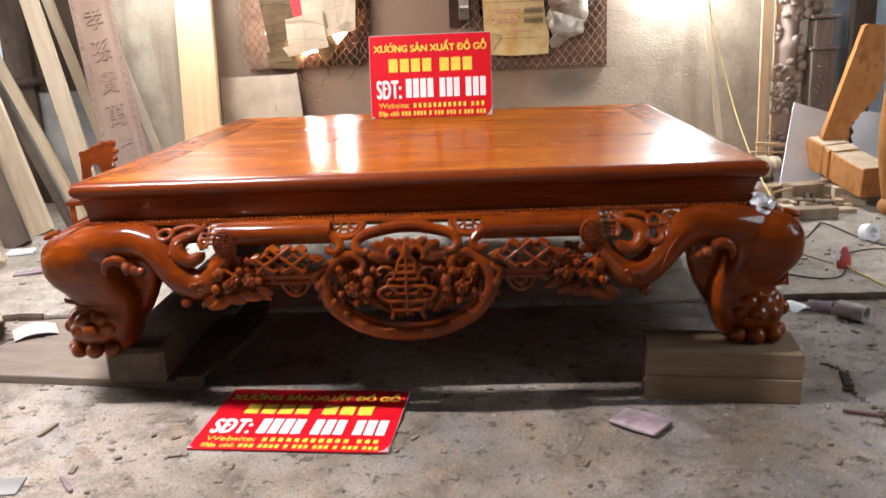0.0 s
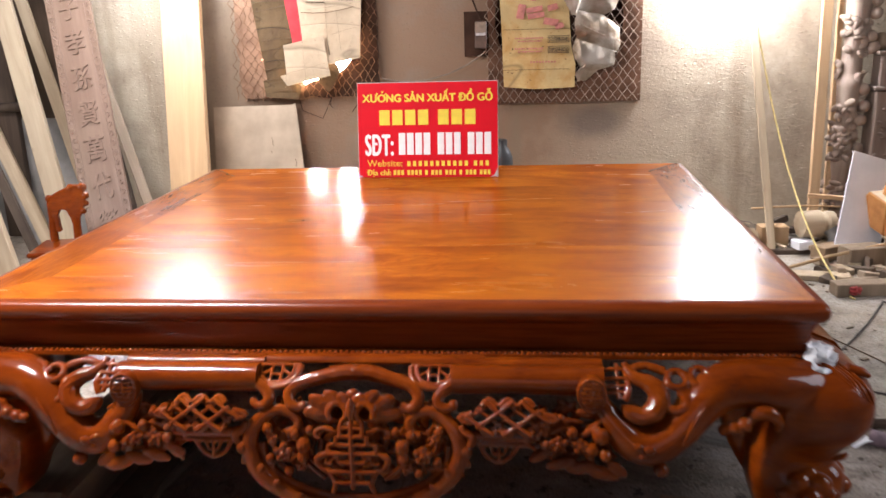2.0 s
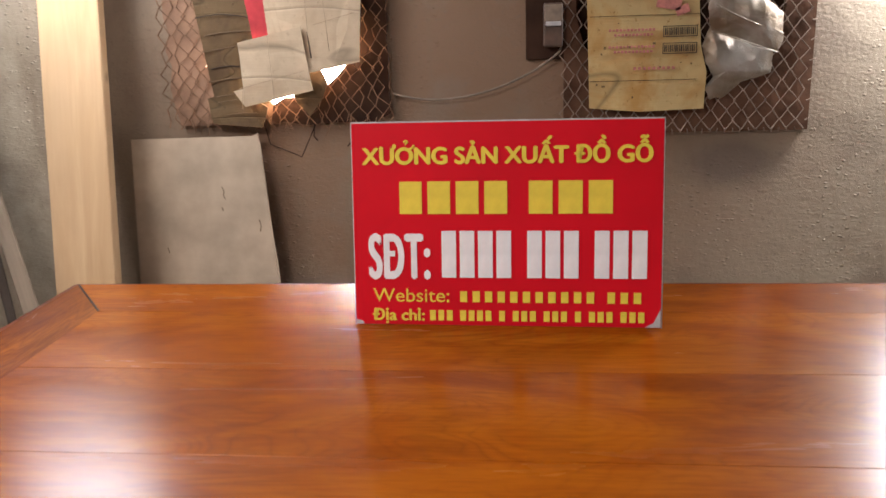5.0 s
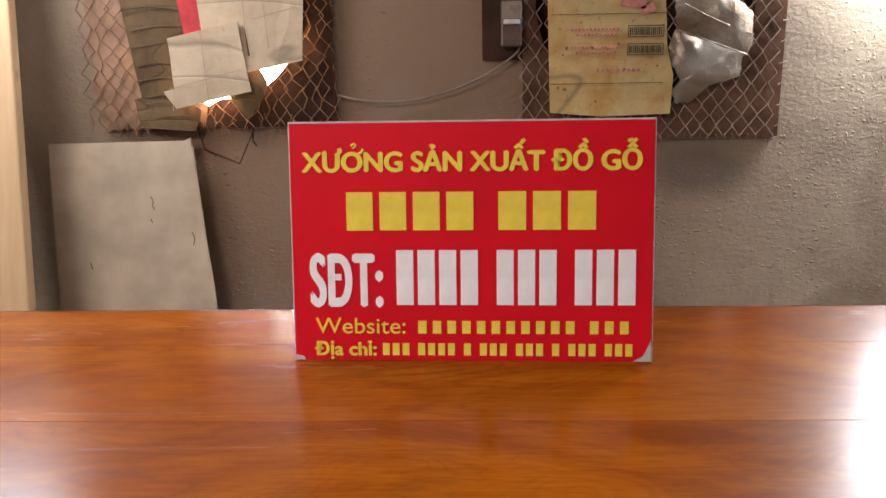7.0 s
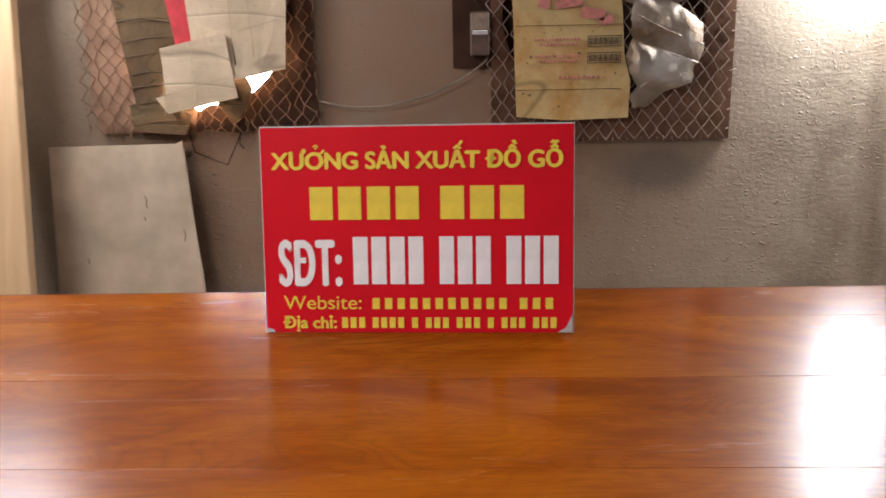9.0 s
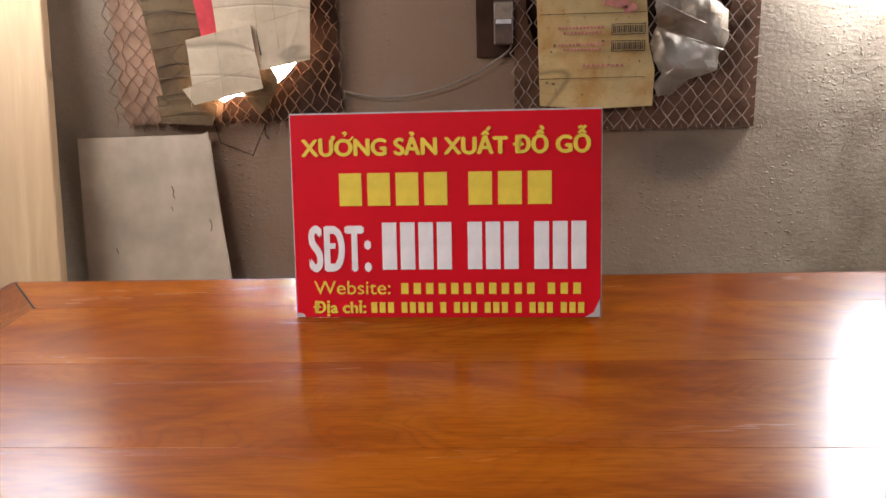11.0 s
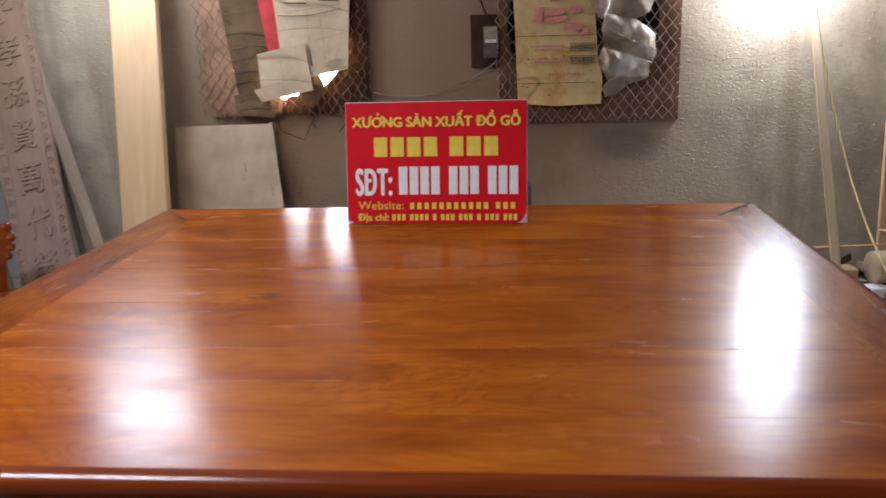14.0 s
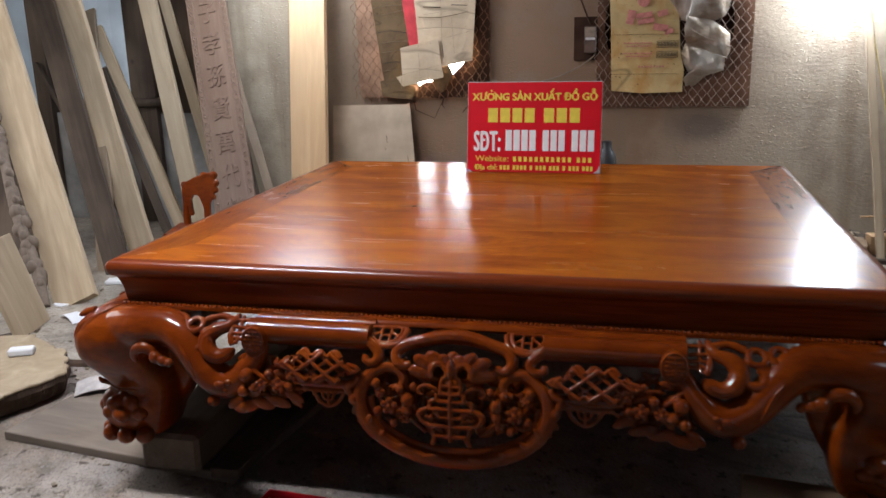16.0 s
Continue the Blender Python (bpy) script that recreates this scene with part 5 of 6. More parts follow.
for k, z in enumerate((0.36, 0.31, 0.25, 0.19, 0.12, 0.07, -0.04, -0.11, -0.17, -0.24, -0.29, -0.35)):
    o = -0.12 * z
    part("crease", Geo().tube([(o - 0.115 + 0.02 * (k % 2), -0.010, z), (o - 0.01, -0.015, z + 0.012), (o + 0.105, -0.010, z - 0.005 + 0.02 * (k % 3))], 0.0024, 5, 2), BROWNFOLD if k % 3 else DARKFOLD, dark_card)
strip = sheet("cardboard", [(-1.27, 1.045), (-1.13, 1.075), (-1.02, 1.005), (-1.03, 0.965), (-1.05, 0.925), (-1.25, 0.945)], "torn dusty cardboard strip below the opening", CARD_A, Y1 - 0.075, 0, 0.02)
for x0, z0, x1, z1 in ((-0.10, 0.035, 0.09, 0.050), (-0.08, -0.02, 0.06, -0.01)):
    part("crease", Geo().tube([(x0, -0.006, z0), ((x0 + x1) / 2, -0.010, (z0 + z1) / 2 + 0.006), (x1, -0.006, z1)], 0.002, 5, 2), BROWNFOLD, strip)
sheet("cardboard", [(-1.125, 1.80), (-1.02, 1.80), (-0.983, 1.262), (-1.052, 1.25)], "red printed cardboard strip", CARDRED, Y1 - 0.086, 0, 0.01)
big = sheet("cardboard", [(-1.025, 1.80), (-0.585, 1.80), (-0.63, 1.175), (-0.845, 1.135), (-0.86, 1.21), (-0.988, 1.255)], "pale cardboard with a slit over the fan opening", CARD_B, Y1 - 0.098, 0, 0.016)
part("slit", Geo().tube([(0.003, -0.01, -0.20), (-0.006, -0.012, -0.10)], [0.0032, 0.001], 5, 1), DARKFOLD, big)
for x0, z0, x1, z1 in ((-0.945, 1.517, -0.83, 1.512), (-0.76, 1.525, -0.655, 1.520)):
    part("slit", Geo().tube([(x0 + 0.822, -0.012, z0 - 1.395), (x1 + 0.822, -0.012, z1 - 1.395)], 0.0028, 5, 1), DARKFOLD, big)
for x0, z0, x1, z1 in ((-0.83, 1.58, -0.825, 1.30), (-0.76, 1.45, -0.745, 1.22), (-0.94, 1.47, -0.66, 1.50), (-0.80, 1.32, -0.64, 1.36)):
    part("fold_line", Geo().tube([(x0 + 0.822, -0.0115, z0 - 1.395), (x1 + 0.822, -0.0115, z1 - 1.395)], 0.0011, 5, 1), PALEFOLD, big)
part("fold_line", Geo().tube([(-0.16, -0.012, 0.06), (0.0, -0.014, 0.055), (0.17, -0.012, 0.085)], 0.002, 5, 2), CARD_A, big)
flap = sheet("cardboard", [(-1.112, 1.262), (-0.852, 1.315), (-0.822, 1.070), (-1.10, 1.012), (-1.142, 1.075), (-1.10, 1.085)], "pale folded cardboard flap", CARD_B, Y1 - 0.112, 0, 0.012)
fx_, fz_ = (-1.112 - 0.852 - 0.822 - 1.10 - 1.142 - 1.10) / 6, (1.262 + 1.315 + 1.070 + 1.012 + 1.075 + 1.085) / 6
for x0, z0, x1, z1 in ((-1.115, 1.085, -0.848, 1.148), (-0.985, 1.285, -0.975, 1.03), (-1.11, 1.005, -1.10, 1.085)):
    part("fold_line", Geo().tube([(x0 - fx_, -0.009, z0 - fz_), ((x0 + x1) / 2 - fx_, -0.010, (z0 + z1) / 2 - fz_), (x1 - fx_, -0.009, z1 - fz_)], 0.0012, 5, 1), PALEFOLD, flap)
sheet("cardboard", [(-0.93, 1.10), (-0.80, 1.165), (-0.765, 1.10), (-0.79, 1.04), (-0.85, 0.965), (-0.90, 1.02)], "torn brown cardboard scrap hanging below the flap", CARD_A, Y1 - 0.075, 0, 0.02)

box = sheet("cardboard", [(0.225, 1.80), (0.64, 1.80), (0.66, 1.40), (0.675, 1.20), (0.70, 1.10), (0.695, 0.962), (0.45, 0.955), (0.262, 0.972), (0.25, 1.35)], "yellowed cardboard box side with faded pink print", CARD_C, Y1 - 0.075, 0, 0.008)
bx, bz = (0.225 + 0.64 + 0.66 + 0.675 + 0.70 + 0.695 + 0.45 + 0.262 + 0.25) / 9, (1.80 * 2 + 1.40 + 1.20 + 1.10 + 0.962 + 0.955 + 0.972 + 1.35) / 9


def on_box(name, x, z, w, h, mt, label="", y=-0.013):
    part(name, Geo().box((w, 0.002, h), pose(x - bx, y, z - bz), 0.0005), mt, box, label)


for z in (1.254, 1.192):
    g = Geo()
    for k in range(17):
        g.box((0.003 + 0.002 * (k * 7 % 3 == 0), 0.002, 0.026), pose(0.54 + 0.0068 * k - bx, -0.013, z - bz), 0.0003)
    for e in (-1, 1):
        g.box((0.126, 0.002, 0.003), pose(0.595 - bx, -0.013, z + e * 0.019 - bz), 0.0003)
        g.box((0.003, 0.002, 0.04), pose(0.595 + e * 0.062 - bx, -0.013, z - bz), 0.0003)
    part("barcode", g, INK, box, "dark striped bar label")
    for k in range(2):
        for q in range(13 - 2 * k):
            on_box("print_bar", 0.335 + 0.02 * k + 0.0135 * q, z + 0.009 - 0.018 * k, 0.0095, 0.010 - 0.003 * (q % 3 == 1), PINK)
for q in range(9):
    on_box("print_bar", 0.43 + 0.018 * q, 1.12, 0.011, 0.011, PINK)
r10 = random.Random(8)
for q in range(14):
    x, z, w = r10.uniform(0.28, 0.66), r10.uniform(0.975, 1.30), r10.uniform(0.004, 0.012)
    on_box("stain", x, z, w, w * r10.uniform(0.5, 1.2), STAIN)
for z in (1.315, 1.075):
    on_box("seam", 0.46, z, 0.40, 0.0025, CARD_A)
part("faded_mark", Geo().turned([(0.036, 0), (0.036, 0.002)], 18, pose(0.445 - bx, -0.012, 1.515 - bz, 90)), PINK, box, "faded pink round mark")
for x, z, w, h, a in ((0.37, 1.42, 0.045, 0.085, 12), (0.45, 1.43, 0.10, 0.03, -8), (0.46, 1.395, 0.10, 0.03, -8), (0.56, 1.44, 0.06, 0.035, -14), (0.55, 1.355, 0.09, 0.04, 10), (0.60, 1.33, 0.05, 0.03, -20)):
    part("faded_mark", Geo().box((w, 0.002, h), pose(x - bx, -0.013, z - bz, 0, a, 0), 0.0005), PINK, box)


def crumpled(w, h, amp, cells=26, seed=0.0, round_=True):
    """A crumpled sheet facing -y, with an uneven outline."""
    vs, fs = [], []
    for j in range(cells + 1):
        for i in range(cells + 1):
            u, v = -1 + 2 * i / cells, -1 + 2 * j / cells
            if round_:
                k = 1.0 - 0.22 * abs(u * v) + 0.10 * noise.noise(Vector((u * 2 + seed, v * 2, 1)))
            else:
                k = 1.0 + 0.05 * noise.noise(Vector((u * 2 + seed, v * 2, 1)))
            p = Vector((u * 1.5 + seed, v * 1.5, seed))
            ridge = 0.9 * abs(noise.noise(p)) + 0.35 * abs(noise.noise(p * 2.3 + Vector((5, 0, 0))))
            vs.append((u * k * w / 2, -amp * (1.4 - u * u - v * v) * 0.3 + amp * ridge * 1.6, v * k * h / 2))
    c = cells + 1
    fs = [(j * c + i, j * c + i + 1, (j + 1) * c + i + 1, (j + 1) * c + i) for j in range(cells) for i in range(cells)]
    return Geo().add(vs, fs)


def foil(outline, amp):
    """A smooth foil sheet with a few broad dents and straight folds, its outline in x and z on the wall."""
    cx, cz = sum(p[0] for p in outline) / len(outline), sum(p[1] for p in outline) / len(outline)
    vs, fs, n, k = [], [], len(outline) * 6, 10
    for i in range(k + 1):
        for j in range(n):
            a, b = outline[j // 6], outline[(j // 6 + 1) % len(outline)]
            u = (j % 6) / 6
            x, z = a[0] + (b[0] - a[0]) * u, a[1] + (b[1] - a[1]) * u
            x, z = cx + (x - cx) * i / k, cz + (z - cz) * i / k
            w = 0.006 * noise.noise(Vector((x * 40, z * 40, 2))) * i / k
            d = amp * noise.noise(Vector((x * 7, z * 3 + 4, 1))) + 0.35 * amp * noise.noise(Vector((x * 22, z * 9, 5))) - 0.04 * (1 - (i / k) ** 2)
            vs.append((x + w, d, z + w))
    fs = [(i * n + j, i * n + (j + 1) % n, (i + 1) * n + (j + 1) % n, (i + 1) * n + j) for i in range(k) for j in range(n)]
    return Geo().add(vs, fs)


fb = thing("foil_bag", "dull crumpled silver foil bag stuffed into the fan opening", "bag", pose(0, Y1 - 0.07, 0))
part("lower_flap", foil([(0.702, 1.262), (0.680, 1.197), (0.699, 1.13), (0.727, 1.08), (0.695, 1.038), (0.718, 0.996), (0.773, 1.003), (0.829, 1.057), (0.933, 1.092), (0.940, 1.18)], 0.020), SILVER, fb, "", True)
part("fold", foil([(0.705, 1.42), (0.84, 1.395), (0.90, 1.36), (0.956, 1.312), (0.966, 1.215), (0.944, 1.165), (0.702, 1.253), (0.690, 1.334)], 0.022), SILVER, fb, "", True).location.y = -0.022
part("upper_flap", foil([(0.55, 1.60), (0.63, 1.47), (0.672, 1.396), (0.72, 1.385), (0.84, 1.37), (0.93, 1.42), (0.97, 1.55), (0.93, 1.75), (0.75, 1.80)], 0.022), SILVER, fb, "", True).location.y = -0.010
part("crease", Geo().tube([(0.702, -0.050, 1.253), (0.82, -0.058, 1.212), (0.944, -0.046, 1.168)], 0.003, 6, 3), SILVER, fb, "", True)
part("crease", Geo().tube([(0.715, -0.052, 1.345), (0.83, -0.066, 1.285), (0.962, -0.048, 1.235)], 0.0025, 6, 3), SILVER, fb, "", True)
part("crease", Geo().tube([(0.70, -0.045, 1.40), (0.722, -0.05, 1.48), (0.735, -0.048, 1.60)], 0.007, 6, 3), SILVER, fb, "", True)

sb = thing("switch_board", "dusty brown wooden switch board with a breaker on the wall", "switch", pose(0.095, Y1, 1.295))
part("board", Geo().box((0.155, 0.02, 0.27), pose(0, -0.010, 0), 0.003), DUSTSHADE, sb)
bk = part("breaker", Geo().box((0.075, 0.05, 0.165), pose(0.028, -0.045, -0.005), 0.006), BREAKER, sb, "grimy breaker box")
part("cover", Geo().box((0.068, 0.012, 0.062), pose(0.028, -0.073, 0.040), 0.004), IVORY, bk, "dusty pale cover")
part("lever", Geo().box((0.06, 0.014, 0.018), pose(0.028, -0.074, 0.0), 0.004), GREYROLL, bk, "pale switch lever")
thing("cable", "dusty cable sagging from the switch along the wall", "cable", pose(0, Y1 - 0.03, 0), Geo().tube([(0.155, 0, 1.205), (0.13, -0.01, 1.175), (0.03, -0.012, 1.11), (-0.10, -0.012, 1.055), (-0.25, -0.012, 1.022), (-0.40, -0.012, 1.02), (-0.52, 0, 1.045)], 0.0045, 8), IVORY, True)
thing("cable", "dusty cable running up the wall from the switch", "cable", pose(0, Y1 - 0.02, 0), Geo().tube([(0.13, -0.02, 1.37), (0.08, 0, 1.48), (0.03, 0, 1.65), (0.05, 0, 1.95)], 0.005, 8), DUSTSHADE, True)

cb = thing("cement_board", "dusty grey cement board leaning on the wall", "board", pose(-1.335, 3.37, 0.455, -4.5, 0.8, 0), Geo().plate([(-0.285, -0.4425), (0.345, -0.4425), (0.262, 0.455), (0.24, 0.443), (-0.275, 0.430)], 0.012), GREYBOARD)
for pts in ([(0.10, 0.235), (0.108, 0.215), (0.104, 0.20), (0.112, 0.185)], [(0.25, 0.10), (0.258, 0.075), (0.252, 0.05)], [(0.095, 0.15), (0.10, 0.135)], [(-0.15, -0.02), (-0.145, -0.045)]):
    part("chip", Geo().tube([(x, -0.0005, z) for x, z in pts], 0.0019, 6, 2), BROWNFOLD, cb, "dark chipped spot")
part("chipped_edge", Geo().tube([(0.345, 0.004, -0.43), (0.318, 0.004, -0.1), (0.300, 0.004, 0.06), (0.268, 0.004, 0.42)], [0.003, 0.005, 0.004, 0.003], 6, 5), GREYBOARD, cb, "crumbling edge")


def leaning(name, foot, head, width, thick, mt, label, turn=0.0, category="plank", bow=0.0):
    """A plank from its foot to its head, its broad side turned to the room."""
    f, h = Vector(foot), Vector(head)
    d = h - f
    length = d.length
    z = d.normalized()
    y = Vector((math.sin(radians(turn)), math.cos(radians(turn)), 0))
    x = y.cross(z).normalized()
    y = z.cross(x)
    m = Matrix((x, y, z)).transposed().to_4x4()
    m.translation = (f + h) / 2
    g = Geo()
    rows = []
    for i in range(9):
        u = -1 + i / 4
        c = min(0.004, thick * 0.2)
        w, t = width / 2 * (1 + 0.02 * noise.noise(Vector((u * 2, foot[0] * 5, 0)))), thick / 2
        o = bow * (1 - u * u)
        rows.append([(o + a, b, u * length / 2) for a, b in ((-w, -t + c), (-w + c, -t), (w - c, -t), (w, -t + c), (w, t - c), (w - c, t), (-w + c, t), (-w, t - c))])
    return thing(name, label, category, m, g.loft(rows), mt)


leaning("plank", (-1.614, 2.88, 0.025), (-1.71, 3.46, 2.65), 0.25, 0.045, PINE, "clean pale pine plank leaning on the wall", 4)

thing("canister", "tall black plastic canister behind the table", "canister", pose(0.262, 2.86, 0.025), Geo().turned([(0.05, 0), (0.06, 0.01), (0.06, 0.60), (0.045, 0.64), (0.03, 0.66), (0.03, 0.70), (0.012, 0.705)], 18), BLACK, True)

# ---- leaning timber at the left ----
leaning("plank", (-2.526, 2.41, 0.025), (-3.759, 3.42, 2.60), 0.158, 0.05, SAWN, "dusty pale sawn plank leaning on the wall", -12)
leaning("plank", (-2.398, 1.56, 0.025), (-4.202, 3.15, 2.52), 0.225, 0.045, SAWN, "wide knotty pale plank leaning in the corner", -20)
leaning("plank", (-2.347, 2.66, 0.025), (-3.29, 3.31, 1.44), 0.075, 0.04, SAWN, "narrow sawn batten leaning on the rail", -20)
leaning("plank", (-2.228, 2.62, 0.025), (-3.00, 3.43, 2.0), 0.115, 0.07, SAWN, "thick weathered timber leaning on the wall", -20)
leaning("plank", (-2.079, 2.76, 0.025), (-2.837, 3.44, 1.69), 0.072, 0.03, SAWN, "narrow weathered batten leaning on the wall", -10)
leaning("plank", (-2.505, 2.10, 0.025), (-3.94, 3.44, 2.50), 0.15, 0.04, OLD, "dark brown plank leaning on the wall", -15)
leaning("plank", (-1.829, 2.96, 0.025), (-2.367, 3.44, 1.22), 0.062, 0.02, MIDWOOD, "thin grey lath leaning on the wall", -25)
leaning("plank", (-1.984, 3.02, 0.025), (-2.371, 3.45, 1.05), 0.034, 0.02, OLD, "thin dark lath leaning on the wall", -25)
leaning("plank", (-2.42, 2.60, 0.025), (-3.18, 3.15, 1.16), 0.058, 0.03, OLD, "dark old batten leaning on other timber", -15)
leaning("plank", (-2.464, 2.72, 0.025), (-3.228, 3.22, 1.16), 0.078, 0.03, CONCRETE, "grey weathered batten leaning on other timber", -15)
leaning("plank", (-2.985, 3.0, 0.025), (-3.91, 3.42, 1.2), 0.032, 0.03, OLD, "short dark stick leaning on the low wall", 0)
# short board propped up in the corner
bx_, bz_ = Vector((-0.23, 0.97, 0)).normalized(), Vector((-0.13, -0.031, 0.442)).normalized()
m = Matrix((bx_, bz_.cross(bx_), bz_)).transposed().to_4x4()
m.translation = (-2.325, 1.135, 0.03)
thing("propped_board", "pale short board propped up in the corner", "board", m, Geo().box((0.315, 0.022, 0.46), pose(0, 0, 0.235), 0.003), SAWN)
leaning("plank", (-2.62, 2.16, 0.025), (-3.35, 3.30, 1.55), 0.13, 0.03, MIDWOOD, "brown weathered plank behind the pale timber", -12)
leaning("plank", (-3.20, 2.10, 0.025), (-3.75, 2.9, 0.80), 0.30, 0.03, OLD, "dark wide board standing behind the pale timber", -12)

# carved plaque with raised characters
plaque = leaning("plaque", (-1.955, 2.59, 0.025), (-2.52, 3.44, 1.85), 0.27, 0.028, DUSTWOOD, "long unvarnished carved wooden plaque leaning on the wall", -16, "plaque")
for k, ch in enumerate("子孝孫賢萬代榮"):
    words(ch, 0.125, DUSTWOOD, plaque, "character", pose(0, -0.016, 0.60 - 0.235 * k, 90), 0.110, 0.008, "", 0.024)
g = Geo()
for s in (-1, 1):
    for k in range(34):
        z = -1.02 + 0.062 * k
        g.tube([(s * 0.106, -0.015, z), (s * 0.120, -0.019, z + 0.015), (s * 0.111, -0.018, z + 0.032), (s * 0.102, -0.016, z + 0.022)], 0.0045, 6, 2)
    g.tube([(s * 0.092, -0.014, -1.03), (s * 0.092, -0.014, 1.08)], 0.0035, 5, 1)
    g.tube([(s * 0.129, -0.014, -1.03), (s * 0.129, -0.014, 1.08)], 0.0035, 5, 1)
tagged(part("border_carving", g, DUSTWOOD, plaque, "raised scroll border"), kind="stuff")

# knobbly carved pole in the corner
r4 = random.Random(11)
foot, head_ = Vector((-2.527, 1.47, 0.03)), Vector((-4.058, 2.85, 2.15))
ax = (head_ - foot).normalized()
su = ax.cross(Vector((0, 0, 1))).normalized()
sv = ax.cross(su)
g = Geo()
L = (head_ - foot).length
g.tube([foot + ax * (L * k / 10) + su * 0.012 * math.sin(k * 2.1) for k in range(11)], 0.028, 10, 4)
d = 0.02
while d < L:
    a, r = r4.uniform(0, 6.28), r4.uniform(0.020, 0.036)
    g.ball(foot + ax * d + (su * math.cos(a) + sv * math.sin(a)) * 0.022, (r, r, r * 1.25), 8, 6)
    d += r4.uniform(0.018, 0.045)
thing("carved_pole", "dark knobbly carved wooden pole leaning in the corner", "carving", None, g, POLE, True)

# small glossy chair behind the table
ch = thing("chair", "small glossy varnished chair with a carved crest", "chair", pose(-2.05, 2.30, 0.025, 0, 0, 12))
for x in (-0.083, 0.040):
    part("back_post", Geo().tube([(x, 0, 0), (x - 0.004, 0, 0.3), (x, 0.01, 0.42)], [0.022, 0.022, 0.020], 10, 4), CARVE, ch, "", True)
for e in (-1, 1):
    part("leg", Geo().tube([(e * 0.12, -0.24, 0), (e * 0.12, -0.24, 0.25)], 0.016, 10, 1), CARVE, ch, "", True)
part("seat", Geo().box((0.30, 0.30, 0.025), pose(0, -0.11, 0.262), 0.008), CARVE, ch)
g = Geo()
g.plate([(-0.098, 0.325), (-0.102, 0.475), (-0.088, 0.518), (-0.027, 0.549), (0.035, 0.573), (0.080, 0.575), (0.102, 0.528), (0.096, 0.478), (0.080, 0.437), (0.060, 0.396), (0.044, 0.346),
         (0.022, 0.346), (0.010, 0.396), (-0.006, 0.441), (-0.036, 0.447), (-0.052, 0.416), (-0.046, 0.325)], 0.036, pose(0, -0.010, 0))
for x, z, r in ((0.090, 0.560, 0.024), (0.102, 0.515, 0.020), (0.096, 0.472, 0.018), (0.080, 0.430, 0.016), (0.03, 0.560, 0.022), (-0.088, 0.508, 0.020)):
    g.ball((x, 0.004, z), (r, 0.022, r), 10, 6)
carved("crest_rail", g, ch, "carved crest rail", 0.004, 4)

# ---- timber and carvings at the right ----
leaning("stick", (1.81, 2.95, 0.025), (1.70, 3.36, 1.47), 0.045, 0.02, SAWN, "thin worn stick leaning on the wall", 0, "stick")
leaning("stick", (2.11, 3.23, 0.025), (2.155, 3.44, 1.92), 0.060, 0.03, PINE, "pinkish pine batten leaning on the wall", 0, "stick")
leaning("stick", (2.20, 3.29, 0.025), (2.24, 3.46, 1.82), 0.034, 0.03, PINE, "pale narrow batten leaning on the wall", 0, "stick")
thing("cord", "yellow cord hanging from the stick to the floor", "cord", None, Geo().tube([(1.705, 3.33, 1.44), (1.75, 3.30, 1.22), (1.835, 3.2, 0.80), (1.90, 3.02, 0.46), (1.94, 2.7, 0.19), (1.955, 2.3, 0.045), (1.97, 2.12, 0.032)], 0.005, 7), CORD, True)

# bamboo-like carved column with fruit
cc = thing("carved_column", "unvarnished carved bamboo column with leaves and fruit", "carving", pose(2.258, 3.36, 0.025, 0, 2.3, 0))
g = Geo()
prof = []
for k in range(4):
    z = 0.48 * k
    prof += [(0.062, z), (0.058, z + 0.03), (0.055, z + 0.2), (0.072, z + 0.43), (0.075, z + 0.465)]
part("bamboo_stem", g.turned(prof, 20), GREYCARVE, cc, "", True)
r5 = random.Random(5)
g = Geo()
for k in range(260):
    z, a = r5.uniform(0.1, 1.9), r5.uniform(3.3, 6.1)
    seg = (z % 0.48) / 0.48
    if 0.72 < seg:
        continue
    m = pose(0, 0, 0, r5.uniform(-40, 40), r5.uniform(-70, 70), r5.uniform(-40, 40))
    g.ball((0.066 * math.cos(a) - 0.012, 0.066 * math.sin(a), z), (r5.uniform(0.022, 0.042), 0.016, r5.uniform(0.014, 0.026)), 8, 5, m)
tagged(part("leaf_carving", g, GREYCARVE, cc, "", True), kind="stuff")
for z in (0.55, 0.72, 0.80, 0.90, 1.14, 1.20, 1.33, 1.40, 1.62):
    part("fruit", Geo().ball((0.082 + 0.012 * math.sin(z * 40), -0.035, z), 0.037, 14, 9), GREYCARVE, cc, "", True)

pl = thing("pedestal", "unvarnished carved square pedestal with a ball on top", "pedestal", pose(2.505, 3.36, 0.025))
part("shaft", Geo().box((0.165, 0.165, 0.89), pose(0, 0, 0.445), 0.008), PEDESTAL, pl)
part("upper_block", Geo().box((0.135, 0.135, 0.19), pose(0, 0, 1.0), 0.01), PEDESTAL, pl)
for z, w in ((0.902, 0.20), (1.104, 0.19)):
    part("moulding", Geo().box((w, w, 0.022), pose(0, 0, z), 0.009), PEDESTAL, pl)
part("ball", Geo().ball((-0.05, 0, 1.165), 0.052, 18, 12), MIDWOOD, pl, "", True)
g = Geo()
for k in range(90):
    g.ball((r5.uniform(-0.06, 0.06), -0.082, r5.uniform(0.12, 0.9)), (r5.uniform(0.008, 0.02), 0.006, r5.uniform(0.006, 0.014)), 8, 5)
tagged(part("relief_carving", g, PEDESTAL, pl, "", True), kind="stuff")

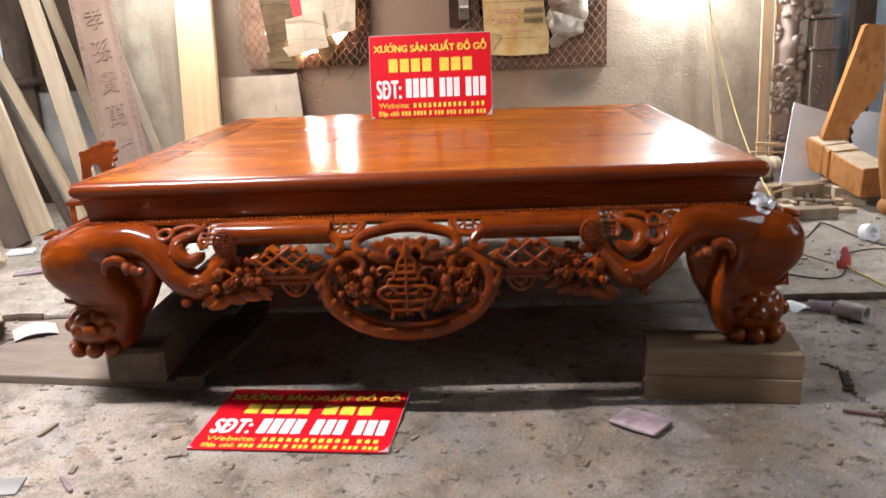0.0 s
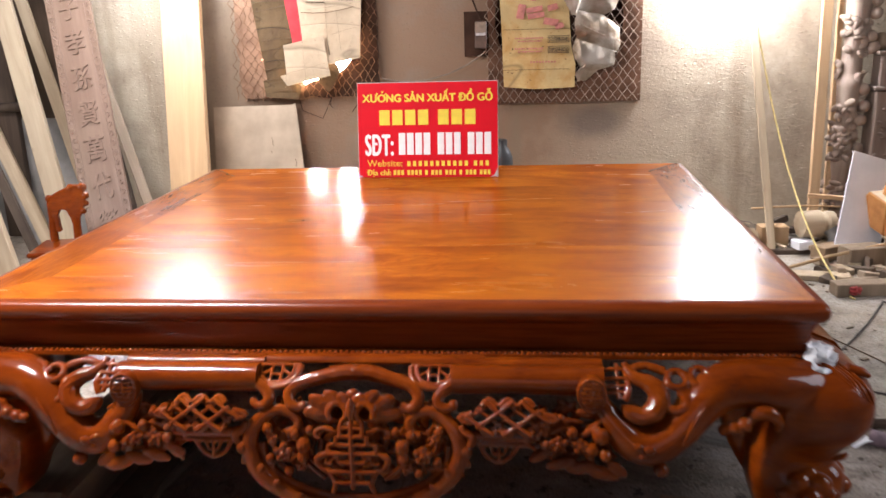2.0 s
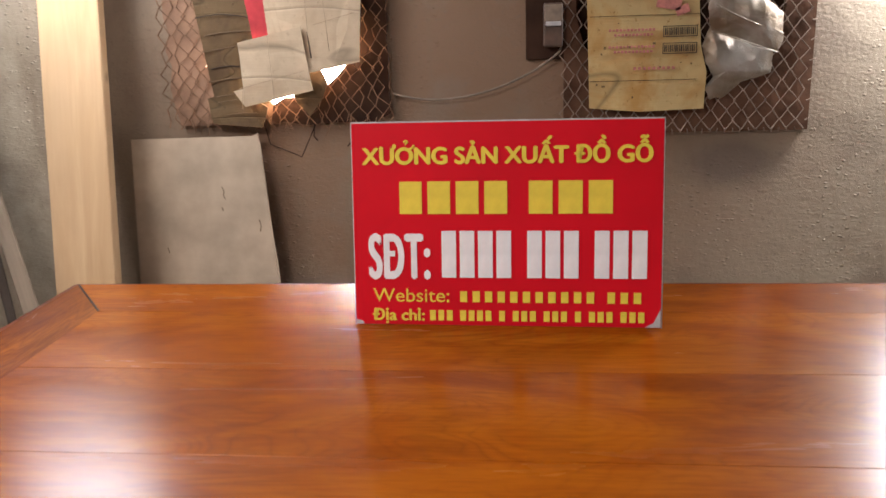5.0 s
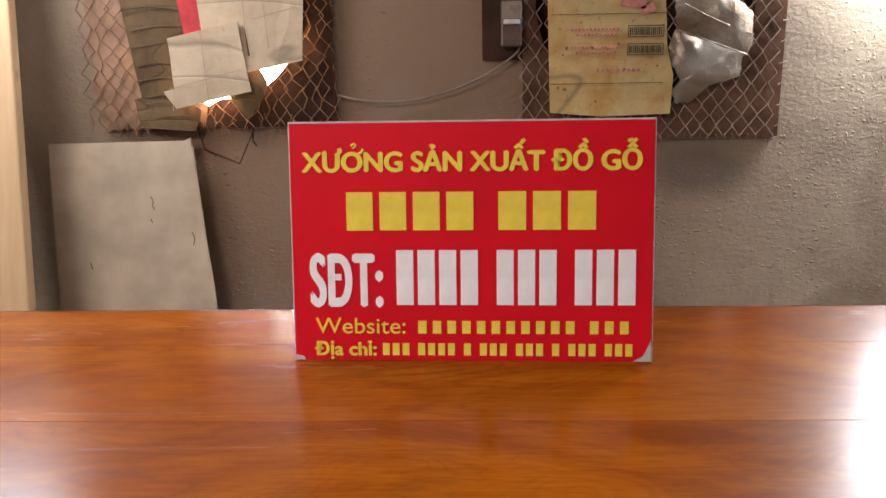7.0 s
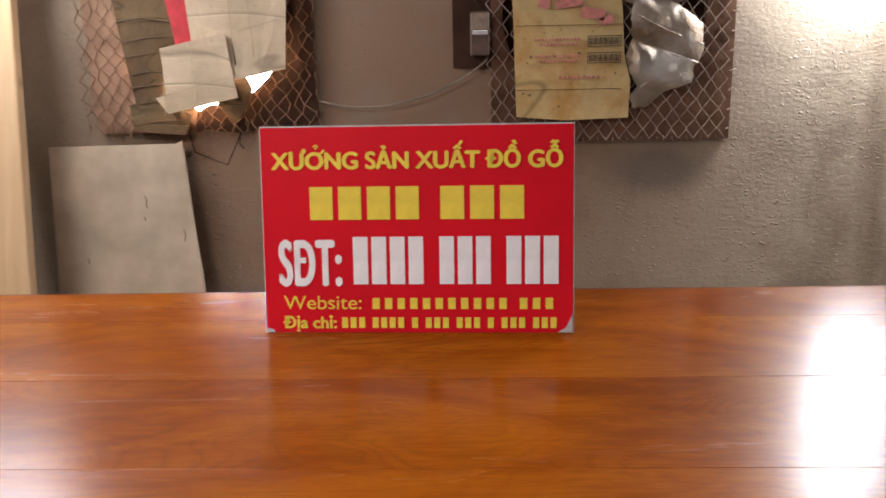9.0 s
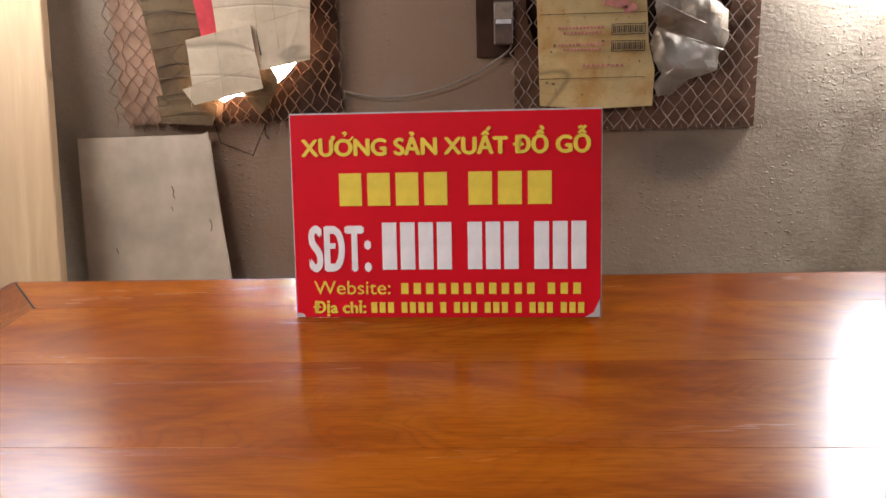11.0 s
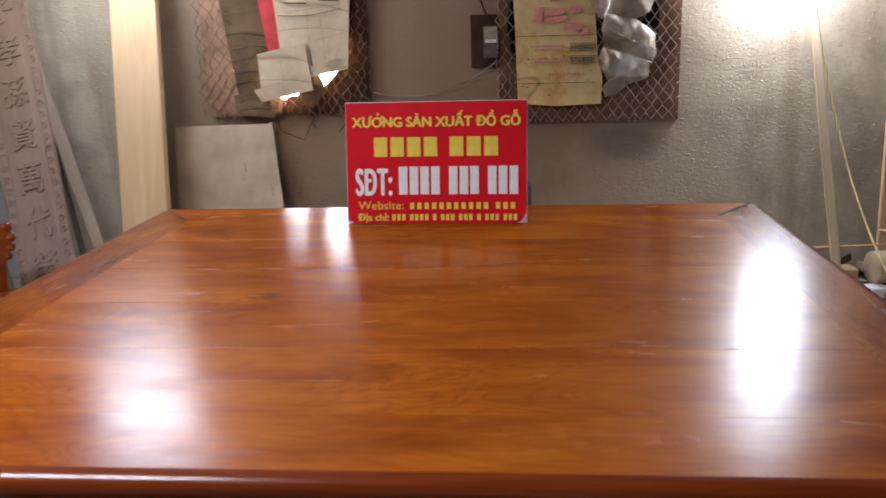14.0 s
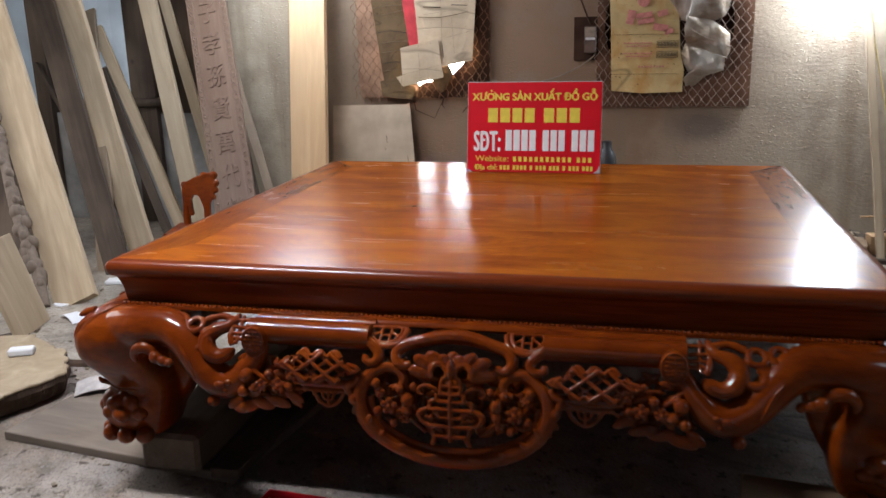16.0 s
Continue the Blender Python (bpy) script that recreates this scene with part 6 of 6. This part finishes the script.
# white board, turned leg and frame of an unfinished seat
leaning("white_board", (2.235, 2.86, 0.03), (2.375, 3.08, 0.56), 0.27, 0.008, PAPER, "white painted board leaning against the pedestal", -8, "board")
fr = thing("seat_frame", "dusty orange varnished wooden seat frame turned over", "furniture frame", pose(2.32, 2.98, 0.192, 3, 8.7, -81))


def rail_block(outline, d0, d1):
    """A piece of the rail: its side outline along and up, from d0 to d1 across."""
    c = 0.006
    x, z = sum(p[0] for p in outline) / len(outline), sum(p[1] for p in outline) / len(outline)

    def ring(y, k):
        return [(a - math.copysign(k, a - x), y, b - math.copysign(k, b - z)) for a, b in outline]
    return Geo().loft([ring(d0, c), ring(d0 + c, 0), ring(d1 - c, 0), ring(d1, c)])


part("rail_end", rail_block([(-0.012, 0.192), (-0.05, 0.150), (-0.078, 0.105), (-0.084, 0.070), (-0.06, 0.030), (-0.02, 0.008), (0.04, -0.002), (0.180, 0.0), (0.180, 0.192)], 0.0, 0.180), ORANGE, fr, "rounded rail end")
for k, (a, b) in enumerate(((0.180, 0.222), (0.226, 0.262), (0.266, 0.300))):
    part("band", rail_block([(a, 0.006), (b, 0.004), (b, 0.186 - 0.004 * k), (a, 0.190 - 0.004 * k)], -0.006 if k == 1 else 0.004, 0.178), ORANGE, fr, "grooved band")
part("rail", rail_block([(0.300, 0.0), (0.62, 0.0), (0.62, 0.176), (0.300, 0.176)], 0.0, 0.180), ORANGE, fr)
part("dusty_top", Geo().box((0.182, 0.168, 0.004), pose(0.084, 0.09, 0.194), 0.001).box((0.31, 0.168, 0.004), pose(0.462, 0.09, 0.178), 0.001).box((0.11, 0.165, 0.004), pose(0.24, 0.09, 0.189), 0.001), SAWN, fr, "raw dusty top side")
post = part("post", Geo().plate([(2.574, 1.066), (2.600, 1.078), (2.699, 1.070), (2.719, 0.748), (2.68, 0.63), (2.662, 0.612), (2.653, 0.590), (2.627, 0.578), (2.609, 0.545), (2.59, 0.538), (2.573, 0.500), (2.552, 0.492), (2.545, 0.462), (2.528, 0.44), (2.538, 0.398), (2.510, 0.335), (2.371, 0.350), (2.371, 0.401)], 0.055, pose(0, 2.86, 0)), ORANGE, None)
post.parent = fr
post.matrix_parent_inverse = fr.matrix_world.inverted()
tl2 = thing("turned_leg", "smooth pinkish turned furniture leg standing on its ball", "furniture leg", pose(2.515, 2.25, 0.025, 0, 1, 0))
part("shaft", Geo().turned([(0.03, 0.09), (0.045, 0.16), (0.075, 0.34), (0.082, 0.52), (0.07, 0.8), (0.05, 1.1), (0.045, 1.3)], 20), ORANGE, tl2, "", True)
part("ball", Geo().ball((0, 0, 0.052), 0.052, 16, 10), ORANGE, tl2, "", True)
ol = [(0.18, 0.24), (0.18, -0.222), (-0.12, -0.222), (-0.16, -0.08)]
for k in range(9):
    ol.append((-0.155 + (0.020 if k % 2 else 0.0), -0.05 + 0.033 * k))
ol.append((-0.13, 0.255))
thing("white_sheet", "white sheet with a scalloped edge behind the seat frame", "sheet", pose(2.84, 3.20, 0.25, -6, 4, 0), Geo().plate(ol, 0.006), PAPER)
leaning("plank", (2.30, 2.72, 0.04), (2.95, 2.35, 0.06), 0.16, 0.035, MIDWOOD, "grey offcut plank lying on the rubble", 0)

# offcuts
r6 = random.Random(21)


def offcut(x, y, z, sx, sy, sz, turn, mt, label, tip=0.0, lean=0.0):
    return thing("offcut", label, "offcut", pose(x, y, z + sz / 2, tip, lean, turn), Geo().box((sx, sy, sz), None, 0.004), mt, group="timber offcuts")


offcut(2.06, 2.22, 0.025, 0.33, 0.09, 0.065, 6, MIDWOOD, "dusty square timber offcut on the floor")
offcut(1.86, 2.48, 0.025, 0.42, 0.10, 0.03, -10, SAWN, "flat dusty offcut on the floor")
offcut(2.22, 2.72, 0.025, 0.22, 0.12, 0.11, 14, MIDWOOD, "chunky pale offcut in the pile")
offcut(2.42, 2.62, 0.025, 0.12, 0.10, 0.10, -8, SAWN, "short block offcut in the pile")
offcut(2.10, 2.86, 0.025, 0.20, 0.10, 0.08, 30, BLOCK, "sawn block offcut in the pile")
offcut(1.90, 2.98, 0.025, 0.34, 0.10, 0.03, 2, OLD, "dark flat offcut in the pile")
offcut(1.84, 3.08, 0.025, 0.16, 0.10, 0.14, 4, PINE, "pale block offcut by the wall")
offcut(1.66, 3.05, 0.025, 0.18, 0.16, 0.10, -12, BLOCK, "brown block offcut by the wall")
offcut(1.98, 2.96, 0.055, 0.10, 0.09, 0.05, 16, PAPER, "small white block on an offcut")
thing("log", "short turned log of pale wood on the offcuts", "log", pose(2.06, 3.02, 0.185, 0, 90, 8), Geo().turned([(0.055, -0.10), (0.078, -0.09), (0.080, 0.02), (0.062, 0.03), (0.062, 0.05), (0.074, 0.06), (0.070, 0.10), (0.03, 0.105)], 24), SAWN, True)
thing("log_stand", "grey metal stand under the log", "stand", pose(2.13, 2.93, 0.025), Geo().tube([(0, 0, 0), (0.02, 0.03, 0.09), (0, 0.05, 0.14)], [0.05, 0.03, 0.045], 10, 3), CONCRETE, True)
thing("stick", "thin pale stick lying across the offcuts", "stick", None, Geo().tube([(1.70, 3.04, 0.275), (2.0, 3.03, 0.29), (2.22, 3.1, 0.265)], 0.007, 6, 2), PINE)
thing("stick", "thin pale stick lying over the rubble", "stick", None, Geo().tube([(1.60, 2.42, 0.055), (2.0, 2.62, 0.10), (2.44, 2.75, 0.155)], 0.009, 6, 2), PINE)
thing("batten", "short white batten on the log", "stick", pose(2.16, 3.12, 0.32, 0, 4, -8), Geo().box((0.24, 0.03, 0.025)), PINE)
thing("packet", "crushed red foil packet on an offcut", "packet", pose(1.99, 2.155, 0.06, 0, 0, 10), crumpled(0.07, 0.05, 0.03, 12, 3.0), REDPLASTIC, True)

# ---- small things on the floor ----
tape = thing("tape_roll", "white roll of tape lying on its side", "tape roll", pose(2.18, 1.70, 0.066, 78, 0, 20))
part("roll", Geo().loft([[(r * math.cos(a * math.pi / 14), r * math.sin(a * math.pi / 14), z) for a in range(28)] for r, z in ((0.024, -0.028), (0.045, -0.028), (0.045, 0.028), (0.024, 0.028), (0.024, -0.028))], caps=False), PAPER, tape)
plug = thing("plug", "red plastic extension plug on the floor", "plug", pose(1.865, 1.23, 0.025, 0, 0, 25))
part("body", Geo().loft([[(w * math.cos(a * math.pi / 6), w * 0.8 * math.sin(a * math.pi / 6), z) for a in range(12)] for w, z in ((0.032, 0.0), (0.036, 0.02), (0.03, 0.05), (0.016, 0.085), (0.008, 0.10))]), REDPLASTIC, plug)
part("tag", Geo().box((0.05, 0.004, 0.03), pose(-0.03, 0, 0.055, 0, 30, 0)), PAPER, plug)
for pts, r, mt, lb in (([(1.35, 1.32, 0.03), (1.62, 1.41, 0.03), (1.86, 1.72, 0.03), (2.06, 2.04, 0.032), (2.09, 2.075, 0.034), (2.12, 1.98, 0.032), (2.15, 1.75, 0.031), (2.22, 1.56, 0.03), (2.5, 1.35, 0.03)], 0.0042, GREYCABLE, "dusty black cable looped across the floor"),
                       ([(1.45, 1.30, 0.03), (1.573, 1.149, 0.03), (1.70, 1.06, 0.03), (1.80, 1.09, 0.031), (1.865, 1.21, 0.04)], 0.0035, GREYCABLE, "dusty black cable running to the red plug"),
                       ([(1.865, 1.22, 0.05), (1.880, 1.16, 0.034), (1.91, 0.98, 0.032), (1.945, 0.82, 0.020), (1.98, 0.70, 0.006), (2.03, 0.43, 0.006), (2.06, 0.10, 0.006)], 0.0045, CORD, "pale cord running over the step"),
                       ([(1.90, 1.25, 0.04), (1.98, 1.45, 0.03), (2.14, 1.52, 0.03), (2.4, 1.5, 0.03)], 0.0035, GREYCABLE, "dusty black cable from the red plug"),
                       ([(1.55, 1.95, 0.03), (1.70, 1.60, 0.03), (1.84, 1.28, 0.03)], 0.003, MIDWOOD, "thin grey string on the slab")):
    thing("cable", lb, "cable", None, Geo().tube(pts, r, 7), mt, True)
thing("card_tube", "dusty pale cardboard tube on the floor", "tube", pose(1.648, 0.61, 0.034, 90, 0, 38), Geo().loft([[(r * math.cos(a * math.pi / 12), r * math.sin(a * math.pi / 12), z) for a in range(24)] for r, z in ((0.027, -0.055), (0.033, -0.055), (0.033, 0.055), (0.027, 0.055), (0.027, -0.055))], caps=False), GREYROLL, True)


def shell(r, length, spread, th=0.003):
    """A curved offcut of a tube."""
    rows = []
    for z in (-length / 2, length / 2):
        ring = [(q * math.sin(radians(a)), z, q * math.cos(radians(a)) - (r - th) * math.cos(radians(spread))) for q, seq in ((r, range(-spread, spread + 1, 12)), (r - th, range(spread, -spread - 1, -12))) for a in seq]
        rows.append(ring)
    return Geo().loft(rows)


thing("abrasive_scrap", "curled purple sandpaper scrap on the floor", "sandpaper", pose(1.575, 0.74, 0.002, 0, 0, 60), shell(0.045, 0.09, 72), PURPLE)
thing("paper_scrap", "white curled paper scrap on the floor", "paper", pose(1.49, 0.76, 0.001, 0, 0, 25), shell(0.09, 0.10, 34), PAPER)
g = Geo()
rows = []
for i in range(9):
    u = -1 + i / 4
    k = 0.35 + 0.65 * (1 - u * u) ** 0.5
    rows.append([(0.075 * u, 0.058 * (1 - 0.06 * abs(u)) * math.copysign(abs(math.cos(a * math.pi / 8)) ** 0.35, math.cos(a * math.pi / 8)), 0.013 + 0.012 * k * math.sin(a * math.pi / 8) + 0.003 * noise.noise(Vector((u * 3, a, 2)))) for a in range(16)])
thing("film_packet", "crumpled purplish plastic packet on the floor", "packet", pose(0.676, -0.252, 0.001, 0, 0, -40), g.loft(rows), PACKET, True)
thing("paper_scrap", "torn grey cardboard scrap on the floor", "cardboard", pose(-1.615, 0.60, 0.034, 0, 0, 32), shell(0.20, 0.15, 24), GREYROLL)
thing("slate_scrap", "dark grey scrap on the floor", "scrap", pose(-1.12, -0.56, 0.004, 0, 0, 10), Geo().box((0.13, 0.09, 0.006)), CONCRETE)
for x, y, l, a, mt in ((-0.93, -0.55, 0.10, -50, PURPLE), (1.34, -0.21, 0.11, -22, DARKRED), (-1.15, -0.22, 0.09, 78, MIDWOOD), (1.40, -0.42, 0.10, -30, DARKRED)):
    thing("wood_chip", "splinter of dark reddish wood on the floor", "splinter", pose(x, y, 0.007, 0, 0, a), Geo().box((l, 0.012, 0.010), None, 0.003), mt, group="splinters")
# at the left


def slab_offcut(lx, ly, thick, seed):
    """A ragged slab with an uneven outline."""
    ring = []
    n = 44
    for i in range(n):
        a = 2 * math.pi * i / n
        c, q = math.cos(a), math.sin(a)
        k = 1 / (abs(c) ** 6 + abs(q) ** 6) ** (1 / 6) * (1 + 0.09 * noise.noise(Vector((c * 2.5, q * 2.5, seed))) + 0.03 * noise.noise(Vector((c * 9, q * 9, seed))))
        ring.append((lx / 2 * k * c, ly / 2 * k * q))
    return ring


def ragged_loop(pts, amount, seed):
    """A closed outline with a broken edge between its corners."""
    out, n = [], len(pts)
    for i in range(n):
        (ax, ay), (bx, by) = pts[i], pts[(i + 1) % n]
        for k in range(6):
            u = k / 6
            j = amount * noise.noise(Vector(((i + u) * 3.1, seed, 0))) + 0.5 * amount * noise.noise(Vector(((i + u) * 9.7, seed, 4)))
            out.append((ax + (bx - ax) * u + j, ay + (by - ay) * u + j))
    return out


ring = ragged_loop([(0.36, 0.01), (0.345, -0.03), (0.33, -0.09), (0.30, -0.16), (0.265, -0.25), (0.22, -0.34), (-0.12, -0.31), (-0.37, -0.11), (-0.32, 0.29), (-0.07, 0.37), (0.09, 0.27), (0.20, 0.22), (0.29, 0.11)], 0.018, 2.0)
so = thing("slab_offcut", "broad ragged bark-edged slab lying on the floor", "offcut", pose(-2.08, 0.56, 0.0))
part("sawn_face", Geo().loft([[(x * k, y * k, z + 0.006 * noise.noise(Vector((x * 9, y * 9, 1)))) for x, y in ring] for k, z in ((0.96, 0.080), (0.995, 0.098), (0.985, 0.104))]), SAWN, so)
part("bark", Geo().loft([[(x * k + 0.012 * noise.noise(Vector((x * 14, y * 14, 20 * z))), y * k + 0.012 * noise.noise(Vector((x * 14, y * 14, 20 * z + 5))), z) for x, y in ring] for k, z in ((0.86, 0.001), (0.93, 0.020), (0.965, 0.045), (1.0, 0.070), (0.99, 0.094))]), DIRT, so, "dark ragged bark edge")
for x, y, z, a, w, mt, lb in ((-2.40, 1.02, 0.026, 40, 0.22, OLD, "dark scrap of wood on the slab"), (-2.13, 1.52, 0.026, 15, 0.16, PURPLE, "brownish torn scrap on the slab"), (-2.03, 1.60, 0.026, -30, 0.13, GREYROLL, "grey scrap on the slab"), (-2.45, 1.60, 0.026, 70, 0.20, PAPER, "white scrap by the timber")):
    thing("scrap", lb, "scrap", pose(x, y, z, 3, -4, a), Geo().plate([(u * w, v * w * 0.4) for u, v in slab_offcut(1, 1, 0, x)], 0.006, pose(0, 0, 0.006, 90)), mt)

thing("paper_scrap", "folded white paper on the slab", "paper", pose(-2.26, 1.33, 0.03, 0, 0, -30), shell(0.14, 0.07, 34), PAPER)
thing("box", "small white plastic box on an offcut", "box", pose(-2.03, 0.70, 0.120, 0, 0, 25), Geo().box((0.10, 0.05, 0.03), None, 0.006), PAPER)
thing("tray", "small white tray and scraps on the slab", "tray", pose(-2.40, 1.94, 0.037, 0, 0, 15), Geo().box((0.14, 0.08, 0.024), None, 0.006), PAPER)

# chips, crumbs and shavings strewn about
g = Geo()
r7 = random.Random(77)
for k in range(1500):
    x, y = r7.uniform(-2.6, 2.5), r7.uniform(-1.6, 2.6)
    if abs(x) < 1.0 and 0.05 < y < 1.9:
        continue
    z = 0.025 if y > STEP + 0.02 else 0.0
    s = r7.choice((0.004, 0.006, 0.008, 0.012, 0.018))
    g.box((s * r7.uniform(0.8, 2.2), s * r7.uniform(0.5, 1.0), s * 0.4), pose(x, y, z + s * 0.2, 0, 0, r7.uniform(0, 180)), s * 0.1)
thing("wood_chips", "wood chips and crumbs strewn over the cement floor", "wood chips", None, g, CHIP, kind="stuff")

# dark packed dirt along the broken edge of the slab
r8 = random.Random(15)
for x0, x1 in ((1.30, 3.45), (-4.3, -1.72)):
    rows = []
    n = 60
    for i in range(n + 1):
        x = x0 + (x1 - x0) * i / n
        a = 0.018 + 0.010 * noise.noise(Vector((x * 9, 0, 3)))
        h = 0.020 + 0.008 * noise.noise(Vector((x * 7, 4, 3)))
        rows.append([(x, STEP - a, -0.002), (x, STEP - a * 0.8, h * 0.8), (x, STEP - 0.002, h + 0.008), (x, STEP + 0.006, h + 0.006), (x, STEP + 0.006, -0.002)])
    thing("dirt_ridge", "dark packed dirt along the broken slab edge", "dirt", None, Geo().loft(rows), DIRT, kind="stuff")
r13 = random.Random(9)
g = Geo()
for k in range(70):
    u = r13.random()
    x, y = 1.385 + 0.012 * math.sin(9 * u) + r13.gauss(0, 0.010), 0.20 - 0.52 * u
    w = r13.uniform(0.004, 0.014) * (1.2 if 0.2 < u < 0.5 else 0.8)
    g.ball((x, y, w * 0.25), (w, w * r13.uniform(0.6, 1.2), w * 0.45), 7, 5)
thing("dirt_clods", "dark dirt clods along a crack in the floor", "dirt", None, g, DIRT, kind="stuff")
# clear film bunched at the neck of the table
thing("plastic_film", "crumpled clear plastic film tucked under the table edge", "plastic film", pose(1.092, -0.002, 0.610, -38, 14, 28), crumpled(0.105, 0.09, 0.022, 18, 6.0), FILM, True)
thing("plastic_film", "small crumpled clear film scrap on the table leg", "plastic film", pose(1.085, 0.03, 0.628, -70, -6, 60), crumpled(0.06, 0.05, 0.014, 14, 1.5), FILM, True)

# broken bits of timber piled between the offcuts
r9 = random.Random(40)
for mt, n, lb in ((SAWN, 70, "pale broken wood bits piled along the wall"), (OLD, 90, "dark broken wood bits and rubble along the wall"), (MIDWOOD, 60, "brown broken wood bits piled along the wall")):
    g = Geo()
    for k in range(n):
        x = r9.uniform(1.55, 3.3)
        y = 3.36 - 1.05 * r9.random() ** 1.6 * (0.35 if x < 1.9 else 1)
        l, w, h = r9.uniform(0.04, 0.26), r9.uniform(0.02, 0.07), r9.uniform(0.012, 0.045)
        z = 0.025 + h / 2 + r9.random() ** 2 * 0.07 * max(0.0, 1 - (3.36 - y))
        g.box((l, w, h), pose(x, y, z, r9.uniform(-12, 12), r9.uniform(-14, 14), r9.uniform(0, 180)), 0.003)
    thing("wood_rubble", lb, "rubble", None, g, mt, kind="stuff")
